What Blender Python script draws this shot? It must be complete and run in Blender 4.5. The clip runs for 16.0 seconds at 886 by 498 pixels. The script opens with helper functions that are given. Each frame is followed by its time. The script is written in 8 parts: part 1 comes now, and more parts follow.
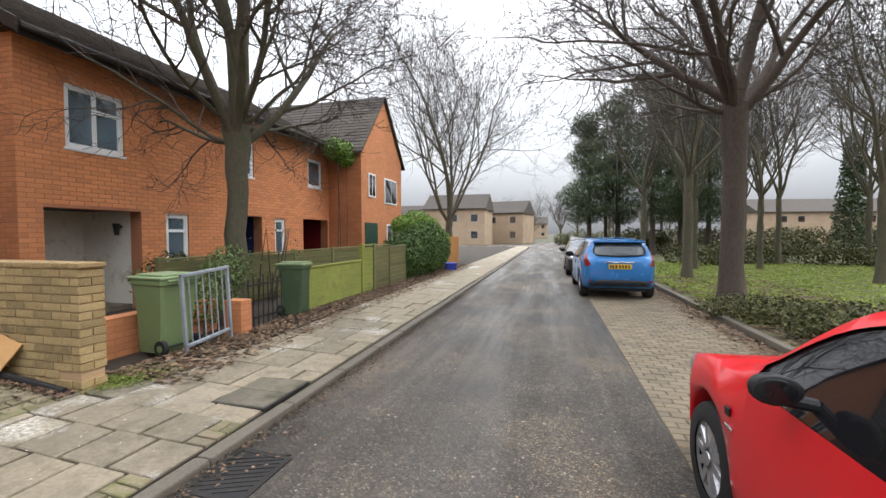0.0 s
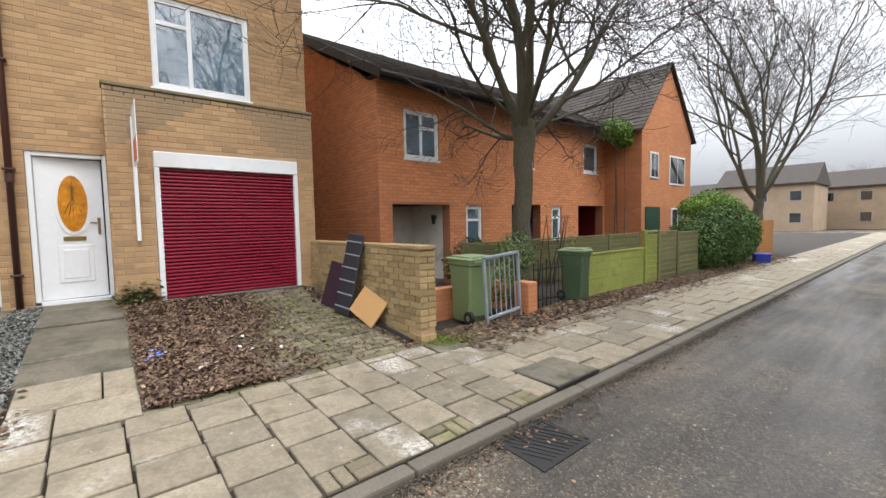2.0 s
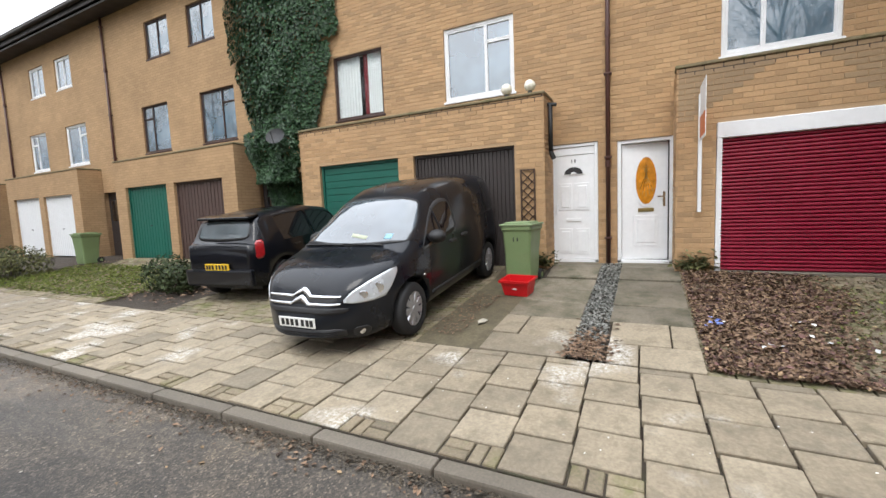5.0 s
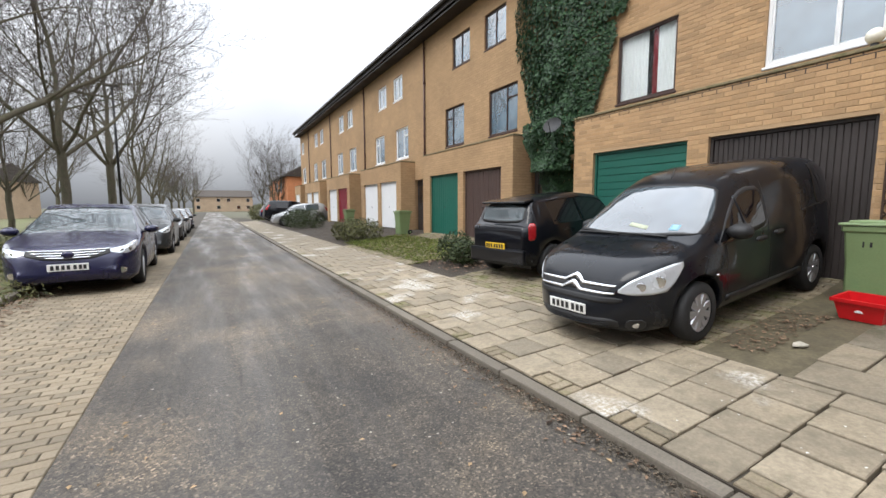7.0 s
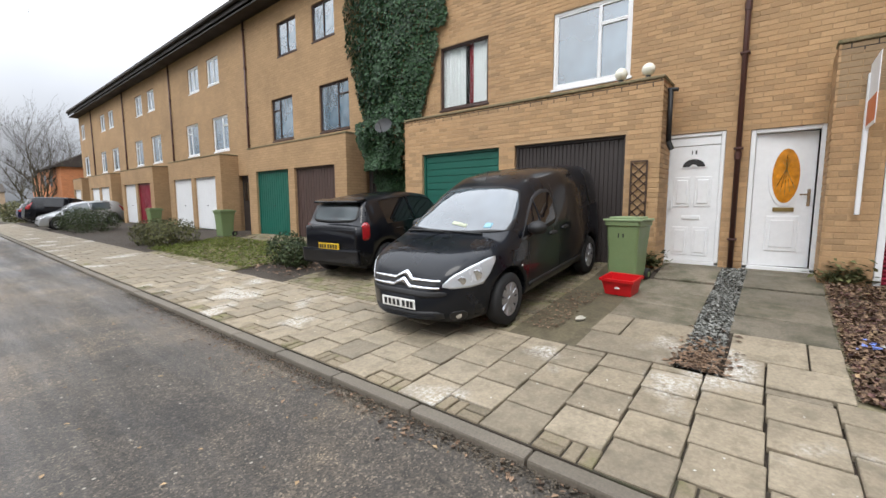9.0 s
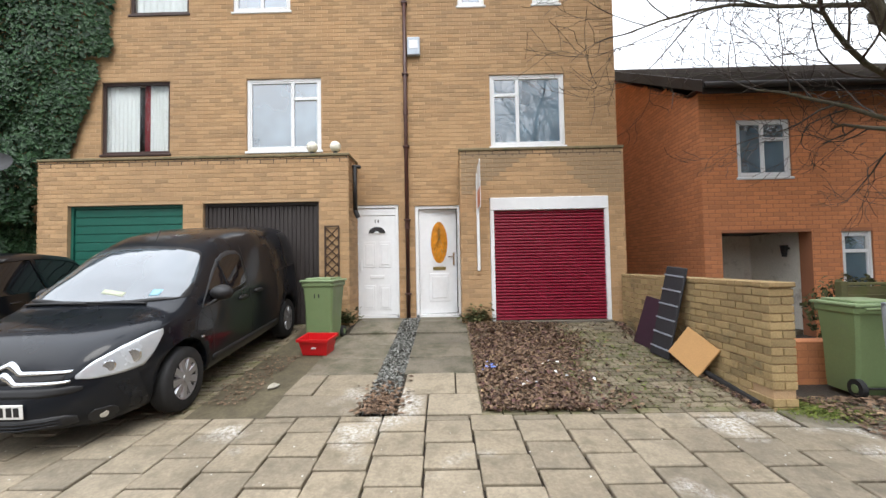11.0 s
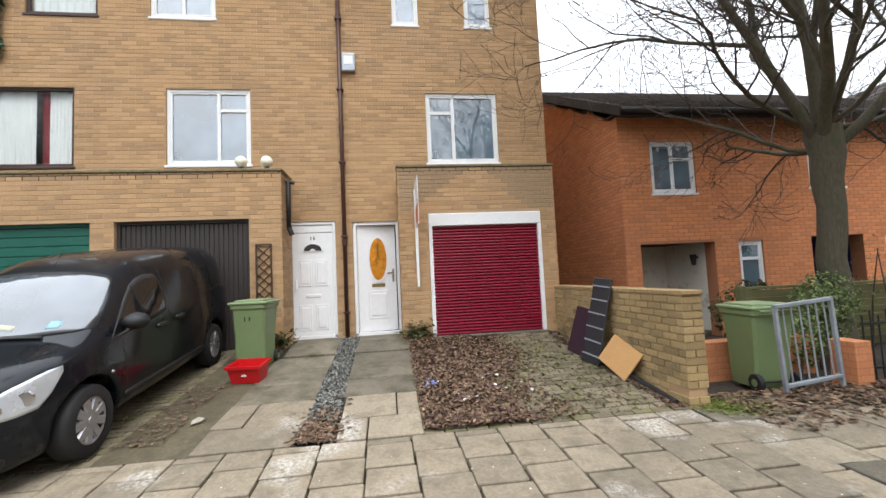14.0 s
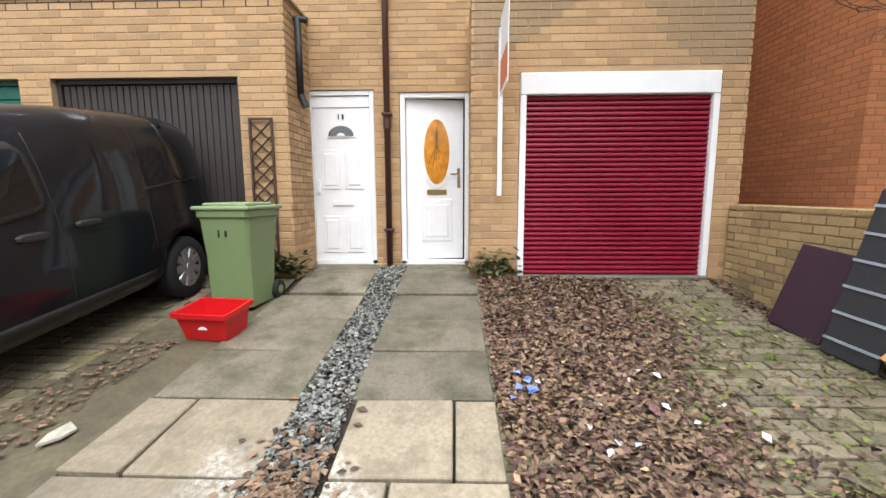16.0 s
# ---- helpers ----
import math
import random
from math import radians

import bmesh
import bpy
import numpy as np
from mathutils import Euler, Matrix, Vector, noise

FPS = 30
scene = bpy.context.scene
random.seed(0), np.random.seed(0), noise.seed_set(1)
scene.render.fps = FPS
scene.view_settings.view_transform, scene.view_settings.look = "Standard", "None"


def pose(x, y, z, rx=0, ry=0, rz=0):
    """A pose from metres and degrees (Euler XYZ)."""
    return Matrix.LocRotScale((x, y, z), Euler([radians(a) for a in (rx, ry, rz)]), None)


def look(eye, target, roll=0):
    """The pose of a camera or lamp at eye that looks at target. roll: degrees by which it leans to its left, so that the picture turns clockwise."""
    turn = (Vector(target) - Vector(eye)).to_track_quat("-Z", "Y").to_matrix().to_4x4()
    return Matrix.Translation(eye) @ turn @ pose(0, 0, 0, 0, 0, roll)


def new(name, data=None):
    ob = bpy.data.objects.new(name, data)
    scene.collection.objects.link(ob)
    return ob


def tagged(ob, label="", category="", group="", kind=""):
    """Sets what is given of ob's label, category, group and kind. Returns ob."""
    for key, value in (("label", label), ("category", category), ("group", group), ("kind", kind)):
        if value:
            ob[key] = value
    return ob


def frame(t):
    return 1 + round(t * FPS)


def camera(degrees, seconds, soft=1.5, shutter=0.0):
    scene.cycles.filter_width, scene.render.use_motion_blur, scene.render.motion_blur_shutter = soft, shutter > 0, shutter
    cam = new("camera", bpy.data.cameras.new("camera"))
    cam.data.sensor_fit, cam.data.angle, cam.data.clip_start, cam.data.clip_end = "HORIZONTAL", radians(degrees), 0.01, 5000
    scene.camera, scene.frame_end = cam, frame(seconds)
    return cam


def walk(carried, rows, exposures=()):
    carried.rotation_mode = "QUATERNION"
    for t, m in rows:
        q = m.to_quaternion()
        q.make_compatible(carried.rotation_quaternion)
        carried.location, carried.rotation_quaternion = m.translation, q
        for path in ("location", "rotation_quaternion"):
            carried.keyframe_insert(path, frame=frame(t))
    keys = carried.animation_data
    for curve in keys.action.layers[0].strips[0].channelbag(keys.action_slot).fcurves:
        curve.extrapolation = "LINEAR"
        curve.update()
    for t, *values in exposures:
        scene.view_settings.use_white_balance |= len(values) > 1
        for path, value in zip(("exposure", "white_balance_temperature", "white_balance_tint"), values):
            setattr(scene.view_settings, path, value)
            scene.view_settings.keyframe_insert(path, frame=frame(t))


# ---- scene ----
cam = camera(94.03, 16.0)
# seconds, x, y, z, yaw, pitch, roll
ROWS = [
    (0.0, 0.013, -0.023, 1.572, 14.59, -2.10, 0.11),
    (0.5, -0.035, -0.029, 1.569, 22.29, -2.49, 0.23),
    (1.0, -0.085, -0.041, 1.567, 31.31, -2.86, 0.43),
    (1.5, -0.129, -0.063, 1.569, 40.40, -3.18, 0.69),
    (2.0, -0.182, -0.125, 1.570, 50.44, -3.53, 1.15),
    (2.5, -0.224, -0.198, 1.570, 60.83, -3.96, 1.54),
    (3.0, -0.214, -0.204, 1.570, 71.92, -4.32, 1.92),
    (3.5, -0.200, -0.213, 1.570, 83.06, -4.65, 2.19),
    (4.0, -0.220, -0.269, 1.563, 93.96, -4.81, 2.26),
    (4.5, -0.199, -0.345, 1.569, 105.01, -4.98, 2.32),
    (5.0, -0.161, -0.408, 1.578, 116.10, -5.22, 2.35),
    (7.5, 0.024, -0.531, 1.542, 152.81, -6.01, -0.02),
    (8.0, 0.001, -0.523, 1.554, 148.89, -6.19, -0.11),
    (8.5, -0.056, -0.507, 1.559, 140.44, -6.28, -0.02),
    (9.0, -0.094, -0.471, 1.573, 128.92, -6.32, 0.20),
    (9.5, -0.148, -0.400, 1.520, 116.41, -5.96, 0.48),
    (10.0, -0.189, -0.321, 1.521, 104.25, -5.85, 0.94),
    (12.5, -0.138, -0.211, 1.588, 80.65, 10.85, 3.27),
    (13.0, -0.123, -0.212, 1.599, 80.80, 12.18, 3.73),
    (13.5, -0.136, -0.217, 1.598, 81.37, 9.55, 3.52),
    (14.0, -0.177, -0.214, 1.579, 82.65, 3.73, 2.67),
    (14.5, -0.255, -0.198, 1.514, 85.16, -5.82, 1.32),
    (15.0, -0.748, -0.123, 1.462, 89.07, -9.39, 1.70),
    (15.5, -1.706, -0.153, 1.393, 89.23, -9.03, 2.89),
    (16.0, -2.733, -0.184, 1.444, 91.73, -7.63, 0.20),
]
walk(cam, [(t, pose(x, y, z, 90 + pitch, roll, yaw)) for t, x, y, z, yaw, pitch, roll in ROWS],
     exposures=[(0.0, 0.22), (1.0, 0.2), (2.0, 0.2), (3.0, 0.24), (4.0, 0.28), (5.0, 0.17), (7.5, 0.1), (8.5, 0.05), (9.0, 0.03), (9.5, 0.16), (10.0, 0.18), (12.5, 0.22), (13.5, 0.14), (14.5, 0.2), (15.0, 0.3), (16.0, 0.56)])

# ---- overcast winter daylight ----
world = bpy.data.worlds.new("overcast_sky")
scene.world = world
world.use_nodes = True
wn, wl = world.node_tree.nodes, world.node_tree.links
wn.clear()
w_out, w_bg, w_sky, w_mix = wn.new("ShaderNodeOutputWorld"), wn.new("ShaderNodeBackground"), wn.new("ShaderNodeTexSky"), wn.new("ShaderNodeMix")
w_sky.sky_type, w_sky.sun_disc, w_sky.sun_elevation, w_sky.sun_rotation = "NISHITA", False, radians(38), radians(60)
w_sky.air_density, w_sky.dust_density = 1.0, 4.0
w_tc, w_noise, w_ramp, w_sep, w_grad, w_mul = (wn.new("ShaderNode" + k) for k in ("TexCoord", "TexNoise", "ValToRGB", "SeparateXYZ", "ValToRGB", "Mix"))
w_noise.inputs["Scale"].default_value, w_noise.inputs["Detail"].default_value = 1.6, 5.0
w_ramp.color_ramp.elements[0].position, w_ramp.color_ramp.elements[0].color = 0.32, (0.78, 0.82, 0.88, 1)
w_ramp.color_ramp.elements[1].position, w_ramp.color_ramp.elements[1].color = 0.68, (1.05, 1.06, 1.07, 1)
# an overcast sky grows brighter from the horizon to the zenith
for p, v in ((0.0, 4.0), (0.5, 4.4), (0.56, 4.8), (0.75, 5.6), (0.83, 8.5), (0.90, 31.0), (1.0, 58.0)):
    e = w_grad.color_ramp.elements[0] if p == 0 else w_grad.color_ramp.elements[1] if p == 1.0 else w_grad.color_ramp.elements.new(p)
    e.position, e.color = p, (v * 0.985, v, v * 1.035, 1)
w_mix.data_type = w_mul.data_type = "RGBA"
w_mul.blend_type = "MULTIPLY"
w_mul.inputs["Factor"].default_value, w_mix.inputs["Factor"].default_value = 1.0, 0.982
wl.new(w_tc.outputs["Generated"], w_noise.inputs["Vector"])
wl.new(w_tc.outputs["Generated"], w_sep.inputs["Vector"])
wl.new(w_sep.outputs["Z"], w_grad.inputs["Fac"])
wl.new(w_noise.outputs["Fac"], w_ramp.inputs["Fac"])
wl.new(w_grad.outputs["Color"], w_mul.inputs["A"])
wl.new(w_ramp.outputs["Color"], w_mul.inputs["B"])
wl.new(w_sky.outputs["Color"], w_mix.inputs["A"])
wl.new(w_mul.outputs["Result"], w_mix.inputs["B"])
wl.new(w_mix.outputs["Result"], w_bg.inputs["Color"])
w_bg.inputs["Strength"].default_value = 0.069
wl.new(w_bg.outputs["Background"], w_out.inputs["Surface"])
sun = new("sun", bpy.data.lights.new("sun", "SUN"))
sun.data.energy, sun.data.angle, sun.data.color = 1.6, radians(30), (1.0, 0.97, 0.92)
sun.matrix_world = look((20, 5, 30), (0, 0, 0))

# ---- materials ----
def _nodes(name):
    m = bpy.data.materials.new(name)
    m.use_nodes = True
    nt = m.node_tree
    b = nt.nodes["Principled BSDF"]
    return m, nt, b


def _noise(nt, scale, detail=4.0, rough=0.6, vec=None, stretch=None):
    n = nt.nodes.new("ShaderNodeTexNoise")
    n.inputs["Scale"].default_value, n.inputs["Detail"].default_value, n.inputs["Roughness"].default_value = scale, detail, rough
    if stretch:
        mp = nt.nodes.new("ShaderNodeMapping")
        mp.inputs["Scale"].default_value = stretch
        nt.links.new(vec, mp.inputs["Vector"])
        vec = mp.outputs["Vector"]
    nt.links.new(vec, n.inputs["Vector"])
    return n


def _ramp(nt, fac, stops):
    r = nt.nodes.new("ShaderNodeValToRGB")
    e = r.color_ramp.elements
    while len(e) < len(stops):
        e.new(0.5)
    for k, (p, c) in zip(e, stops):
        k.position, k.color = p, (*c, 1) if len(c) == 3 else c
    nt.links.new(fac, r.inputs["Fac"])
    return r.outputs["Color"]


def _mix(nt, fac, a, b, mode="MIX"):
    m = nt.nodes.new("ShaderNodeMix")
    m.data_type, m.blend_type = "RGBA", mode
    for sock, v in (("Factor", fac), ("A", a), ("B", b)):
        s = m.inputs[sock]
        if isinstance(v, (int, float)):
            s.default_value = v
        elif isinstance(v, tuple):
            s.default_value = (*v, 1)
        else:
            nt.links.new(v, s)
    return m.outputs["Result"]


def shade(c, k):
    return tuple(min(1.0, max(0.0, v * k)) for v in c)


def surface(name, color, rough=0.7, metal=0.0, vary=0.25, grain=40.0, big=1.2, bump=0.15, dirt=None, dirt_at=(0.52, 0.7), random_tint=0.0,
            island=0.0, stretch=None, coat=0.0, spec=0.5, rough_vary=0.1, dist=0.01, space="Object"):
    """A surface with grain and large stains; random_tint varies it from object to object, island from piece to piece."""
    m, nt, b = _nodes(name)
    if space == "World":
        vec = nt.nodes.new("ShaderNodeNewGeometry").outputs["Position"]
    else:
        vec = nt.nodes.new("ShaderNodeTexCoord").outputs["Object"]
    n1 = _noise(nt, grain, 5.0, 0.65, vec, stretch)
    n2 = _noise(nt, big, 4.0, 0.6, vec, stretch)
    c1 = _ramp(nt, n1.outputs["Fac"], [(0.25, shade(color, 1 - vary)), (0.75, shade(color, 1 + vary))])
    c2 = _ramp(nt, n2.outputs["Fac"], [(0.3, (1 - vary * 0.8,) * 3), (0.7, (1 + vary * 0.35,) * 3)])
    col = _mix(nt, 1.0, c1, c2, "MULTIPLY")
    if dirt:
        n3 = _noise(nt, big * 2.7, 6.0, 0.7, vec)
        f = _ramp(nt, n3.outputs["Fac"], [(dirt_at[0], (0, 0, 0)), (dirt_at[1], (1, 1, 1))])
        col = _mix(nt, f, col, dirt)
    if random_tint:
        r = nt.nodes.new("ShaderNodeObjectInfo").outputs["Random"]
        t = _ramp(nt, r, [(0.0, (1 - random_tint,) * 3), (0.5, (1.0, 0.985, 0.96)), (1.0, (1 + random_tint * 0.5,) * 3)])
        col = _mix(nt, 1.0, col, t, "MULTIPLY")
    if island:
        r = nt.nodes.new("ShaderNodeNewGeometry").outputs["Random Per Island"]
        t = _ramp(nt, r, [(0.0, (1 - island,) * 3), (0.5, (1.0, 0.97, 0.94)), (1.0, (1 + island * 0.5,) * 3)])
        col = _mix(nt, 1.0, col, t, "MULTIPLY")
    nt.links.new(col, b.inputs["Base Color"])
    if rough_vary:
        rr = _ramp(nt, n2.outputs["Fac"], [(0.3, (max(0.02, rough - rough_vary),) * 3), (0.7, (min(1, rough + rough_vary),) * 3)])
        nt.links.new(rr, b.inputs["Roughness"])
    else:
        b.inputs["Roughness"].default_value = rough
    b.inputs["Metallic"].default_value = metal
    b.inputs["Specular IOR Level"].default_value = spec
    b.inputs["Coat Weight"].default_value = coat
    b.inputs["Coat Roughness"].default_value = 0.04
    if bump:
        bp = nt.nodes.new("ShaderNodeBump")
        bp.inputs["Strength"].default_value, bp.inputs["Distance"].default_value = bump, dist
        nt.links.new(n1.outputs["Fac"], bp.inputs["Height"])
        nt.links.new(bp.outputs["Normal"], b.inputs["Normal"])
    return m


def brick_pattern(name, c1, c2, mortar, vary=0.2):
    """Brickwork for walls far off, laid in the plane of the wall (y along it, z up)."""
    m, nt, b = _nodes(name)
    pos = nt.nodes.new("ShaderNodeNewGeometry").outputs["Position"]
    sep, comb, add = nt.nodes.new("ShaderNodeSeparateXYZ"), nt.nodes.new("ShaderNodeCombineXYZ"), nt.nodes.new("ShaderNodeMath")
    nt.links.new(pos, sep.inputs[0])
    nt.links.new(sep.outputs[0], add.inputs[0])
    nt.links.new(sep.outputs[1], add.inputs[1])
    nt.links.new(add.outputs[0], comb.inputs[0])
    nt.links.new(sep.outputs[2], comb.inputs[1])
    br = nt.nodes.new("ShaderNodeTexBrick")
    br.inputs["Scale"].default_value = 1.0
    br.inputs["Brick Width"].default_value, br.inputs["Row Height"].default_value, br.inputs["Mortar Size"].default_value = 0.225, 0.075, 0.006
    br.inputs["Mortar Smooth"].default_value = 0.1
    br.inputs["Color1"].default_value, br.inputs["Color2"].default_value, br.inputs["Mortar"].default_value = (*c1, 1), (*c2, 1), (*mortar, 1)
    nt.links.new(comb.outputs[0], br.inputs["Vector"])
    n = _noise(nt, 0.7, 5.0, 0.65, pos)
    n2 = _noise(nt, 45, 4.0, 0.65, pos)
    st = _ramp(nt, n.outputs["Fac"], [(0.3, (1 - vary,) * 3), (0.7, (1 + vary * 0.4,) * 3)])
    gr = _ramp(nt, n2.outputs["Fac"], [(0.3, (0.9,) * 3), (0.7, (1.08,) * 3)])
    nt.links.new(_mix(nt, 1.0, _mix(nt, 1.0, br.outputs["Color"], st, "MULTIPLY"), gr, "MULTIPLY"), b.inputs["Base Color"])
    b.inputs["Roughness"].default_value = 0.88
    bp = nt.nodes.new("ShaderNodeBump")
    bp.inputs["Strength"].default_value, bp.inputs["Distance"].default_value, bp.invert = 0.5, 0.006, True
    nt.links.new(br.outputs["Fac"], bp.inputs["Height"])
    nt.links.new(bp.outputs["Normal"], b.inputs["Normal"])
    return m


def glass_pane(name, dark=(0.02, 0.025, 0.03), coat_ior=1.9):
    """Window glass before a dim room: a dark body under a mirror-like coat of clear glass."""
    m, nt, b = _nodes(name)
    vec = nt.nodes.new("ShaderNodeTexCoord").outputs["Object"]
    n = _noise(nt, 1.3, 2.0, 0.5, vec)
    c = _ramp(nt, n.outputs["Fac"], [(0.3, dark), (0.7, shade(dark, 2.2))])
    nt.links.new(c, b.inputs["Base Color"])
    b.inputs["Roughness"].default_value, b.inputs["IOR"].default_value = 0.03, 1.52
    b.inputs["Coat Weight"].default_value, b.inputs["Coat IOR"].default_value, b.inputs["Coat Roughness"].default_value = 1.0, coat_ior, 0.02
    b.inputs["Specular IOR Level"].default_value = 0.8
    return m


def clear_glass(name, color=(0.9, 0.95, 0.95), rough=0.02):
    m, nt, b = _nodes(name)
    b.inputs["Base Color"].default_value = (*color, 1)
    b.inputs["Transmission Weight"].default_value, b.inputs["Roughness"].default_value, b.inputs["IOR"].default_value = 1.0, rough, 1.45
    return m


def leafy(name, a, b_, rough=0.6, island=0.35):
    m, nt, b = _nodes(name)
    r = nt.nodes.new("ShaderNodeNewGeometry").outputs["Random Per Island"]
    c = _ramp(nt, r, [(0.0, a), (0.6, b_), (1.0, shade(b_, 1.5))])
    nt.links.new(c, b.inputs["Base Color"])
    b.inputs["Roughness"].default_value = rough
    b.inputs["Specular IOR Level"].default_value = 0.22
    return m


BUFF = (0.445, 0.285, 0.15)
ORANGE = (0.62, 0.248, 0.108)
M_brick = surface("buff_brick", BUFF, 0.88, vary=0.16, grain=60, big=0.7, bump=0.35, island=0.22, dist=0.004, space="World")
M_brick_single = surface("buff_brick_single", BUFF, 0.88, vary=0.16, grain=60, big=0.7, bump=0.35, random_tint=0.22, dist=0.004, space="World")
M_brick_old = surface("weathered_buff_brick", (0.33, 0.235, 0.115), 0.9, vary=0.22, grain=50, big=1.1, bump=0.5, island=0.28, dirt=(0.12, 0.105, 0.06), dirt_at=(0.55, 0.75), dist=0.005, space="World")
M_patch = surface("repair_render", (0.31, 0.215, 0.125), 0.92, vary=0.14, grain=35, big=2.0, bump=0.3, space="World")
M_mortar = surface("mortar", (0.45, 0.30, 0.17), 0.95, vary=0.2, grain=90, big=1.0, bump=0.3, space="World")
M_orange = surface("orange_brick", ORANGE, 0.88, vary=0.16, grain=60, big=0.6, bump=0.35, island=0.16, dist=0.004, space="World")
M_mortar_o = surface("red_mortar", (0.40, 0.165, 0.085), 0.95, vary=0.2, grain=90, big=1.0, bump=0.3, space="World")
M_buff_far = brick_pattern("buff_brickwork", BUFF, shade(BUFF, 0.86), shade(BUFF, 0.72))
M_orange_far = brick_pattern("orange_brickwork", ORANGE, shade(ORANGE, 0.85), shade(ORANGE, 0.75))
M_cap = surface("mossy_coping", (0.20, 0.16, 0.09), 0.95, vary=0.3, grain=30, big=2.5, bump=0.5, dirt=(0.10, 0.11, 0.045), space="World")
M_roof = surface("roof_tile", (0.055, 0.043, 0.038), 0.85, vary=0.3, grain=25, big=1.5, bump=0.4, dirt=(0.07, 0.075, 0.04), random_tint=0.3, island=0.3)
# board colour, also on the sheets that stand for dark rooms
M_fascia = surface("fascia_and_room_dark", (0.022, 0.016, 0.014), 0.6, vary=0.2, bump=0.1)
M_white = surface("white_upvc", (0.80, 0.81, 0.82), 0.35, vary=0.04, grain=12, big=2, bump=0.0, rough_vary=0.05)
M_brownframe = surface("brown_frame", (0.045, 0.02, 0.014), 0.5, vary=0.2, bump=0.05)
# the blue of the reflected sky is partly put into the base colour
M_glass = glass_pane("window_glass", dark=(0.06, 0.097, 0.128), coat_ior=2.9)
M_glass_clear = clear_glass("clear_window_glass")
M_glass_dark = glass_pane("dark_window_glass", dark=(0.008, 0.009, 0.011))
M_curtain = surface("net_curtain", (0.72, 0.72, 0.73), 0.9, vary=0.1, grain=20, big=3, bump=0.2)
M_redcloth = surface("red_cloth", (0.25, 0.02, 0.03), 0.9, vary=0.2)
M_roller = surface("maroon_roller_slat", (0.23, 0.004, 0.024), 0.42, vary=0.12, grain=30, big=1.0, bump=0.05)
M_greendoor = surface("green_garage_paint", (0.007, 0.105, 0.075), 0.5, vary=0.15, grain=25, big=1.2, bump=0.08)
M_browndoor = surface("dark_brown_timber", (0.036, 0.028, 0.026), 0.6, vary=0.25, grain=30, big=2, bump=0.25, stretch=(6, 6, 0.5))
M_browndoor2 = surface("brown_garage_timber", (0.075, 0.045, 0.038), 0.6, vary=0.25, grain=30, big=2, bump=0.2, stretch=(6, 6, 0.5))
M_pipe = surface("brown_pipe", (0.07, 0.025, 0.018), 0.45, vary=0.2, bump=0.05)
M_blackmetal = surface("black_iron", (0.015, 0.015, 0.016), 0.5, vary=0.2, bump=0.1)


def asphalt_material():
    """Worn asphalt: dark binder, pale stone chips of many sizes, brownish worn areas and a damp wheel track."""
    m, nt, b = _nodes("asphalt")
    pos = nt.nodes.new("ShaderNodeNewGeometry").outputs["Position"]
    fine, mid, large = _noise(nt, 150, 4, 0.7, pos), _noise(nt, 14, 6, 0.7, pos), _noise(nt, 0.55, 5, 0.65, pos)
    streak = _noise(nt, 1.0, 4, 0.6, pos, (1.1, 0.11, 1))
    v = nt.nodes.new("ShaderNodeTexVoronoi")
    v.inputs["Scale"].default_value = 85
    nt.links.new(pos, v.inputs["Vector"])
    v2 = nt.nodes.new("ShaderNodeTexVoronoi")
    v2.inputs["Scale"].default_value = 16
    nt.links.new(pos, v2.inputs["Vector"])
    base = _ramp(nt, large.outputs["Fac"], [(0.34, (0.033, 0.030, 0.027)), (0.5, (0.064, 0.056, 0.047)), (0.66, (0.128, 0.105, 0.078))])
    sep = nt.nodes.new("ShaderNodeSeparateColor")
    nt.links.new(v.outputs["Color"], sep.inputs["Color"])
    chip = _ramp(nt, sep.outputs["Red"], [(0.0, (0.45, 0.44, 0.43)), (0.6, (1.0, 0.98, 0.95)), (0.9, (1.7, 1.6, 1.45)), (1.0, (3.2, 3.0, 2.7))])
    col = _mix(nt, 1.0, base, chip, "MULTIPLY")
    col = _mix(nt, 1.0, col, _ramp(nt, mid.outputs["Fac"], [(0.3, (0.62, 0.62, 0.62)), (0.7, (1.3, 1.27, 1.22))]), "MULTIPLY")
    sep2 = nt.nodes.new("ShaderNodeSeparateColor")
    nt.links.new(v2.outputs["Color"], sep2.inputs["Color"])
    near_pt = _ramp(nt, v2.outputs["Distance"], [(0.12, (1, 1, 1)), (0.2, (0, 0, 0))])
    rare = _ramp(nt, sep2.outputs["Green"], [(0.93, (0, 0, 0)), (0.95, (1, 1, 1))])
    col = _mix(nt, _mix(nt, 1.0, near_pt, rare, "MULTIPLY"), col, (0.33, 0.30, 0.25))
    nt.links.new(col, b.inputs["Base Color"])
    wet = _ramp(nt, streak.outputs["Fac"], [(0.42, (0.70, 0.70, 0.70)), (0.62, (0.28, 0.28, 0.28))])
    nt.links.new(wet, b.inputs["Roughness"])
    bp = nt.nodes.new("ShaderNodeBump")
    bp.inputs["Strength"].default_value, bp.inputs["Distance"].default_value = 0.55, 0.006
    nt.links.new(_mix(nt, 0.5, sep.outputs["Red"], fine.outputs["Fac"]), bp.inputs["Height"])
    nt.links.new(bp.outputs["Normal"], b.inputs["Normal"])
    return m


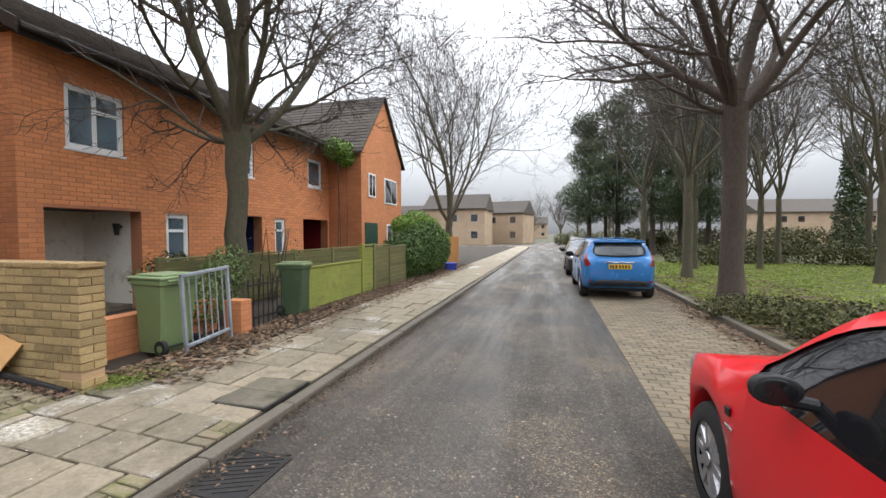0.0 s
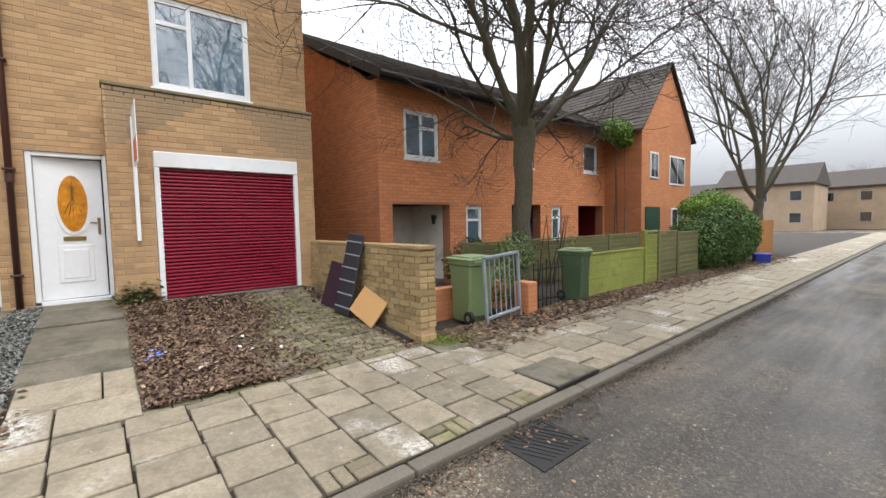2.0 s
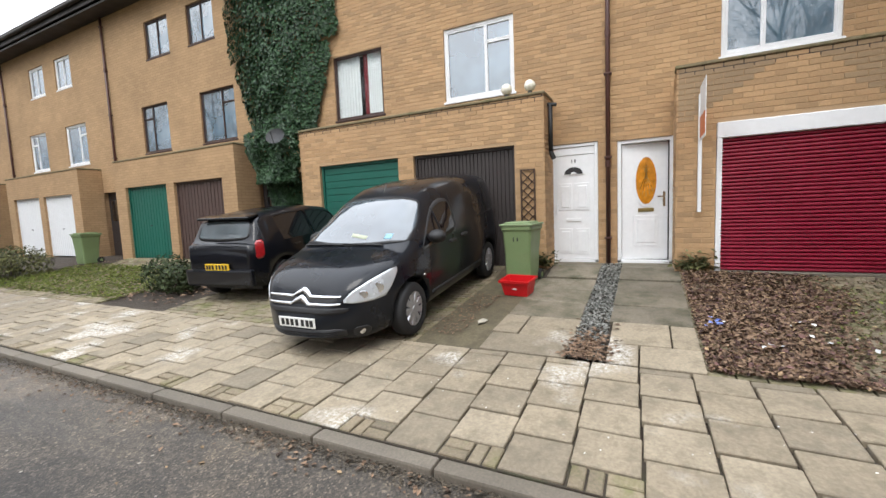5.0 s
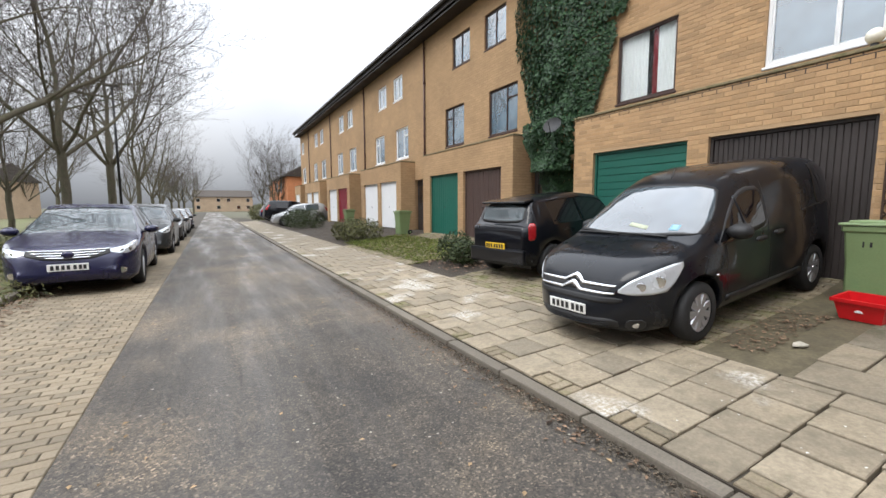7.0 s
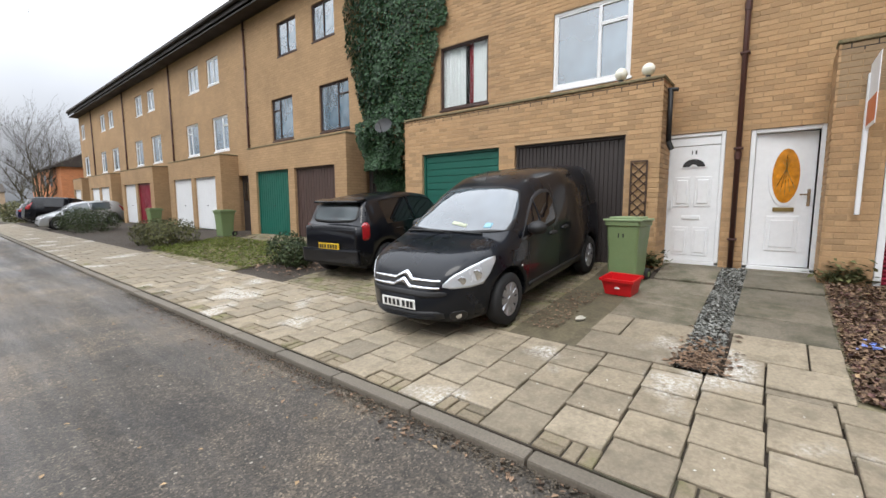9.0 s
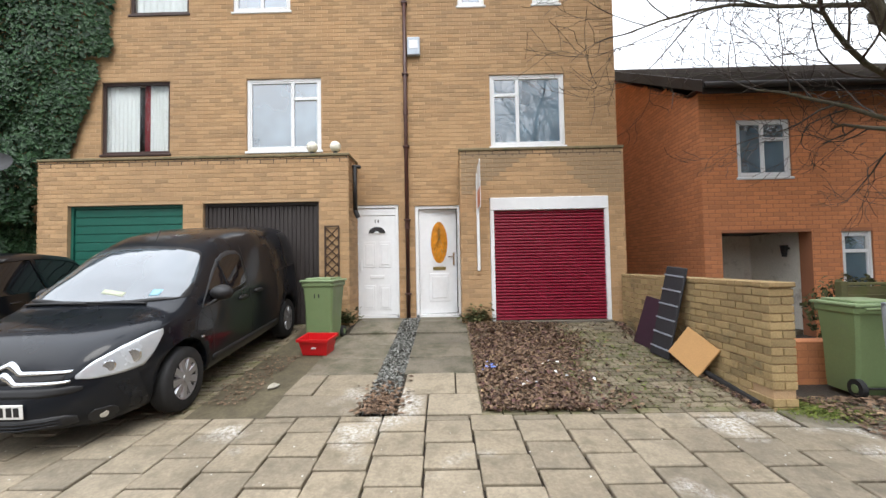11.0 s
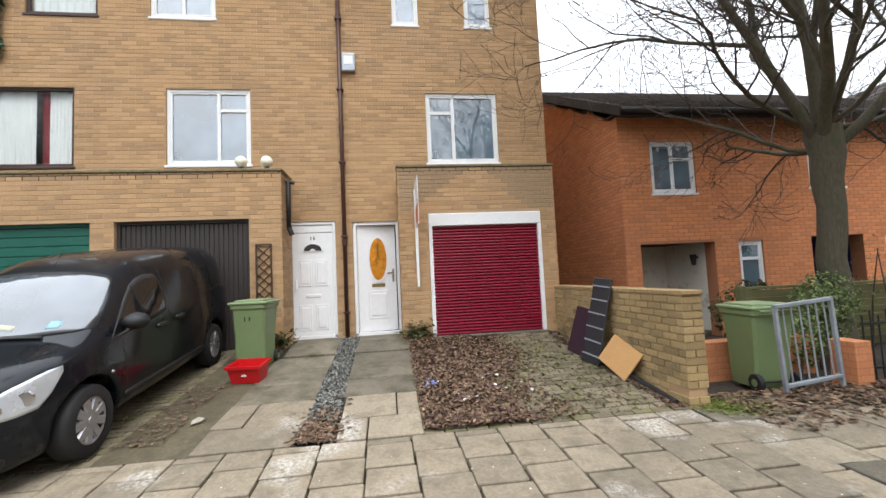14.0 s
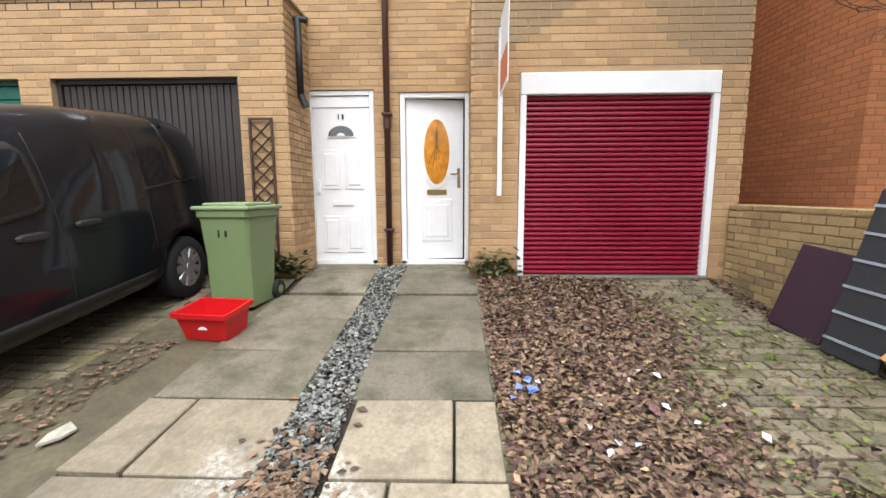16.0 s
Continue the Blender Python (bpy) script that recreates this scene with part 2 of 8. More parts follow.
M_asphalt = asphalt_material()
M_slab = surface("paving_slab", (0.27, 0.226, 0.162), 0.8, vary=0.26, grain=38, big=2.2, bump=0.35, dirt=(0.16, 0.135, 0.095), dirt_at=(0.47, 0.68), random_tint=0.24, rough_vary=0.15, space="World")
def white_splash(m):
    """Old white paint, scraped thin, in a few broken patches."""
    nt = m.node_tree
    b = nt.nodes["Principled BSDF"]
    pos = nt.nodes.new("ShaderNodeNewGeometry").outputs["Position"]
    a, c = _noise(nt, 1.15, 2, 0.5, pos), _noise(nt, 30, 5, 0.75, pos)
    fa = _ramp(nt, a.outputs["Fac"], [(0.58, (0, 0, 0)), (0.67, (1, 1, 1))])
    fc = _ramp(nt, c.outputs["Fac"], [(0.42, (0, 0, 0)), (0.62, (1, 1, 1))])
    old = b.inputs["Base Color"].links[0].from_socket
    nt.links.new(_mix(nt, _mix(nt, 1.0, fa, fc, "MULTIPLY"), old, (0.58, 0.56, 0.52)), b.inputs["Base Color"])


white_splash(M_slab)
M_slab_dark = surface("damp_slab", (0.185, 0.16, 0.12), 0.7, vary=0.3, grain=45, big=1.3, bump=0.25, dirt=(0.075, 0.072, 0.042), dirt_at=(0.42, 0.66), random_tint=0.22, rough_vary=0.2, space="World")
M_kerb = surface("kerb_stone", (0.145, 0.126, 0.10), 0.85, vary=0.25, grain=60, big=1.5, bump=0.3, random_tint=0.15, space="World")
M_sett = surface("block_paver", (0.215, 0.178, 0.125), 0.85, vary=0.2, grain=60, big=0.8, bump=0.3, random_tint=0.25, island=0.25, space="World")
M_sett_dark = surface("mossy_paver", (0.21, 0.175, 0.12), 0.9, vary=0.3, grain=50, big=1.0, bump=0.4, dirt=(0.13, 0.13, 0.05), dirt_at=(0.48, 0.66), island=0.3, space="World")
M_sett_dark_one = surface("mossy_paver_single", (0.21, 0.175, 0.12), 0.9, vary=0.3, grain=50, big=1.0, bump=0.4, dirt=(0.13, 0.13, 0.05), dirt_at=(0.48, 0.66), random_tint=0.3, space="World")
M_brick_old_one = surface("weathered_buff_brick_single", (0.36, 0.26, 0.125), 0.9, vary=0.22, grain=50, big=1.1, bump=0.5, random_tint=0.28, dirt=(0.12, 0.105, 0.06), dirt_at=(0.55, 0.75), dist=0.005, space="World")
M_orange_one = surface("orange_brick_single", ORANGE, 0.88, vary=0.16, grain=60, big=0.6, bump=0.35, random_tint=0.16, dist=0.004, space="World")
SINGLE = {}
M_soil = surface("soil", (0.045, 0.034, 0.024), 0.95, vary=0.4, grain=30, big=1.2, bump=0.8, dist=0.03, space="World")
M_joint = surface("sandy_joint", (0.045, 0.036, 0.025), 0.95, vary=0.3, grain=60, big=1.0, bump=0.4, dirt=(0.045, 0.05, 0.02), space="World")
M_earth = surface("far_ground", (0.075, 0.072, 0.042), 0.95, vary=0.3, grain=2, big=0.05, bump=0.3, space="World")
M_grass_base = surface("lawn_ground", (0.105, 0.115, 0.04), 0.95, vary=0.35, grain=12, big=0.4, bump=0.6, dirt=(0.075, 0.055, 0.03), dirt_at=(0.47, 0.6), dist=0.03, space="World")
SINGLE.update({M_brick: M_brick_single, M_orange: M_orange_one, M_brick_old: M_brick_old_one, M_patch: M_patch})

# ---- building helpers ----
def mesh_of(bm, name, smooth=False):
    me = bpy.data.meshes.new(name)
    bm.normal_update()
    bm.to_mesh(me)
    bm.free()
    if smooth:
        for p in me.polygons:
            p.use_smooth = True
    return me


def part(name, bm, material, parent, label="", smooth=False):
    """One mesh object under a thing or under a part."""
    me = mesh_of(bm, name, smooth)
    me.materials.append(material)
    ob = new(name, me)
    ob.parent = parent
    return tagged(ob, label)


def thing(name, label, category, m=None, group="", kind=""):
    ob = tagged(new(name), label, category, group, kind)
    if m is not None:
        ob.matrix_basis = m
    return ob


def solid(name, bm, material, label, category="", kind="", group="", smooth=False, m=None):
    me = mesh_of(bm, name, smooth)
    me.materials.append(material)
    ob = tagged(new(name, me), label, category, group, kind)
    if m is not None:
        ob.matrix_basis = m
    return ob


def raw(name, verts, faces, material, parent=None, smooth=False):
    me = bpy.data.meshes.new(name)
    me.from_pydata(verts, [], faces)
    me.materials.append(material)
    if smooth:
        for p in me.polygons:
            p.use_smooth = True
    ob = new(name, me)
    ob.parent = parent
    return ob


def box(bm, x0, x1, y0, y1, z0, z1, bevel=0.0, m=None):
    r = bmesh.ops.create_cube(bm, size=1.0)
    t = Matrix.LocRotScale(((x0 + x1) / 2, (y0 + y1) / 2, (z0 + z1) / 2), None, (x1 - x0, y1 - y0, z1 - z0))
    bmesh.ops.transform(bm, matrix=t, verts=r["verts"])
    vs = r["verts"]
    if bevel:
        es = list({e for v in vs for e in v.link_edges})
        g = bmesh.ops.bevel(bm, geom=es, offset=bevel, segments=2 if bevel > 0.012 else 1, affect="EDGES", profile=0.6)
        vs = list({v for f in g["faces"] for v in f.verts} | {v for v in vs if v.is_valid})
    if m is not None:
        bmesh.ops.transform(bm, matrix=m, verts=vs)
    return bm


def one(x0, x1, y0, y1, z0, z1, bevel=0.0, m=None):
    return box(bmesh.new(), x0, x1, y0, y1, z0, z1, bevel, m)


def tube(bm, a, b, r0, r1=None, n=10, caps=True):
    r1 = r0 if r1 is None else r1
    a, b = Vector(a), Vector(b)
    d = b - a
    g = bmesh.ops.create_cone(bm, cap_ends=caps, segments=n, radius1=r0, radius2=r1, depth=d.length)
    m = Matrix.Translation((a + b) / 2) @ d.to_track_quat("Z", "Y").to_matrix().to_4x4()
    bmesh.ops.transform(bm, matrix=m, verts=g["verts"])
    return bm


def prism(pts, axis, a, b, bm=None):
    """A plate with the outline pts in the plane across axis, from a to b along it."""
    bm = bm or bmesh.new()
    def at(p, c):
        return {"x": (c, p[0], p[1]), "y": (p[0], c, p[1]), "z": (p[0], p[1], c)}[axis]
    lo, hi = [bm.verts.new(at(p, a)) for p in pts], [bm.verts.new(at(p, b)) for p in pts]
    n = len(pts)
    bm.faces.new(lo)
    bm.faces.new(hi[::-1])
    for i in range(n):
        bm.faces.new((lo[i], hi[i], hi[(i + 1) % n], lo[(i + 1) % n]))
    bmesh.ops.recalc_face_normals(bm, faces=bm.faces[:])
    return bm


def ellipse(cy, cz, ry, rz, n=28, a0=0.0, a1=360.0):
    return [(cy + ry * math.cos(radians(a0 + (a1 - a0) * i / n)), cz + rz * math.sin(radians(a0 + (a1 - a0) * i / n))) for i in range(n + (a1 - a0 < 360))]


def wall_with_openings(name, x0, x1, y0, y1, z0, z1, holes, material, kind="structure", label="", parent=None):
    """A wall in the plane across x, with rectangular holes (y0, y1, z0, z1) right through it."""
    ys = sorted({y0, y1, *[h[0] for h in holes], *[h[1] for h in holes]})
    zs = sorted({z0, z1, *[h[2] for h in holes], *[h[3] for h in holes]})
    ys, zs = [v for v in ys if y0 <= v <= y1], [v for v in zs if z0 <= v <= z1]
    def full(i, j):
        if not (0 <= i < len(ys) - 1 and 0 <= j < len(zs) - 1):
            return False
        cy, cz = (ys[i] + ys[i + 1]) / 2, (zs[j] + zs[j + 1]) / 2
        return not any(h[0] < cy < h[1] and h[2] < cz < h[3] for h in holes)
    bm = bmesh.new()
    cache = {}
    def v(x, y, z):
        k = (x, round(y, 4), round(z, 4))
        if k not in cache:
            cache[k] = bm.verts.new((x, y, z))
        return cache[k]
    for i in range(len(ys) - 1):
        for j in range(len(zs) - 1):
            if not full(i, j):
                continue
            a, b, c, d = ys[i], ys[i + 1], zs[j], zs[j + 1]
            bm.faces.new((v(x1, a, c), v(x1, b, c), v(x1, b, d), v(x1, a, d)))
            bm.faces.new((v(x0, a, c), v(x0, a, d), v(x0, b, d), v(x0, b, c)))
            if not full(i - 1, j):
                bm.faces.new((v(x0, a, c), v(x1, a, c), v(x1, a, d), v(x0, a, d)))
            if not full(i + 1, j):
                bm.faces.new((v(x0, b, c), v(x0, b, d), v(x1, b, d), v(x1, b, c)))
            if not full(i, j - 1):
                bm.faces.new((v(x0, a, c), v(x0, b, c), v(x1, b, c), v(x1, a, c)))
            if not full(i, j + 1):
                bm.faces.new((v(x0, a, d), v(x1, a, d), v(x1, b, d), v(x0, b, d)))
    if parent is not None:
        return part(name, bm, material, parent, label)
    return solid(name, bm, material, label, kind=kind)


def brick_rows(u0, u1, z0, z1, holes=(), length=0.225, height=0.075, joint=0.01, shift=0.0, jitter=0.0):
    """Running bond over a rectangle: (u0, u1, z0, z1) of each brick, cut round the holes."""
    out = []
    rng = random.Random(int(1000 * (u0 + 7 * z0)))
    k = 0
    z = z0
    while z < z1 - 0.02:
        zt = min(z + height - joint, z1)
        u = u0 - (length / 2 if k % 2 else 0) - shift
        while u < u1:
            spans = [(max(u, u0), min(u + length - joint, u1))]
            for h in holes:
                if zt > h[2] + 0.01 and z < h[3] - 0.01:
                    nxt = []
                    for a, b in spans:
                        if b <= h[0] or a >= h[1]:
                            nxt.append((a, b))
                        else:
                            if a < h[0]:
                                nxt.append((a, h[0]))
                            if b > h[1]:
                                nxt.append((h[1], b))
                    spans = nxt
            for a, b in spans:
                if b - a > 0.02:
                    out.append((a, b, z, zt, rng.uniform(0, jitter)))
            u += length
        z += height
        k += 1
    return out


def brick_skin(name, bricks, plane, at, way, proud, material, parent, lone=0):
    """Brick faces standing proud of a backing wall. plane 'x': u is y; plane 'y': u is x. Few bricks stay single, many are joined."""
    if 0 < len(bricks) <= 300:
        return single_bricks("brick", bricks, plane, at, way, proud, SINGLE[material], parent)
    if lone:
        single_bricks("brick", bricks[:lone], plane, at, way, proud, SINGLE[material], parent)
        bricks = bricks[lone:]
    V, Fc = [], []
    for a, b, c, d, j in bricks:
        o = at + way * (proud + j)
        e = 0.004
        n = len(V)
        for q, ins in ((at, 0), (o, e)):
            for u, z in ((a + ins, c + ins), (b - ins, c + ins), (b - ins, d - ins), (a + ins, d - ins)):
                V.append((q, u, z) if plane == "x" else (u, q, z))
        f = [(n + 4, n + 5, n + 6, n + 7)] + [(n + i, n + (i + 1) % 4, n + 4 + (i + 1) % 4, n + 4 + i) for i in range(4)]
        if (way < 0) != (plane == "y"):
            f = [q[::-1] for q in f]
        Fc += f
    ob = raw(name, V, Fc, material, parent)
    return tagged(ob, kind="stuff")


def single_bricks(name, bricks, plane, at, way, proud, material, parent):
    cache = {}
    for a, b, c, d, j in bricks:
        key = (round(b - a, 3), round(d - c, 3), way)
        if key not in cache:
            w, h, _ = key
            lo, hi = (-0.015, proud) if way > 0 else (-proud, 0.015)
            bm = one(lo, hi, 0, w, 0, h, 0.003) if plane == "x" else one(0, w, lo, hi, 0, h, 0.003)
            cache[key] = mesh_of(bm, name)
            cache[key].materials.append(material)
        ob = new(name, cache[key])
        ob.parent = parent
        if plane == "x":
            ob.location = (at + j, a, c)
        else:
            ob.location = (a, at, c)

# ---- ground, road, pavement ----
KERB, BAY, EAST = -2.115, 0.93, 2.95
BACK = -3.86
FRONT, PORCH, ORX = -7.745, -7.065, -7.49


RISE = [(-2.2, 0.13), (-3.86, 0.215), (-4.3, 0.265), (-6.5, 0.455), (-7.1, 0.575), (-9.0, 0.585)]


def zg(x):
    """Height of the ground between the kerb and the houses."""
    if x > RISE[0][0]:
        return RISE[0][1]
    for (a, u), (b, v) in zip(RISE, RISE[1:]):
        if x >= b:
            return u + (v - u) * (a - x) / (a - b)
    return RISE[-1][1]


def strip(name, xs, y0, y1, material, label, zoff=0.0, ny=1, kind="structure", zf=zg, rough=0.0):
    bm = bmesh.new()
    rows = []
    for j in range(ny + 1):
        y = y0 + (y1 - y0) * j / ny
        rows.append([bm.verts.new((x, y, zf(x) + zoff + rough * noise.noise((x * 1.7, y * 1.7, 3)))) for x in xs])
    for a, b in zip(rows, rows[1:]):
        for i in range(len(xs) - 1):
            bm.faces.new((a[i], a[i + 1], b[i + 1], b[i]))
    bmesh.ops.recalc_face_normals(bm, faces=bm.faces[:])
    if bm.faces[:][0].normal.z < 0:
        bmesh.ops.reverse_faces(bm, faces=bm.faces[:])
    return solid(name, bm, material, label, kind=kind)


ground_sheet = solid("ground", one(-900, 900, -900, 900, -0.6, -0.10), M_earth, "wide flat ground under the street and greens", kind="structure")
flat = lambda x: 0.0
road = solid("road", prism([(KERB, -0.1), (BAY, -0.1), (BAY, 0.0), (-1.2, 0.0), (KERB, 0.055)], "y", -130, 75), M_asphalt, "worn grey asphalt road with damp patches", kind="structure")
bay_base = solid("parking_bay", one(BAY + 0.003, EAST, -130, 46, -0.1, -0.012), M_joint, "sandy bed of the block-paved parking bay", kind="structure")
side_road = solid("side_road", one(-60, KERB - 0.01, 46, 60, -0.1, -0.004), M_asphalt, "asphalt side road at the junction", kind="structure")
far_road = solid("far_road", one(BAY + 0.003, 60, 50, 62, -0.1, -0.004), M_asphalt, "asphalt side road past the green", kind="structure")
xs = [KERB - 0.12, -3.0, BACK, -4.3, -5.4, -6.5, -7.1, -9.0]
yard = strip("front_garden_ground", xs, -45, 2.9, M_soil, "dark damp soil of the front gardens", -0.045, 60, rough=0.02)
zn = lambda x: 0.13 + min(1, (KERB - x) / 1.9) * 0.07
yard_n = strip("front_garden_ground_north", [KERB - 0.12, -3.2, -4.2, -5.5, -8.5, -12], 2.9, 46, M_soil, "dark soil and leaf mould of the gardens", -0.045, 60, zf=zn, rough=0.02)
verge = strip("verge", [EAST + 0.13, 3.6, 5, 8, 14, 22, 32, 60], -130, 48, M_grass_base, "worn winter lawn under the street trees", 0.06, 90, zf=flat, rough=0.05)
back_lawn = solid("back_ground", one(-60, -9.0, -130, 46, -0.1, 0.15), M_earth, "ground behind the houses", kind="structure")


def kerb_line(name, x0, x1, z1, spans, label):
    top = thing(name, label, "kerb", kind="structure")
    me = mesh_of(one(x0, x1, 0.004, 0.906, -0.12, z1, 0.018), "kerb_stone")
    me.materials.append(M_kerb)
    for y0, y1 in spans:
        y = y0
        while y < y1:
            ob = new("kerb_stone", me)
            ob.parent = top
            ob.location = (0, y, random.uniform(-0.004, 0.004))
            y += 0.914
    return top


kerb_line("kerb_west", KERB - 0.125, KERB - 0.002, 0.112, [(-60, 40)], "weathered concrete kerb along the footway")
kerb_line("kerb_east", EAST + 0.002, EAST + 0.13, 0.10, [(-60, 42)], "weathered concrete kerb along the parking bay")

# footway: square concrete flags, columns across the footway with staggered joints
footway = thing("pavement", "uneven buff concrete paving flags with mossy joints", "pavement", kind="structure")
part("bed", one(BACK, KERB - 0.125, -60, 2.9, -0.1, 0.118), M_joint, footway, "sandy joint bed")
W = 0.3775
SKEW = 0.036
flag_meshes = {}


def flag(parent, x0, x1, y0, y1, material, zf=zg, key="flag", thick=0.05, lift=0.0, name="slab"):
    """One slab with its own slight tilt, on the slope of the ground."""
    w, l = round(x1 - x0 - 0.022, 3), round(y1 - y0 - 0.014, 3)
    k = (key, w, l, thick)
    if k not in flag_meshes:
        flag_meshes[k] = mesh_of(one(-w / 2, w / 2, -l / 2, l / 2, -thick, 0, 0.006), name)
        flag_meshes[k].materials.append(material)
    ob = new(name, flag_meshes[k])
    ob.parent = parent
    cx, cy = (x0 + x1) / 2, (y0 + y1) / 2
    tilt = math.atan2(zf(x0) - zf(x1), x1 - x0)
    ob.location = (cx, cy, zf(cx) + lift + random.uniform(-0.003, 0.004))
    ob.rotation_euler = (random.uniform(-0.012, 0.012), tilt + random.uniform(-0.016, 0.016), random.uniform(-0.008, 0.008))
    return ob


far_flags = []
for i in range(-118, 9):
    y0 = -0.40 + i * W
    if y0 > 2.6 or y0 < -44:
        continue
    x = KERB - 0.125
    lens = [W] * 5 if i % 2 == 0 else [W / 2] + [W] * 4
    for j, l in enumerate(lens):
        x1, x0 = x, max(x - l, BACK)
        if x1 - x0 < 0.06:
            break
        yy = y0 + SKEW * ((x0 + x1) / 2 - KERB)
        if -9.5 < y0:
            if not (j == 0 and i % 2):
                flag(footway, x0, x1, yy, yy + W, M_slab)
        else:
            far_flags.append((x0, x1, yy, yy + W))
        x -= l


def slab_field(name, cells, material, parent, zf=zg, thick=0.05, gap=0.007, jitter=0.004, lift=0.0):
    """Many slabs or pavers as one mesh, each a low block with chamfered edges."""
    V, Fc = [], []
    for x0, x1, y0, y1 in cells:
        n = len(V)
        dz = random.uniform(-jitter, jitter) + lift
        t = random.uniform(-jitter, jitter)
        for z, ins in ((-thick, 0), (-0.006, 0), (0.0, 0.006)):
            for x, y in ((x0 + gap + ins, y0 + gap + ins), (x1 - gap - ins, y0 + gap + ins), (x1 - gap - ins, y1 - gap - ins), (x0 + gap + ins, y1 - gap - ins)):
                V.append((x, y, zf(x) + z + dz + (t if x > (x0 + x1) / 2 else 0)))
        Fc.append((n + 8, n + 9, n + 10, n + 11))
        for k in (0, 4):
            Fc += [(n + k + i, n + k + (i + 1) % 4, n + k + 4 + (i + 1) % 4, n + k + 4 + i) for i in range(4)]
    ob = raw(name, V, Fc, material, parent)
    return tagged(ob, kind="stuff")


slab_field("distant_slabs", far_flags, M_slab, footway)
# small setts made up along the kerb between the flags
setts = []
for i in range(-40, 8):
    if i % 2:
        y0 = -0.405 + i * W
        if y0 < 2.5:
            x0, x1 = KERB - 0.125 - W / 2, KERB - 0.125
            if i % 4 == 1:
                setts += [(x0, (x0 + x1) / 2, y0, y0 + W / 2), ((x0 + x1) / 2, x1, y0, y0 + W / 2)] + [(x0, x1, y0 + W / 2 + k * W / 4, y0 + W / 2 + (k + 1) * W / 4) for k in range(2)]
            else:
                setts += [(x0, (x0 + x1) / 2, y0 + W / 2, y0 + W), ((x0 + x1) / 2, x1, y0 + W / 2, y0 + W)] + [(x0, x1, y0 + k * W / 4, y0 + (k + 1) * W / 4) for k in range(2)]
slab_field("kerbside_setts", setts, M_sett_dark, footway)

# footway in front of the north gardens, narrower, with a strip of earth behind
footway_n = thing("pavement_north", "buff concrete paving flags strewn with leaves at the back", "pavement", kind="structure")
part("bed", one(-3.62, KERB - 0.125, 2.9, 46, -0.1, 0.112), M_joint, footway_n, "sandy joint bed")
cells = []
for i in range(0, 75):
    y0 = 2.57 + i * 0.6
    x = KERB - 0.13
    for j, l in enumerate([0.45] * 3 if i % 2 == 0 else [0.22, 0.45, 0.45, 0.23]):
        c = (x - l, x, y0, y0 + 0.6)
        if i < 9:
            flag(footway_n, *c, M_slab, zf=zn)
        else:
            cells.append(c)
        x -= l
for i in range(3):
    for j in range(1 if i else 2):
        flag(footway_n, -4.05 + j * 0.2 - 0.1 * i, -3.55, 2.62 + i * 0.5, 3.12 + i * 0.5, M_slab_dark, zf=zn)
slab_field("distant_slabs", cells, M_slab, footway_n, zf=zn)

# block paving of the parking bay
far = []
y = -60.0
k = 0
while y < 40:
    x = BAY + (0.0 if k % 2 else -0.1)
    while x < EAST:
        a, b = max(x, BAY + 0.004), min(x + 0.2, EAST)
        if b - a > 0.04:
            far.append((a, b, y, y + 0.105))
        x += 0.2
    y += 0.105
    k += 1
bay = slab_field("block_paving", [c for c in far if -26 < c[2] < 24], M_sett, bay_base, zf=flat, thick=0.03, gap=0.004, jitter=0.003)

# front paths of the two nearest doors
path_a = thing("garden_path", "damp grey concrete slab path to the white door", "path", group="front paths", kind="structure")
ROWS_X = [BACK - 0.004, -4.30, -4.88, -5.46, -6.04, -6.62, -7.2, FRONT + 0.02]
for i, (x1, x0) in enumerate(zip(ROWS_X, ROWS_X[1:])):
    if i < 2:
        cut = (-0.46, -0.19)[i]
        flag(path_a, x0, x1, -0.73, cut, M_slab, key="pa")
        flag(path_a, x0, x1, cut, 0.04, M_slab, key="pa")
    else:
        flag(path_a, x0, x1, -0.77, 0.035, M_slab_dark, key="pd")
path_b = thing("garden_path", "damp grey concrete slab path to the panelled door", "path", group="front paths", kind="structure")
for i, (x1, x0) in enumerate(zip(ROWS_X, ROWS_X[1:])):
    if i == 1:
        flag(path_b, x0, x1, -1.62, -1.04, M_slab, key="pa2")
        flag(path_b, x0, x1, -1.91, -1.62, M_slab, key="pd2")
    else:
        flag(path_b, x0, x1, -1.90 if i < 5 else -1.82, -1.06, M_slab if i == 0 else M_slab_dark, key="pd3")

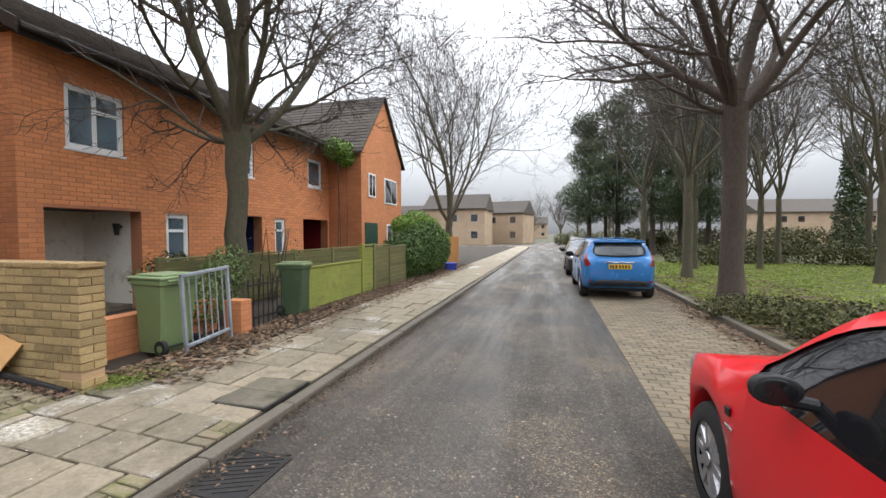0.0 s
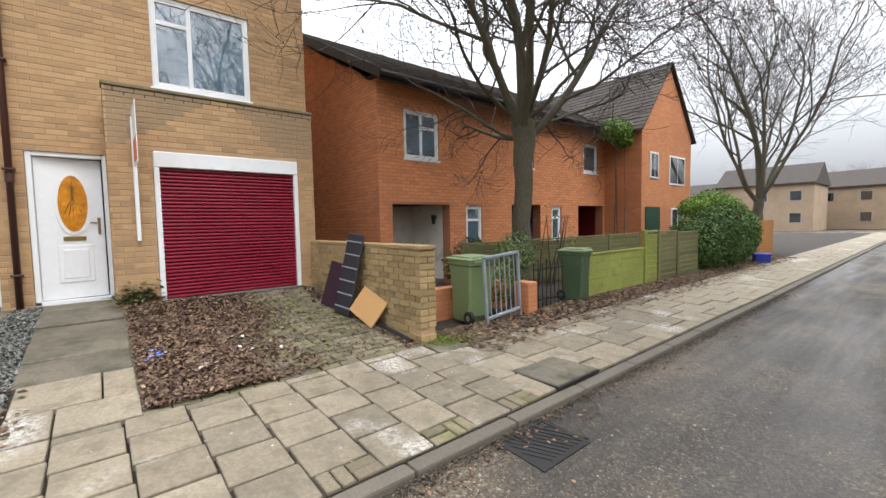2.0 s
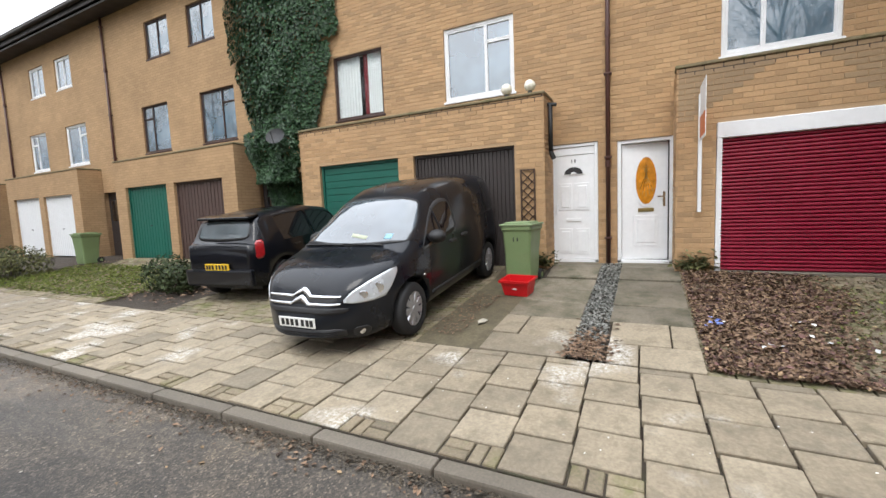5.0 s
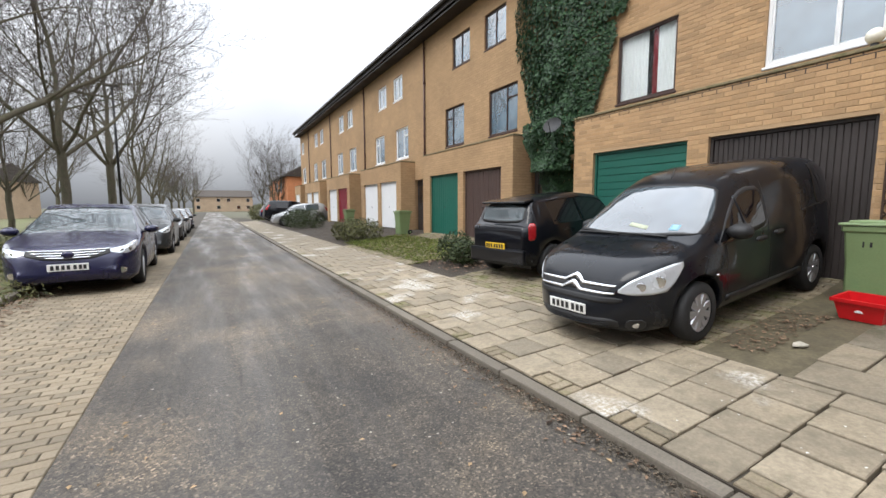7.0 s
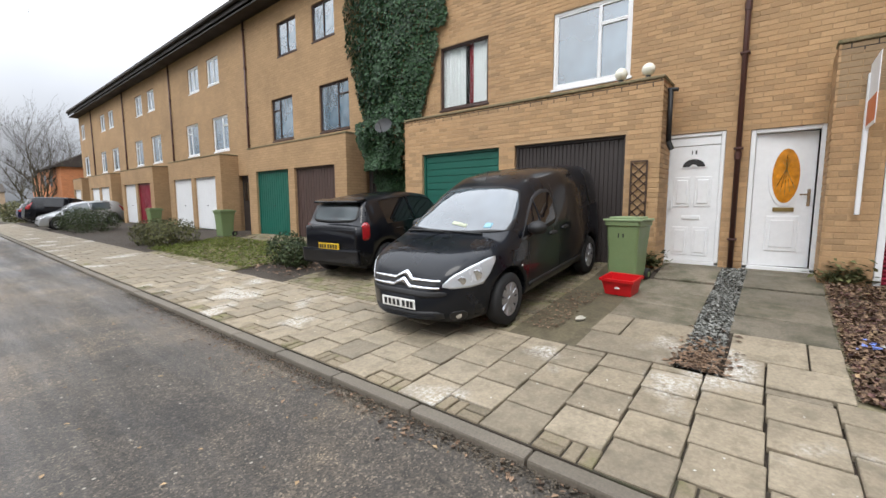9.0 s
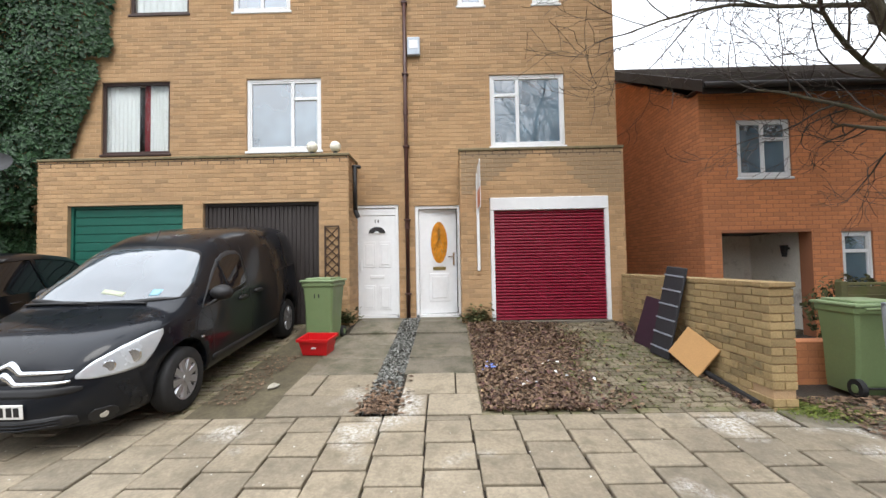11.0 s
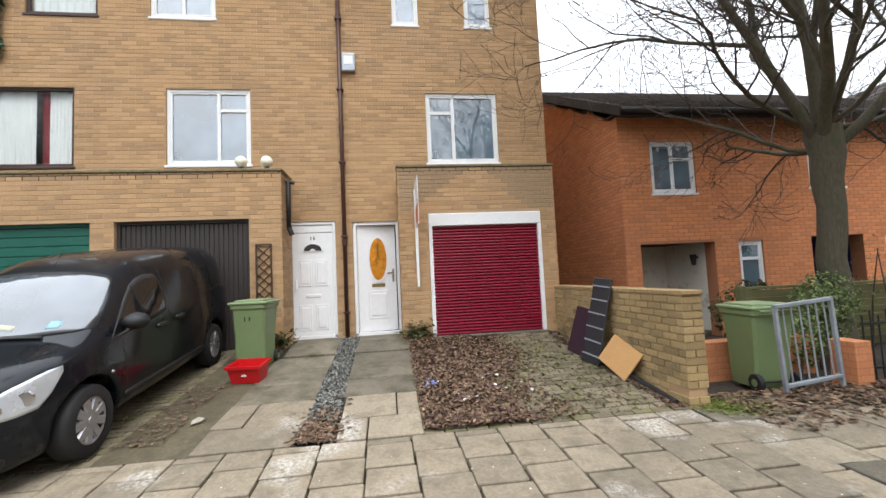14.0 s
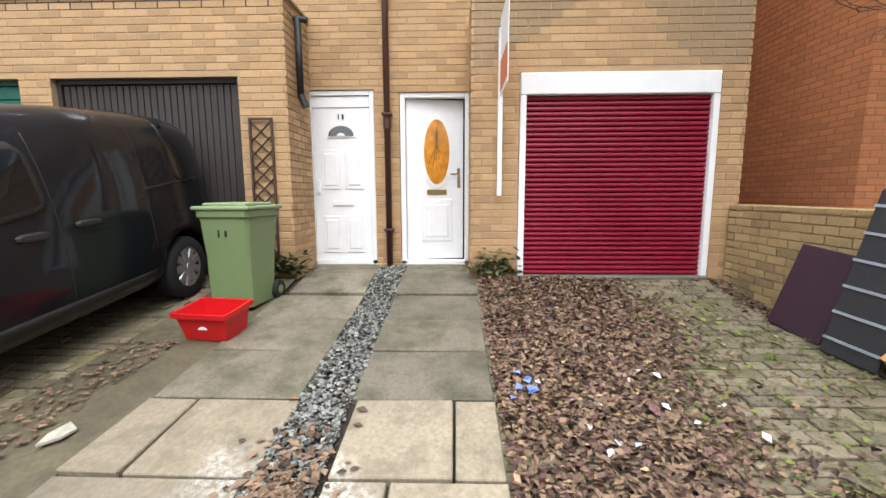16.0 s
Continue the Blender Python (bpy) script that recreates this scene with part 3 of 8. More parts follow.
# paved drives, pavers laid in rows
def drive(name, y0, y1, label, lift, lone=0):
    top = thing(name, label, "driveway", kind="structure")
    cells = []
    x = BACK - 0.02
    k = 0
    while x > PORCH - 0.02:
        y = y0 - (0.1 if k % 2 else 0)
        while y < y1:
            a, b = max(y, y0), min(y + 0.2, y1)
            if b - a > 0.04:
                cells.append((x - 0.1, x, a, b))
            y += 0.2
        x -= 0.1
        k += 1
    near, rest = cells[:lone], cells[lone:]
    for x0, x1, a, b in near:
        w, l = round(x1 - x0 - 0.012, 3), round(b - a - 0.012, 3)
        k = ("paver", w, l)
        if k not in flag_meshes:
            flag_meshes[k] = mesh_of(one(-w / 2, w / 2, -l / 2, l / 2, -0.04, 0, 0.005), "paver")
            flag_meshes[k].materials.append(M_sett_dark_one)
        ob = new("paver", flag_meshes[k])
        ob.parent = top
        ob.location = ((x0 + x1) / 2, (a + b) / 2, zg((x0 + x1) / 2) + lift + random.uniform(-0.006, 0.006))
        ob.rotation_euler = (random.uniform(-0.03, 0.03), 0.095 + random.uniform(-0.03, 0.03), 0)
    slab_field("pavers", rest, M_sett_dark, top, thick=0.04, gap=0.006, jitter=0.006, lift=lift)
    return top


drive("driveway", 0.02, 2.6, "mossy block-paved drive strewn with fallen leaves", -0.012, 300)
drive("driveway_pair", -7.2, -2.62, "mossy block-paved drive shared by two garages", -0.012, 300)
M_mossy = surface("mossy_concrete", (0.115, 0.095, 0.055), 0.8, vary=0.3, grain=30, big=1.8, bump=0.3, dirt=(0.06, 0.05, 0.03), dirt_at=(0.45, 0.7), space="World")
strip("concrete_strip", [BACK, -4.3, -5.4, -6.5, -7.0, PORCH + 0.01], -2.62, -1.89, M_mossy, "brown mossy concrete strip beside the path", -0.008, 6)
drive("driveway_far", -14.4, -9.2, "mossy paved drive before the green and brown garages", -0.012)

# ---- the buff brick terrace ----
PITCH, C0 = 7.45, -4.6
Z0, ZTOP = 0.58, 8.05


def window(name, y0, y1, z0, z1, x, frame_mat, glass, label, lights, parent=None, sill=None, depth=0.05, bar=0.055, backing=None):
    """A window in a wall across x, facing +x; lights: panes (y0, y1, z0, z1) as fractions of the opening."""
    w, h = y1 - y0, z1 - z0
    top = thing(name, label, "window", Matrix.Translation((x, y0, z0)), kind="structure")
    if parent is not None:
        top.parent = parent
    bm = bmesh.new()
    for a in ((0, bar, 0, h), (w - bar, w, 0, h), (bar, w - bar, 0, bar), (bar, w - bar, h - bar, h)):
        box(bm, -depth, 0.012, a[0], a[1], a[2], a[3], 0.006)
    part("window_frame", bm, frame_mat, top)
    cut_y = sorted({l[0] for l in lights} | {l[1] for l in lights})
    for l in lights:
        a, b, c, d = bar + l[0] * (w - 2 * bar), bar + l[1] * (w - 2 * bar), bar + l[2] * (h - 2 * bar), bar + l[3] * (h - 2 * bar)
        bm = bmesh.new()
        t = bar * 0.55
        for q in ((a, a + t, c, d), (b - t, b, c, d), (a + t, b - t, c, c + t), (a + t, b - t, d - t, d)):
            box(bm, -depth * 0.8, 0.004 if l[0] == 0 else 0.008, q[0], q[1], q[2], q[3], 0.004)
        sash = part("sash", bm, frame_mat, top)
        pn = part("pane", one(-depth * 0.6, -depth * 0.6 + 0.008, a + t, b - t, c + t, d - t), glass, sash)
        if glass is M_glass_clear:
            pn.visible_shadow = False
    if sill is not None:
        part("window_sill", one(-depth, 0.06, -0.03, w + 0.03, -0.05, -0.002, 0.01), sill, top)
    return top


THREE = [(0, 0.62, 0, 1), (0.62, 1, 0, 0.74), (0.62, 1, 0.74, 1)]
THREE_M = [(0.36, 1, 0, 1), (0, 0.36, 0, 0.74), (0, 0.36, 0.74, 1)]
TWO = [(0, 0.5, 0, 1), (0.5, 1, 0, 1)]
ONE = [(0, 1, 0, 1)]

# openings of the front wall, (y0, y1, z0, z1): the end house, then pairs of mirrored houses
holes = [(-0.85, -0.01, Z0 - 0.2, 2.63), (0.58, 1.955, 3.70, 5.05), (0.01, 0.51, 6.38, 7.38), (1.41, 1.92, 6.38, 7.38)]
pair_holes = []
for k in range(6):
    c = C0 - PITCH * k
    ph = [(c + 2.63, c + 3.45, Z0 - 0.2, 2.66), (c - 3.45, c - 2.63, Z0 - 0.2, 2.66), (c + 0.63, c + 2.03, 3.71, 5.08), (c - 2.12, c - 0.82, 3.71, 5.08),
          (c + 0.37, c + 1.46, 6.38, 7.42), (c - 1.6, c - 0.47, 6.38, 7.42)]
    if k == 5:
        ph = [h for h in ph if h[0] > c - 0.1]
    pair_holes.append(ph)
    holes += ph
SOUTH = C0 - PITCH * 5 - 0.15
wall_with_openings("wall_front", FRONT - 0.28, FRONT - 0.012, -8.5, 2.9, 0.3, ZTOP, [h for h in holes if h[0] > -8.5], M_mortar, label="buff brick front wall of the terrace")
wall_with_openings("wall_front_south", FRONT - 0.28, FRONT, SOUTH, -8.5, 0.3, ZTOP, [h for h in holes if h[1] < -8.5], M_buff_far, label="buff brick front wall of the terrace")
solid("wall_gable_north", one(-17, FRONT - 0.28, 2.65, 2.9, 0.1, ZTOP), M_buff_far, "plain buff brick end wall", kind="structure")
solid("wall_gable_south", one(-17, FRONT - 0.28, SOUTH, SOUTH + 0.25, 0.1, ZTOP), M_buff_far, "plain buff brick end wall", kind="structure")
solid("wall_back", one(-17.2, -17, SOUTH, 2.9, 0.1, ZTOP), M_buff_far, "plain buff brick back wall", kind="structure")
# near-black sheet: the rooms' darkness is put into its colour
solid("wall_inside", one(FRONT - 1.4, FRONT - 1.3, SOUTH + 0.3, 2.6, 0.1, ZTOP), M_fascia, "dark sheet for the unlit rooms behind the windows", kind="structure")

near_wall = bpy.data.objects["wall_front"]
skin = brick_rows(-8.5, 2.9, 0.45, ZTOP, [h for h in holes if h[0] > -8.5])
lone = lambda b: -2.0 < b[0] < 0.05 and 1.0 < b[2] < 4.2
single = [b for b in skin if lone(b)][:300]
keep = set(single)
brick_skin("brick_courses", [b for b in skin if b not in keep], "x", FRONT - 0.012, 1, 0.005, M_brick, near_wall)
single_bricks("brick", single, "x", FRONT - 0.012, 1, 0.005, M_brick_single, near_wall)

# roof: low pitch, dark eaves board and soffit
roof = thing("roof", "low dark tiled roof with black eaves boards", "roof", kind="structure")
part("eaves_board", one(FRONT + 0.5, FRONT + 0.54, SOUTH - 0.25, 3.1, 8.16, 8.42, 0.008), M_fascia, roof)
part("soffit", one(FRONT - 0.3, FRONT + 0.5, SOUTH - 0.25, 3.1, 8.05, 8.10), M_fascia, roof)
part("gutter", tube(bmesh.new(), (FRONT + 0.6, SOUTH - 0.2, 8.36), (FRONT + 0.6, 3.08, 8.36), 0.06, n=12), M_fascia, roof, smooth=True)
part("tiles", prism([(FRONT + 0.62, 8.42), (FRONT + 0.62, 8.47), (-12.4, 9.75), (-17.6, 8.47), (-17.6, 8.42)], "y", SOUTH - 0.25, 3.1), M_roof, roof)
part("verge_board", prism([(FRONT + 0.54, 8.06), (FRONT + 0.54, 8.41), (-12.4, 9.68), (-12.4, 9.3)], "y", 3.1, 3.13), M_fascia, roof)


def garage_block(y0, y1, top_z, doors, label, near, patch=False):
    """A flat-roofed brick garage block standing before the front wall, with its door openings."""
    top = thing("garage_block", label, "garage", group="garage blocks", kind="structure")
    backing = M_mortar if near else M_buff_far
    inset = 0.012 if near else 0.0
    hs = [(a, b, Z0 - 0.3, z) for a, b, z in doors]
    wall_with_openings("wall", PORCH - 0.22, PORCH - inset, y0 + inset, y1 - inset, 0.3, top_z, hs, backing, parent=top)
    part("side_wall", one(FRONT + 0.002, PORCH - 0.22, y1 - 0.22, y1 - inset, 0.3, top_z), backing, top)
    part("side_wall", one(FRONT + 0.002, PORCH - 0.22, y0 + inset, y0 + 0.22, 0.3, top_z), backing, top)
    part("flat_roof", one(FRONT + 0.004, PORCH - 0.01, y0 + 0.01, y1 - 0.01, top_z - 0.1, top_z + 0.004), M_fascia, top)
    part("coping", one(PORCH - 0.235, PORCH + 0.015, y0 - 0.015, y1 + 0.015, top_z + 0.006, top_z + 0.05, 0.008), M_cap, top, "mossy capping course")
    part("coping", one(FRONT + 0.004, PORCH - 0.236, y1 - 0.235, y1 + 0.015, top_z + 0.006, top_z + 0.05, 0.008), M_cap, top, "mossy capping course")
    if near:
        rows = brick_rows(y0, y1, 0.45, top_z, hs)
        if patch:
            tri = lambda b: b[2] > 2.64 and abs((b[0] + b[1]) / 2 - 1.3) > (3.42 - b[2]) * 1.42 - 0.02
            brick_skin("brick_courses", [b for b in rows if not tri(b)], "x", PORCH - 0.012, 1, 0.005, M_brick, top)
            brick_skin("repaired_courses", [b for b in rows if tri(b)], "x", PORCH - 0.012, 1, 0.0065, M_patch, top)
        else:
            brick_skin("brick_courses", rows, "x", PORCH - 0.012, 1, 0.005, M_brick, top, 250)
        for s, way in ((y1 - 0.012, 1), (y0 + 0.012, -1)):
            brick_skin("return_courses", brick_rows(FRONT + 0.01, PORCH, 0.45, top_z), "y", s, way, 0.012, M_brick, top)
    return top


def boarded_door(name, y0, y1, z1, material, label, vertical=True, n=14, x=PORCH - 0.1):
    """An up-and-over garage door of ribbed sheet in a frame."""
    top = thing(name, label, "garage door", Matrix.Translation((x, y0, Z0 - 0.02)), group="garage doors")
    w, h = y1 - y0, z1 - Z0 + 0.02
    bm = bmesh.new()
    for a in ((0.003, 0.05, 0, h - 0.003), (w - 0.05, w - 0.003, 0, h - 0.003), (0.05, w - 0.05, h - 0.05, h - 0.003)):
        box(bm, -0.05, 0.03, a[0], a[1], a[2], a[3], 0.004)
    part("door_frame", bm, material, top)
    bm = one(-0.03, -0.008, 0.052, w - 0.052, 0.01, h - 0.052)
    if vertical:
        s = (w - 0.104) / n
        for i in range(n):
            box(bm, -0.012, 0.008, 0.052 + i * s + s * 0.08, 0.052 + (i + 1) * s - s * 0.08, 0.02, h - 0.06, 0.004)
    else:
        s = (h - 0.07) / n
        for i in range(n):
            box(bm, -0.012, 0.006, 0.06, w - 0.06, 0.015 + i * s + 0.012, 0.015 + (i + 1) * s - 0.004, 0.004)
    part("door_panel", bm, material, top)
    bm = tube(bmesh.new(), (0.0, w / 2, 0.95), (0.03, w / 2, 0.95), 0.018)
    box(bm, 0.025, 0.04, w / 2 - 0.05, w / 2 + 0.05, 0.94, 0.96, 0.004)
    part("handle", bm, M_blackmetal, top)
    return top


# the end house: porch block with the maroon roller door
garage_block(-0.03, 2.71, 3.43, [(0.46, 2.44, 2.64)], "buff brick garage block with a repaired band above its door", True, patch=True)
gdoor = thing("roller_garage_door", "maroon slatted roller garage door in a white frame", "garage door", group="garage doors")
bm = bmesh.new()
for a in ((0.465, 0.53, 0.56, 2.42), (2.37, 2.435, 0.56, 2.42)):
    box(bm, PORCH - 0.08, PORCH + 0.012, a[0], a[1], a[2], a[3], 0.006)
part("door_frame", bm, M_white, gdoor, "white side guides")
part("header_box", one(PORCH - 0.12, PORCH + 0.014, 0.465, 2.435, 2.421, 2.635, 0.01), M_white, gdoor, "white roller housing")
n_sl = 36
for i in range(n_sl):
    a = 0.585 + (2.42 - 0.585) * i / n_sl
    b = 0.585 + (2.42 - 0.585) * (i + 1) / n_sl
    pts = [(PORCH - 0.075, a + 0.002), (PORCH - 0.05, a + 0.004), (PORCH - 0.035, a + 0.013), (PORCH - 0.032, (a + b) / 2), (PORCH - 0.035, b - 0.013), (PORCH - 0.05, b - 0.004), (PORCH - 0.075, b - 0.002)]
    part("slat", prism(pts, "y", 0.532, 2.368), M_roller, gdoor)
solid("door_threshold", one(PORCH - 0.14, PORCH + 0.06, 0.46, 2.44, 0.45, 0.583, 0.01), M_kerb, "concrete sill under the roller door", kind="structure")

garage_colors = [(M_browndoor, M_greendoor, "dark brown boarded", "green ribbed"), (M_browndoor2, M_greendoor, "brown boarded", "green ribbed"),
                 (M_white, M_white, "white", "white"), (M_roller, M_white, "maroon", "white"), (M_white, M_white, "white", "white")]
for k in range(6):
    c = C0 - PITCH * k
    y1, y0 = c + 2.7, (c - 2.62 if k < 5 else c)
    ds = [(c + 0.22, c + 2.19, 2.64)] + ([(c - 2.1, c - 0.12, 2.64)] if k < 5 else [])
    garage_block(y0, y1, 3.4, ds, "buff brick double garage block with a parapet", k == 0)
    m1, m2, l1, l2 = garage_colors[min(k, 4)]
    boarded_door("garage_door", *ds[0], m1, l1 + " garage door in the brick block", n=26 if k == 0 else 14)
    if k < 5:
        boarded_door("garage_door", *ds[1], m2, l2 + " garage door in the brick block", vertical=k != 0, n=14)

# windows
window("window_1", 0.58, 1.955, 3.70, 5.05, FRONT - 0.05, M_white, M_glass, "white casement window over the porch block", THREE_M, sill=M_white)
window("window_2", 0.01, 0.51, 6.38, 7.38, FRONT - 0.05, M_white, M_glass, "small white top-floor window", ONE, sill=M_white)
window("window_3", 1.41, 1.92, 6.38, 7.38, FRONT - 0.05, M_white, M_glass, "small white top-floor window", ONE, sill=M_white)
wi = 4
for k in range(6):
    ph = pair_holes[k]
    for h in ph:
        if h[2] < 1:
            continue
        brown = (k == 0 and h[0] < C0) or k == 1
        small = h[2] > 6
        lights = TWO if small else (THREE if h[0] > C0 - PITCH * k else THREE_M)
        if k == 0 and brown:
            lights = ONE
        window("window_%d" % wi, h[0], h[1], h[2], h[3], FRONT - 0.05, M_brownframe if brown else M_white, M_glass_clear if (k == 0 and brown) else M_glass,
               ("dark brown timber window" if brown else "white casement window") + (" on the top floor" if small else " on the first floor"), lights, sill=M_brownframe if brown else M_white, bar=0.035 if brown else 0.055)
        wi += 1

# ---- the orange brick houses to the north ----
OC, OEND, OEAVE = 4.25, 13.0, 4.5
oholes = [(4.9, 5.85, 2.98, 4.01), (4.57, 6.13, 0.1, 2.0), (6.65, 7.19, 0.91, 1.99), (8.4, 9.24, 3.05, 3.95), (8.3, 9.52, 0.1, 2.04), (10.06, 10.52, 1.0, 2.0), (11.73, 12.55, 3.1, 4.0), (11.43, 12.89, 0.1, 2.05)]
M_plaster = surface("cream_render", (0.78, 0.74, 0.66), 0.9, vary=0.12, grain=40, big=1.2, bump=0.2, dirt=(0.3, 0.25, 0.19), dirt_at=(0.55, 0.8))
M_bluedoor = surface("blue_paint", (0.012, 0.02, 0.09), 0.5, vary=0.2)
M_reddoor = surface("red_paint", (0.16, 0.008, 0.012), 0.5, vary=0.2)
M_dgreen = surface("dark_green_paint", (0.02, 0.06, 0.04), 0.5, vary=0.2)
wall_o = wall_with_openings("wall_orange", ORX - 0.28, ORX - 0.012, OC + 0.012, OEND, 0.0, OEAVE, oholes, M_mortar_o, label="orange brick front wall of the lower houses")
orows = brick_rows(OC, OEND, 0.1, OEAVE, oholes)
brick_skin("brick_courses", orows, "x", ORX - 0.012, 1, 0.004, M_orange, wall_o, 250)
side = prism([(ORX - 0.28, 0.0), (ORX - 0.28, OEAVE), (-11.6, 6.62), (-15.6, OEAVE), (-15.6, 0.0)], "y", OC + 0.012, OC + 0.28)
wall_s = solid("wall_orange_side", side, M_mortar_o, "plain orange brick gable wall", kind="structure")
srow = [b for b in brick_rows(-12.0, ORX, 0.1, 6.5) if b[3] < min(OEAVE + (ORX - b[1]) * 0.51, 6.6) + 0.02]
brick_skin("brick_courses", srow, "y", OC + 0.012, -1, 0.004, M_orange, wall_s)
solid("wall_orange_back", one(-15.8, -15.6, OC, 17, 0.0, OEAVE), M_orange_far, "orange brick back wall", kind="structure")


def roof_slope(name, x0, z0, x1, z1, y0, y1, label, rows=26):
    """A roof slope of lapped tile courses, its eaves at (x0, z0) and its ridge at (x1, z1)."""
    bm = bmesh.new()
    for i in range(rows):
        a, b = i / rows, (i + 1.25) / rows
        xa, za, xb, zb = x0 + (x1 - x0) * a, z0 + (z1 - z0) * a, x0 + (x1 - x0) * min(b, 1), z0 + (z1 - z0) * min(b, 1)
        prism([(xa, za), (xa, za + 0.045), (xb, zb + 0.02), (xb, zb - 0.02)], "y", y0, y1, bm)
    return solid(name, bm, M_roof, label, kind="structure")


roof_slope("roof_orange", ORX + 0.38, OEAVE + 0.02, -11.6, 6.85, OC - 0.14, OEND, "dark brown tiled roof of the orange houses")
roof_slope("roof_orange_back", -15.9, OEAVE + 0.02, -11.6, 6.85, OC - 0.14, OEND, "dark tiled back slope")
eo = thing("eaves_board", "black gutter and eaves board under the tiled roof", "eaves", kind="structure")
part("board", one(ORX + 0.30, ORX + 0.33, OC - 0.12, OEND, OEAVE - 0.14, OEAVE + 0.02), M_fascia, eo)
part("soffit", one(ORX - 0.2, ORX + 0.30, OC - 0.12, OEND, OEAVE + 0.0, OEAVE + 0.018), M_fascia, eo)
part("gutter", tube(bmesh.new(), (ORX + 0.39, OC - 0.12, OEAVE - 0.02), (ORX + 0.39, OEND, OEAVE - 0.02), 0.055, n=10), M_fascia, eo, smooth=True)
part("verge_board", prism([(ORX + 0.4, OEAVE - 0.14), (ORX + 0.4, OEAVE + 0.06), (-11.6, 6.88), (-11.6, 6.66)], "y", OC - 0.17, OC - 0.14), M_fascia, eo)
# near-black sheet in place of the shade inside these rooms
solid("inside_orange", one(ORX - 1.75, ORX - 1.7, OC + 0.3, OEND, 0.0, OEAVE), M_fascia, "dark sheet for the unlit rooms of the orange houses", kind="structure")
W2 = [(0, 0.5, 0, 1), (0.5, 1, 0, 0.68), (0.5, 1, 0.68, 1)]
WD = [(0, 1, 0, 0.7), (0, 1, 0.7, 1)]
for (h, lights) in ((oholes[0], W2), (oholes[2], WD), (oholes[3], W2), (oholes[5], WD), (oholes[6], ONE)):
    window("window_%d" % wi, *h, ORX - 0.05, M_white, M_glass, "white casement window in the orange wall", lights, sill=M_white)
    wi += 1


def recess(y0, y1, z1, depth, mat, label):
    """An open porch: side walls, back wall and ceiling behind an opening."""
    top = thing("porch_recess", label, "porch", group="porch recesses", kind="structure")
    x1, x0 = ORX - 0.285, ORX - depth
    part("back_wall", one(x0 - 0.05, x0, y0 - 0.05, y1 + 0.05, 0, z1 + 0.1), mat, top)
    part("side_wall", one(x0, x1, y0 - 0.06, y0, 0, z1 + 0.1), mat, top)
    part("side_wall", one(x0, x1, y1, y1 + 0.06, 0, z1 + 0.1), mat, top)
    part("soffit", one(x0, x1, y0, y1, z1 + 0.02, z1 + 0.08), M_fascia, top)
    part("floor", one(x0, x1, y0, y1, 0.1, 0.24), M_slab_dark, top)
    return top


recess(4.57, 6.13, 2.0, 1.5, M_plaster, "open porch with stained cream walls")
recess(8.3, 9.52, 2.04, 1.2, M_bluedoor, "deep porch with a dark blue door")
recess(11.43, 12.89, 2.05, 1.2, M_reddoor, "deep porch with a dark red door")
lamp = thing("porch_lamp", "small dark lantern on the porch wall", "lamp", Matrix.Translation((ORX - 0.5, 6.06, 1.72)))
part("bracket", one(-0.02, 0.02, -0.02, 0.068, -0.02, 0.02), M_blackmetal, lamp)
part("lantern", tube(bmesh.new(), (0, -0.03, -0.16), (0, -0.03, 0.06), 0.035, 0.065, 8), M_blackmetal, lamp)

# the gabled house standing forward
GX, GY0, GY1, GE, GR = -6.26, 13.0, 16.9, 4.5, 6.75
gm = (GY0 + GY1) / 2
bm = bmesh.new()
gh = thing("gabled_house", "orange brick gabled house with a steep tiled roof", "house", kind="structure")
part("wall", prism([(GY0, 0), (GY0, GE), (gm, GR), (GY1, GE), (GY1, 0)], "x", GX - 0.3, GX), M_orange_far, gh)
part("side_wall", one(-15.5, GX - 0.3, GY0 + 0.002, GY0 + 0.3, 0, GE), M_orange_far, gh)
part("side_wall", one(-15.5, GX - 0.3, GY1 - 0.3, GY1, 0, GE), M_orange_far, gh)
for s in (-1, 1):
    bm = bmesh.new()
    ye = gm + s * ((GY1 - GY0) / 2 + 0.18)
    for i in range(18):
        a, b = i / 18, min(1, (i + 1.25) / 18)
        ya, yb, za, zb = ye + (gm - ye) * a, ye + (gm - ye) * b, GE - 0.17 + (GR + 0.06 - GE + 0.17) * a, GE - 0.17 + (GR + 0.06 - GE + 0.17) * b
        prism([(ya, za), (ya, za + 0.05), (yb, zb + 0.02), (yb, zb - 0.02)], "x", -15.5, GX + 0.12, bm)
    part("roof_slope", bm, M_roof, gh, "dark brown tile courses")
for (h, l) in (((13.55, 14.15, 2.9, 3.75), WD), ((15.0, 16.3, 2.75, 3.75), W2), ((15.2, 16.2, 0.9, 1.95), W2)):
    part("window_frame", one(GX, GX + 0.03, *h, 0.004), M_white, gh, "white window frame")
    mid = (h[0] + h[1]) / 2
    for a, b in ((h[0] + 0.06, mid - 0.02), (mid + 0.02, h[1] - 0.06)):
        part("pane", one(GX + 0.031, GX + 0.036, a, b, h[2] + 0.06, h[3] - 0.06), M_glass_dark, gh)
part("door", one(GX, GX + 0.03, 13.25, 14.3, 0.15, 1.98, 0.004), M_dgreen, gh, "dark green garage door")

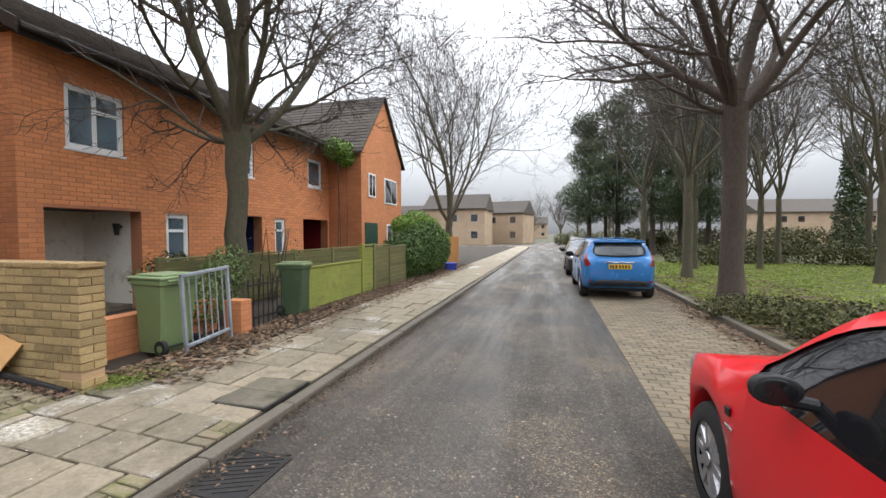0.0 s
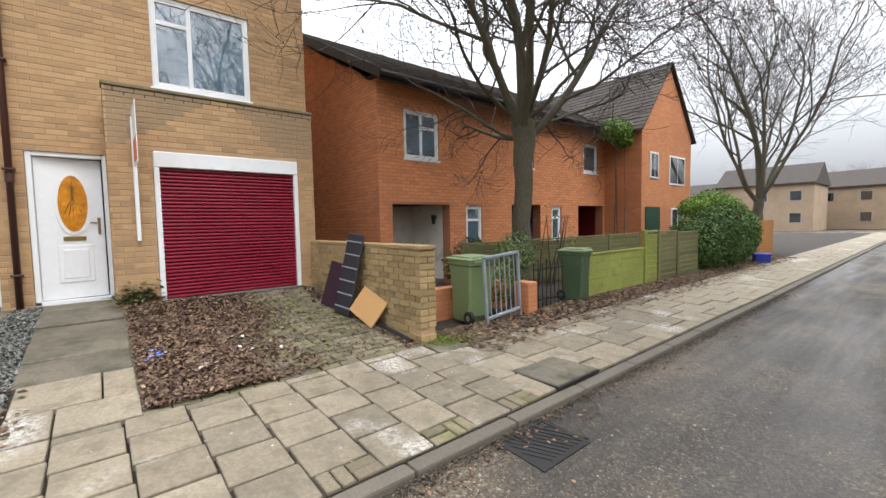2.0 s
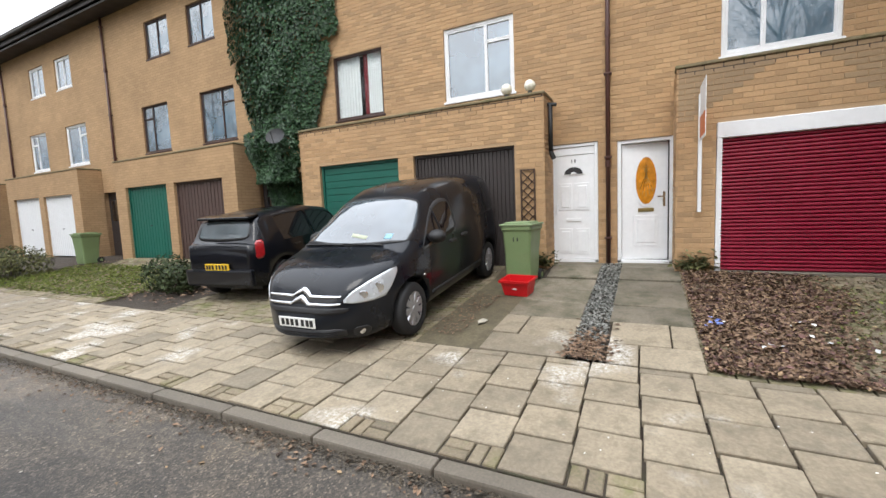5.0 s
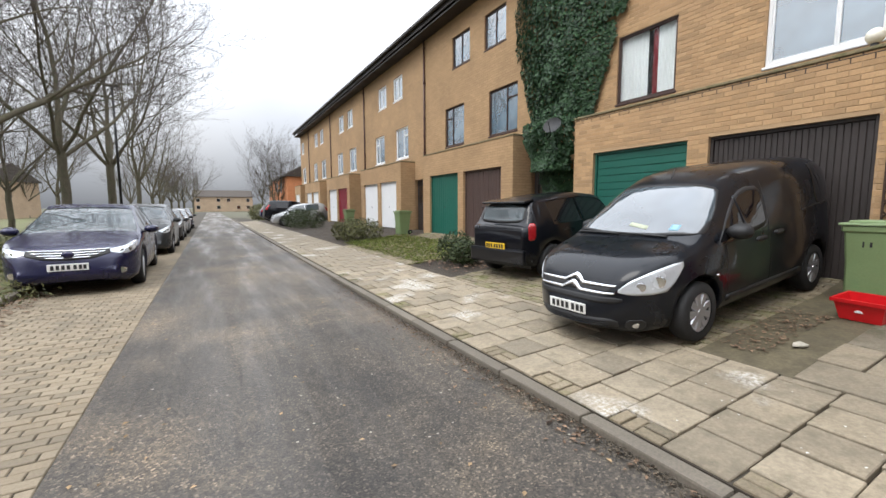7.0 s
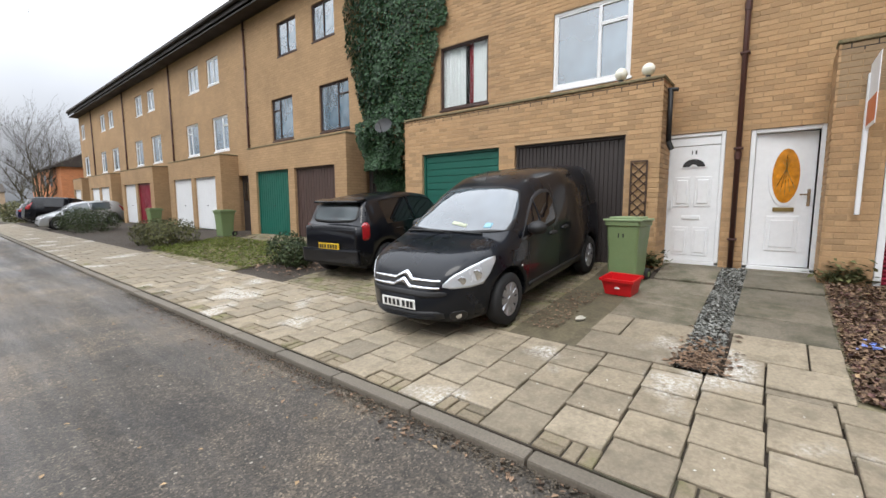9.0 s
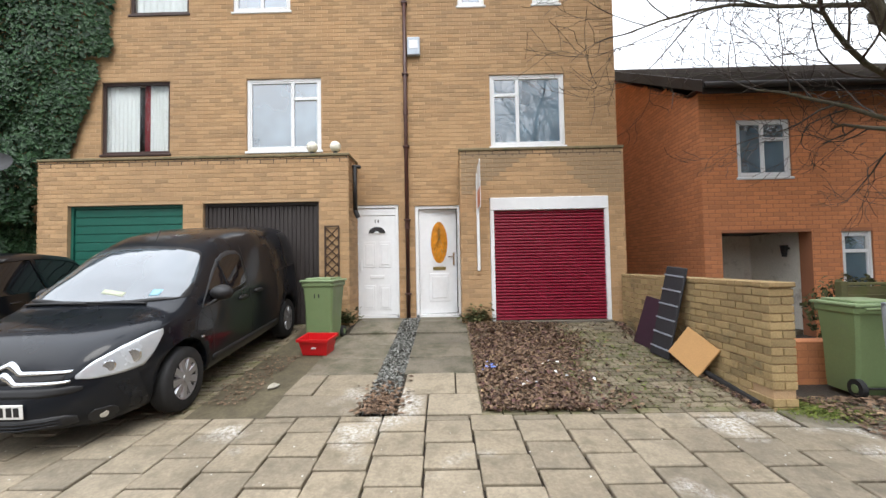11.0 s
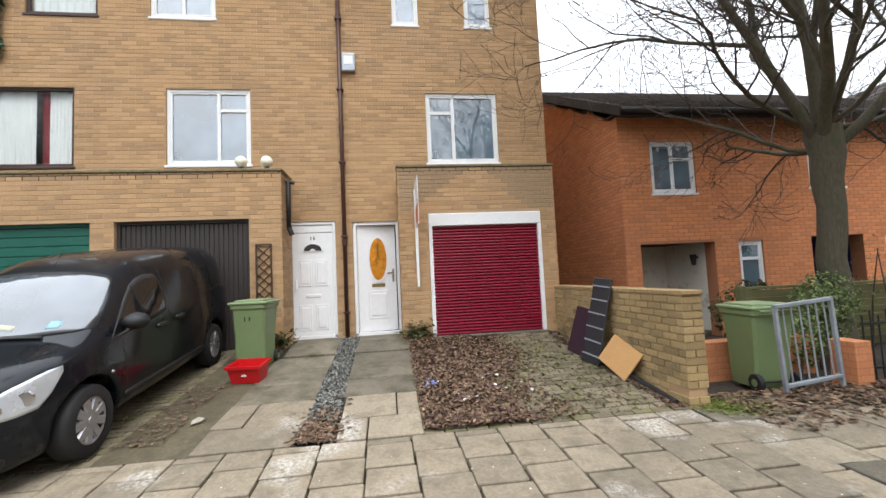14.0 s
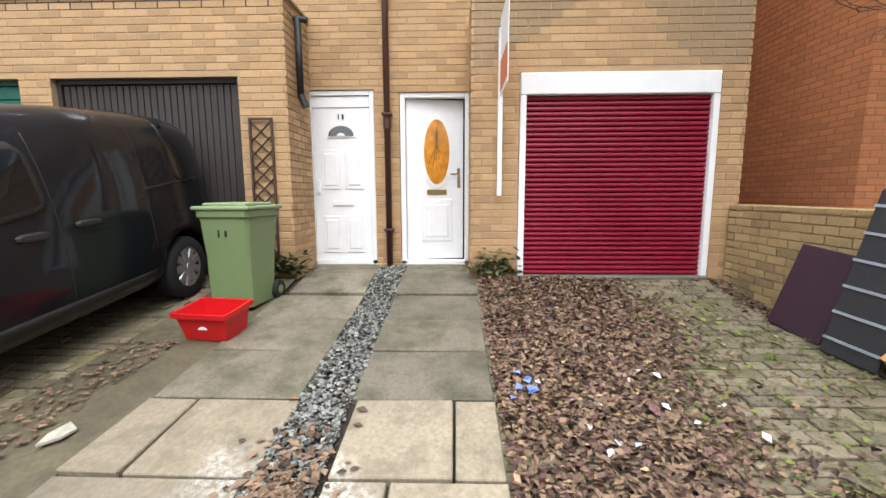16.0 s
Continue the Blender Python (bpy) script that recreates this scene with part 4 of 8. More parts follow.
# ---- garden edge before the orange houses ----
M_fence = surface("weathered_fence_board", (0.17, 0.155, 0.07), 0.85, vary=0.3, grain=30, big=2, bump=0.35, dirt=(0.13, 0.15, 0.045), dirt_at=(0.45, 0.7), random_tint=0.2, stretch=(3, 0.6, 6))
M_fence_green = surface("algae_covered_panel", (0.26, 0.29, 0.06), 0.85, vary=0.25, grain=30, big=1.5, bump=0.3, dirt=(0.2, 0.19, 0.07))
M_binGreen = surface("green_bin_plastic", (0.17, 0.235, 0.105), 0.5, vary=0.1, grain=60, big=2.5, bump=0.05, dirt=(0.16, 0.19, 0.11), dirt_at=(0.55, 0.85))
M_binDark = surface("dark_green_bin_plastic", (0.055, 0.09, 0.045), 0.55, vary=0.15, grain=60, big=2.5, bump=0.05, dirt=(0.09, 0.11, 0.05))
M_lid = surface("pale_bin_lid", (0.24, 0.32, 0.17), 0.45, vary=0.1, grain=60, big=2.5, bump=0.05)
M_rubber = surface("black_rubber", (0.014, 0.014, 0.015), 0.75, vary=0.2, bump=0.1)
M_galv = surface("galvanised_steel", (0.38, 0.42, 0.47), 0.5, 0.5, vary=0.15, grain=25, big=3, bump=0.05)

# buff garden wall between the drive and the next plot
gw = thing("garden_wall", "weathered buff brick garden wall with broken lower courses", "garden wall", kind="structure")
part("core", one(-6.95, -3.93, 2.622, 2.818, 0.0, 1.28), M_mortar, gw)
rows_s = brick_rows(-7.05, -3.92, 0.15, 1.3, [(-4.18, -3.9, 0.28, 0.35)])
brick_skin("face_courses", rows_s, "y", 2.622, -1, 0.014, M_brick_old, gw, 250)
brick_skin("back_courses", rows_s, "y", 2.818, 1, 0.014, M_brick_old, gw)
end_rows = brick_rows(2.61, 2.83, 0.15, 1.3, [(2.5, 2.9, 0.28, 0.35)])
brick_skin("end_courses", end_rows, "x", -3.93, 1, 0.014, M_brick_old, gw)
x = -7.05
while x < -3.95:
    bm = one(0, 0.105, 2.605, 2.835, 1.281, 1.325, 0.006)
    ob = part("coping_brick", bm, M_brick_old, gw)
    ob.location.x = x
    x += 0.113

lw = thing("low_garden_wall", "low orange brick garden wall behind the gate", "garden wall", kind="structure")
for nm, c in (("wall", (-5.0, -4.79, 2.9, 5.05, 0.1, 0.62)), ("pier", (-4.36, -4.08, 4.72, 4.93, 0.1, 0.66))):
    part(nm, one(*c, 0.006), M_orange_far, lw)


def wheelie_bin(m, body_mat, lid_mat, label, marks=True):
    """A two-wheeled refuse bin; its front looks along +x."""
    top = thing("wheelie_bin", label, "wheelie bin", m @ Matrix.Scale(0.9, 4), group="wheelie bins")
    bm = bmesh.new()
    lv = []
    for z, hw, xf, xb in ((0.02, 0.215, 0.225, -0.19), (0.12, 0.22, 0.235, -0.22), (0.5, 0.225, 0.245, -0.25), (0.88, 0.25, 0.27, -0.29), (0.9, 0.27, 0.29, -0.31), (0.96, 0.272, 0.292, -0.312)):
        c = 0.03
        lv.append([bm.verts.new((x, y, z)) for x, y in ((xf, -hw + c), (xf, hw - c), (xf - c, hw), (xb + c, hw), (xb, hw - c), (xb, -hw + c), (xb + c, -hw), (xf - c, -hw))])
    for a, b in zip(lv, lv[1:]):
        for i in range(8):
            bm.faces.new((a[i], a[(i + 1) % 8], b[(i + 1) % 8], b[i]))
    bm.faces.new(lv[0][::-1])
    bm.faces.new(lv[-1])
    bmesh.ops.recalc_face_normals(bm, faces=bm.faces[:])
    part("body", bm, body_mat, top)
    bm = one(-0.33, 0.31, -0.29, 0.29, 0.965, 1.0, 0.015)
    box(bm, -0.25, 0.24, -0.22, 0.22, 0.995, 1.03, 0.02)
    part("lid", bm, lid_mat, top, "paler plastic lid")
    part("hinge_handle", tube(bmesh.new(), (-0.36, -0.22, 0.95), (-0.36, 0.22, 0.95), 0.016), body_mat, top)
    part("axle", tube(bmesh.new(), (-0.24, -0.24, 0.1), (-0.24, 0.24, 0.1), 0.012), M_blackmetal, top)
    for s in (-1, 1):
        w = part("wheel", tube(bmesh.new(), (-0.24, s * 0.21, 0.1), (-0.24, s * 0.265, 0.1), 0.1, n=20), M_rubber, top)
        part("hub", tube(bmesh.new(), (-0.24, s * 0.262, 0.1), (-0.24, s * 0.27, 0.1), 0.045, n=14), body_mat, w)
    if marks:
        for y, z, a, b in ((-0.05, 0.74, 0.015, 0.07), (0.02, 0.74, 0.02, 0.06)):
            part("painted_bar", one(0.262, 0.268, y - a / 2, y + a / 2, z - b / 2, z + b / 2), M_blackmetal, top, "dark hand-painted bar")
        for y, z, a, b in ((0.0, 0.28, 0.012, 0.08), (0.06, 0.29, 0.014, 0.08)):
            part("painted_bar", one(0.228, 0.236, y - a / 2, y + a / 2, z - b / 2, z + b / 2), M_white, top, "white hand-painted bar")
    return top


wheelie_bin(pose(-4.42, 3.88, 0.19, 0, 0, 174), M_binGreen, M_lid, "green wheelie bin with a pale lid behind the steel gate", False)
wheelie_bin(pose(-4.3, 6.28, 0.17, 0, 0, 4) @ Matrix.Diagonal((0.9, 0.64, 1.0, 1.0)), M_binDark, M_lid, "narrow dark green bin with a pale lid by the mossy fence", False)
wheelie_bin(pose(-6.40, -2.13, zg(-6.4), 0, 0, -5), M_binGreen, M_lid, "green wheelie bin with painted marks beside the trellis")
wheelie_bin(pose(-6.5, -15.4, zg(-6.5), 0, 0, 5), M_binGreen, M_binGreen, "green wheelie bin by the garage block", False)
wheelie_bin(pose(-6.6, -22.9, zg(-6.6), 0, 0, 5), M_binGreen, M_binGreen, "green wheelie bin by the white garages", False)

gate = thing("garden_gate", "open galvanised tubular steel garden gate", "gate", pose(-4.03, 3.79, 0.18, 3.5, 0, 4))
bm = bmesh.new()
for a, b in (((0, 0, 0.0), (0, 0, 0.92)), ((0, 0.74, 0.0), (0, 0.74, 0.92)), ((0, 0, 0.92), (0, 0.74, 0.92)), ((0, 0, 0.10), (0, 0.74, 0.10))):
    box(bm, min(a[0], b[0]) - 0.02, max(a[0], b[0]) + 0.02, min(a[1], b[1]) - 0.02, max(a[1], b[1]) + 0.02, min(a[2], b[2]) - 0.02, max(a[2], b[2]) + 0.02, 0.005)
part("gate_frame", bm, M_galv, gate)
for i in range(6):
    part("bar", tube(bmesh.new(), (0, 0.1 + i * 0.108, 0.1), (0, 0.1 + i * 0.108, 0.9), 0.008, n=8), M_galv, gate)

rail = thing("iron_railing", "short run of dark iron railings", "railing", pose(-4.28, 5.1, 0.18))
for i in range(8):
    part("upright", tube(bmesh.new(), (0, i * 0.11, 0), (0, i * 0.11, 0.72 + 0.06 * (i % 2)), 0.009, n=6), M_blackmetal, rail)
for z in (0.12, 0.62):
    part("rail", one(-0.008, 0.008, -0.02, 0.8, z, z + 0.025), M_blackmetal, rail)

mossy = thing("fence_panel", "low board panel covered in yellow-green algae", "fence", pose(-4.2, 6.6, 0.17), group="garden fence")
part("post", one(-0.05, 0.05, -0.12, -0.02, 0, 0.92, 0.008), M_fence_green, mossy)
for i in range(5):
    part("board", one(-0.014, 0.014, 0.0, 2.05, 0.05 + i * 0.145, 0.05 + i * 0.145 + 0.142, 0.004), M_fence_green, mossy)
part("cap_rail", one(-0.03, 0.03, 0.0, 2.05, 0.78, 0.82, 0.006), M_fence_green, mossy)


def lap_panel(y, w, h, x=-4.2, mat=None, back=0.0):
    """A lapped-board fence panel with its post."""
    p = thing("fence_panel", "weathered lapped-board fence panel with a timber post", "fence", pose(x, y, 0.17), group="garden fence")
    part("post", one(-0.05, 0.05, -0.05, 0.05, 0, h + 0.06, 0.008), mat or M_fence, p)
    n = int(h / 0.115)
    for i in range(n):
        bm = one(-0.012, 0.012, 0.05, w - 0.05, 0, 0.135, 0.003, pose(0.0, 0, 0.03 + i * 0.115, 0, 9, 0))
        part("board", bm, mat or M_fence, p)
    part("cap_rail", one(-0.03, 0.03, 0.05, w - 0.05, h, h + 0.04, 0.006), mat or M_fence, p)
    return p


lap_panel(8.7, 0.62, 1.12, mat=M_fence_green)
for y, w, h in ((9.35, 1.0, 1.1), (10.35, 1.35, 1.05)):
    lap_panel(y, w, h)
for i in range(4):
    lap_panel(5.1 + i * 1.75, 1.75, 0.98, x=-5.9)
bb = thing("recycling_box", "blue plastic box dropped beside the footway", "box", pose(-3.75, 15.6, 0.16, 0, 0, 20))
M_bluebox = surface("blue_plastic", (0.02, 0.04, 0.35), 0.4, vary=0.15)
part("body", one(-0.2, 0.2, -0.28, 0.28, 0, 0.26, 0.03), M_bluebox, bb)
part("rim", one(-0.22, 0.22, -0.3, 0.3, 0.24, 0.29, 0.012), M_bluebox, bb)
M_ofence = surface("orange_timber_fence", (0.36, 0.16, 0.04), 0.8, vary=0.2, grain=30, bump=0.2)
of = thing("timber_fence", "orange-stained timber fence beyond the hedge", "fence", pose(-4.4, 17.6, 0.15))
for i in range(12):
    part("board", one(-0.012, 0.012, i * 0.2, i * 0.2 + 0.19, 0, 1.3, 0.004), M_ofence, of)

# ---- parked vehicles ----
from mathutils.bvhtree import BVHTree


def paint(name, color, flake=0.2, rough=0.28, coat=0.6):
    m = surface(name, color, rough, 0.0, vary=0.06, grain=300, big=1.5, bump=0.0, coat=coat, rough_vary=0.06, spec=0.35)
    m.node_tree.nodes["Principled BSDF"].inputs["Metallic"].default_value = flake
    return m


M_tyre = surface("tyre_rubber", (0.016, 0.016, 0.017), 0.8, vary=0.3, grain=60, bump=0.2)
M_alloy = surface("alloy", (0.48, 0.48, 0.50), 0.35, 0.7, vary=0.12, bump=0.03)
M_trim = surface("black_trim", (0.012, 0.012, 0.013), 0.55, vary=0.2, bump=0.1)
M_chrome = surface("chrome", (0.75, 0.76, 0.78), 0.12, 1.0, vary=0.03, bump=0.0, rough_vary=0.03)
M_lampglass = surface("headlamp_lens", (0.56, 0.59, 0.62), 0.2, 0.25, vary=0.10, grain=5, big=3, bump=0.0, coat=1.0)
M_taillamp = surface("tail_lamp_lens", (0.32, 0.012, 0.015), 0.15, 0.0, vary=0.3, grain=20, bump=0.1, coat=1.0)
M_plate_w = surface("white_plate", (0.75, 0.75, 0.72), 0.4, vary=0.04, bump=0.0)
M_plate_y = surface("yellow_plate", (0.72, 0.46, 0.02), 0.4, vary=0.05, bump=0.0)
M_carglass = glass_pane("car_glass", dark=(0.04, 0.05, 0.055), coat_ior=1.42)
M_screen = glass_pane("windscreen_glass", dark=(0.05, 0.06, 0.068), coat_ior=1.5)
M_privacy = glass_pane("tinted_car_glass", dark=(0.006, 0.006, 0.007), coat_ior=1.2)
M_privacy.node_tree.nodes["Principled BSDF"].inputs["Specular IOR Level"].default_value = 0.3
M_dash = surface("paper_slip", (0.45, 0.48, 0.36), 0.8, vary=0.1)
M_sticker = surface("blue_sticker", (0.25, 0.45, 0.55), 0.6, vary=0.1)


def curve_at(pts, x):
    """Smoothed height along a line of points given from tail to nose."""
    if x <= pts[0][0]:
        return pts[0][1]
    n = len(pts)
    slopes = [(pts[i + 1][1] - pts[i][1]) / (pts[i + 1][0] - pts[i][0]) for i in range(n - 1)]
    for i in range(n - 1):
        (a, u), (b, v) = pts[i], pts[i + 1]
        if x <= b:
            def tangent(k):
                if k == 0 or k == n - 1:
                    return slopes[min(k, n - 2)]
                p, q = slopes[k - 1], slopes[k]
                return 0.0 if p * q <= 0 else 2 * p * q / (p + q)
            h = b - a
            t = (x - a) / h
            m0, m1 = tangent(i) * h, tangent(i + 1) * h
            return (2 * t ** 3 - 3 * t * t + 1) * u + (t ** 3 - 2 * t * t + t) * m0 + (3 * t * t - 2 * t ** 3) * v + (t ** 3 - t * t) * m1
    return pts[-1][1]


def wheel(parent, x, y, r, side, spokes, cover):
    top = new("wheel")
    top.parent = parent
    top.location = (x, y, r)
    wdt = 0.19
    bm = bmesh.new()
    prof = [(r * 0.64, -wdt / 2), (r * 0.93, -wdt / 2), (r * 0.985, -wdt * 0.38), (r, -wdt * 0.2), (r, wdt * 0.2), (r * 0.985, wdt * 0.38), (r * 0.93, wdt / 2), (r * 0.64, wdt / 2)]
    n = 32
    rings = [[bm.verts.new((q * math.cos(6.2832 * i / n), d, q * math.sin(6.2832 * i / n))) for q, d in prof] for i in range(n)]
    for i in range(n):
        a, b = rings[i], rings[(i + 1) % n]
        for j in range(len(prof) - 1):
            bm.faces.new((a[j], a[j + 1], b[j + 1], b[j]))
    bmesh.ops.recalc_face_normals(bm, faces=bm.faces[:])
    me = mesh_of(bm, "tyre", True)
    me.materials.append(M_tyre)
    t = new("tyre", me)
    t.parent = top
    o = side * (wdt / 2 - 0.03)
    bm = bmesh.new()
    tube(bm, (0, o - 0.012 * side, 0), (0, o - 0.004 * side, 0), r * 0.63, n=28)
    part("rim_back", bm, M_trim, top)
    bm = bmesh.new()
    for i in range(28):
        a, b = 6.2832 * i / 28, 6.2832 * (i + 1) / 28
        for (r0, r1, d0, d1) in ((r * 0.57, r * 0.66, o + 0.012 * side, o + 0.02 * side),):
            vs = [bm.verts.new((q * math.cos(c), d, q * math.sin(c))) for q, d, c in ((r0, d0, a), (r1, d1, a), (r1, d1, b), (r0, d0, b))]
            bm.faces.new(vs if side < 0 else vs[::-1])
    for i in range(spokes):
        c = 6.2832 * i / spokes + 0.2
        w0, w1 = (0.03, 0.052) if cover else (0.035, 0.028)
        pts = [(-w0, r * 0.08), (-w1, r * 0.59), (w1 * 0.7, r * 0.6), (w0, r * 0.08)]
        mm = Matrix.Rotation(c, 4, "Y")
        lo = [bm.verts.new(mm @ Vector((p, o + 0.004 * side, q))) for p, q in pts]
        hi = [bm.verts.new(mm @ Vector((p * 0.75, o + 0.024 * side, q))) for p, q in pts]
        bm.faces.new(hi)
        for j in range(4):
            bm.faces.new((lo[j], lo[(j + 1) % 4], hi[(j + 1) % 4], hi[j]))
    tube(bm, (0, o, 0), (0, o + 0.03 * side, 0), r * 0.15, r * 0.12, 16)
    bmesh.ops.recalc_face_normals(bm, faces=bm.faces[:])
    part("rim", bm, M_alloy, top, "silver spoked wheel cover" if cover else "silver alloy rim")
    return top


SKINS = {}


def patch(car, name, mat, m, cols, label="", parent=None, lift=0.006, n=14, rows=8, rim=None, y_sign=1):
    """A shaped panel lying on a car's skin. cols are (y, low, high) in the frame m, whose x axis points away from the car."""
    tree = SKINS[car.name]
    way = -(m.to_3x3() @ Vector((1, 0, 0))).normalized()
    bm = bmesh.new()
    grid = []
    for i in range(n + 1):
        y = cols[0][0] + (cols[-1][0] - cols[0][0]) * i / n
        k = max(q for q in range(len(cols) - 1) if cols[q][0] <= y + 1e-9)
        t = (y - cols[k][0]) / (cols[k + 1][0] - cols[k][0])
        lo, hi = (cols[k][e] + (cols[k + 1][e] - cols[k][e]) * t for e in (1, 2))
        line = []
        for j in range(rows + 1):
            o = m @ Vector((1.0, y * y_sign, lo + (hi - lo) * j / rows))
            hit, nrm, _, _ = tree.ray_cast(o, way, 3.0)
            if hit is None:
                hit, nrm, _, _ = tree.find_nearest(o + way)
            line.append(hit - way * lift)
        grid.append(line)
    top = [[bm.verts.new(p) for p in line] for line in grid]
    low = [[bm.verts.new(p + way * (lift + 0.012)) for p in line] for line in grid]
    border = []
    for i in range(n):
        for j in range(rows):
            fc = bm.faces.new((top[i][j], top[i + 1][j], top[i + 1][j + 1], top[i][j + 1]))
            if rim and (j in (0, rows - 1) or i in (0, n - 1)):
                fc.material_index = 1
    loop = [(i, 0) for i in range(n)] + [(n, j) for j in range(rows)] + [(i, rows) for i in range(n, 0, -1)] + [(0, j) for j in range(rows, 0, -1)]
    for (a, b), (c, d) in zip(loop, loop[1:] + loop[:1]):
        fc = bm.faces.new((top[a][b], low[a][b], low[c][d], top[c][d]))
        if rim:
            fc.material_index = 1
    bmesh.ops.recalc_face_normals(bm, faces=bm.faces[:])
    ob = part(name, bm, mat, parent or car, label, smooth=True)
    if rim:
        ob.data.materials.append(rim)
    return ob


def lamps(car, x, y, yaw, cols, mat, name, label, bulb=None):
    """A pair of lamps on the corners of a car, mirrored."""
    for s in (-1, 1):
        m = pose(x, s * y, 0, 0, 0, s * yaw)
        ob = patch(car, name, mat, m, cols, label, y_sign=s)
        if bulb:
            tree = SKINS[car.name]
            way = -(m.to_3x3() @ Vector((1, 0, 0))).normalized()
            for by, bz, br in bulb:
                hit, nrm, _, _ = tree.ray_cast(m @ Vector((1.0, s * by, bz)), way, 3.0)
                if hit is not None:
                    part("reflector", tube(bmesh.new(), hit - way * 0.004, hit - way * 0.009, br, br * 0.8, 16), M_chrome, ob, "round chrome reflector")


def vehicle(name, label, category, m, color, L, Wd, top, belt, low, wb, front_axle, r, side_windows, screen, rear, glass_side=None, roof_in=0.80, tuck=0.12,
            spokes=7, cover=False, arch=1.17, group="parked vehicles", nose=0.10, tail=0.06, lamp=None, tail_lamp=None, tail_in=0.10):
    """A car lofted from lines that run tail (-L/2) to nose (L/2): roofline, belt line, underside. screen and rear are the spans of the two end windows,
    side_windows those of the side glass."""
    car = thing(name, label, category, m, group=group)
    hw = Wd / 2
    ax = [L / 2 - front_axle, L / 2 - front_axle - wb]
    R = r * arch
    xs = set()
    for i in range(61):
        xs.add(round(-L / 2 + L * i / 60, 4))
    for e in (*screen, *rear, *(lamp or ()), *(tail_lamp or ()), *[v for s in side_windows for v in s]):
        xs.add(round(e, 4))
    for a in ax:
        for k in range(-8, 9):
            xs.add(round(a + R * math.sin(k / 8 * math.pi / 2), 4))
    for e in (0.006, 0.02, 0.045, 0.08):
        xs |= {round(L / 2 - e, 4), round(-L / 2 + e, 4)}
    xs = sorted(v for v in xs if abs(v) <= L / 2 + 0.001)
    keep = [xs[0]]
    for v in xs[1:]:
        if v - keep[-1] > 0.004:
            keep.append(v)
    xs = keep
    rings = []
    for x in xs:
        zt, zb, zl = curve_at(top, x), curve_at(belt, x), curve_at(low, x)
        u = x / (L / 2)
        w = hw * (1 - (nose if u > 0 else tail) * abs(u) ** 3.2)
        for end, amt, run in ((L / 2, 0.27, 0.5), (-L / 2, tail_in, 0.35 if tail_in < 0.15 else 0.5)):
            d = abs(x - end)
            if d < run:
                w *= 1 - amt * (1 - d / run) ** 2.0
        za = 0.0
        for a in ax:
            if abs(x - a) < R:
                za = max(za, r + math.sqrt(R * R - (x - a) ** 2))
        cabin = zt > zb + 0.03
        zb2 = min(zb, zt - 0.015)
        h = zb2 - zl
        z1, z2, z3, z4 = zl, zl + 0.06 * min(1, h / 0.3), zl + 0.3 * h, zl + 0.72 * h
        pts = [(0, zl), (w * 0.90, z1), (w * 0.97, z2), (w * 0.995, z3), (w, z4), (w * 0.972, zb2)]
        if za:
            pts = [(0, zl)] + [(y, max(z, za + 0.012 * i)) for i, (y, z) in enumerate(pts[1:5])] + [(pts[5][0], max(pts[5][1], za + 0.06))]
        if cabin:
            g = min(1.0, (zt - zb2) / 0.5)
            wr = w * (0.97 + (roof_in - 0.97) * g)
            pts += [(wr + 0.02 * g, zt - 0.055 - 0.04 * g), (wr * 0.95, zt - 0.03), (wr * 0.6, zt - 0.006), (0, zt)]
        else:
            pts += [(w * 0.93, zb2 + 0.006), (w * 0.80, zt - 0.008), (w * 0.45, zt), (0, zt + 0.004)]
        rings.append(pts)
    body = bmesh.new()
    panes = {}
    def inside(spans, a, b):
        return any(s[0] - 1e-3 <= a and b <= s[1] + 1e-3 for s in spans)
    grid = {}
    def bv(i, j, s):
        k = (i, j, s if rings[i][j][0] else 1)
        if k not in grid:
            grid[k] = body.verts.new((xs[i], rings[i][j][0] * s, rings[i][j][1]))
        return grid[k]
    for i in range(len(xs) - 1):
        a, b = xs[i], xs[i + 1]
        for j in range(9):
            for s in (-1, 1):
                key = None
                if j == 5:
                    for q, span in enumerate(side_windows):
                        if inside([span], a, b):
                            key = ("side_window", q, s)
                elif j in (7, 8):
                    if inside([screen], a, b):
                        key = ("windscreen", 0, 0)
                    elif inside([rear], a, b):
                        key = ("rear_window", 0, 0)
                if key:
                    panes.setdefault(key, []).append([(xs[p], rings[p][t][0] * s, rings[p][t][1]) for p, t in ((i, j), (i + 1, j), (i + 1, j + 1), (i, j + 1))])
                else:
                    vs = [bv(i, j, s), bv(i + 1, j, s), bv(i + 1, j + 1, s), bv(i, j + 1, s)]
                    vs = list(dict.fromkeys(vs))
                    if len(vs) > 2:
                        try:
                            body.faces.new(vs)
                        except ValueError:
                            pass
    for i in (0, len(xs) - 1):
        loop = [bv(i, j, 1) for j in range(10)] + [bv(i, j, -1) for j in range(8, 0, -1)]
        body.faces.new(list(dict.fromkeys(loop)))
    bmesh.ops.recalc_face_normals(body, faces=body.faces[:])
    SKINS[car.name] = BVHTree.FromBMesh(body)
    ob = part("body", body, color, car, smooth=True)
    for key, quads in panes.items():
        bm = bmesh.new()
        for q in quads:
            bm.faces.new([bm.verts.new(v) for v in q])
        bmesh.ops.remove_doubles(bm, verts=bm.verts[:], dist=0.0015)
        bmesh.ops.recalc_face_normals(bm, faces=bm.faces[:])
        cen = Vector((0, 0, 0.6))
        f0 = bm.faces[:][0]
        if f0.normal.dot(f0.calc_center_median() - cen) < 0:
            bmesh.ops.reverse_faces(bm, faces=bm.faces[:])
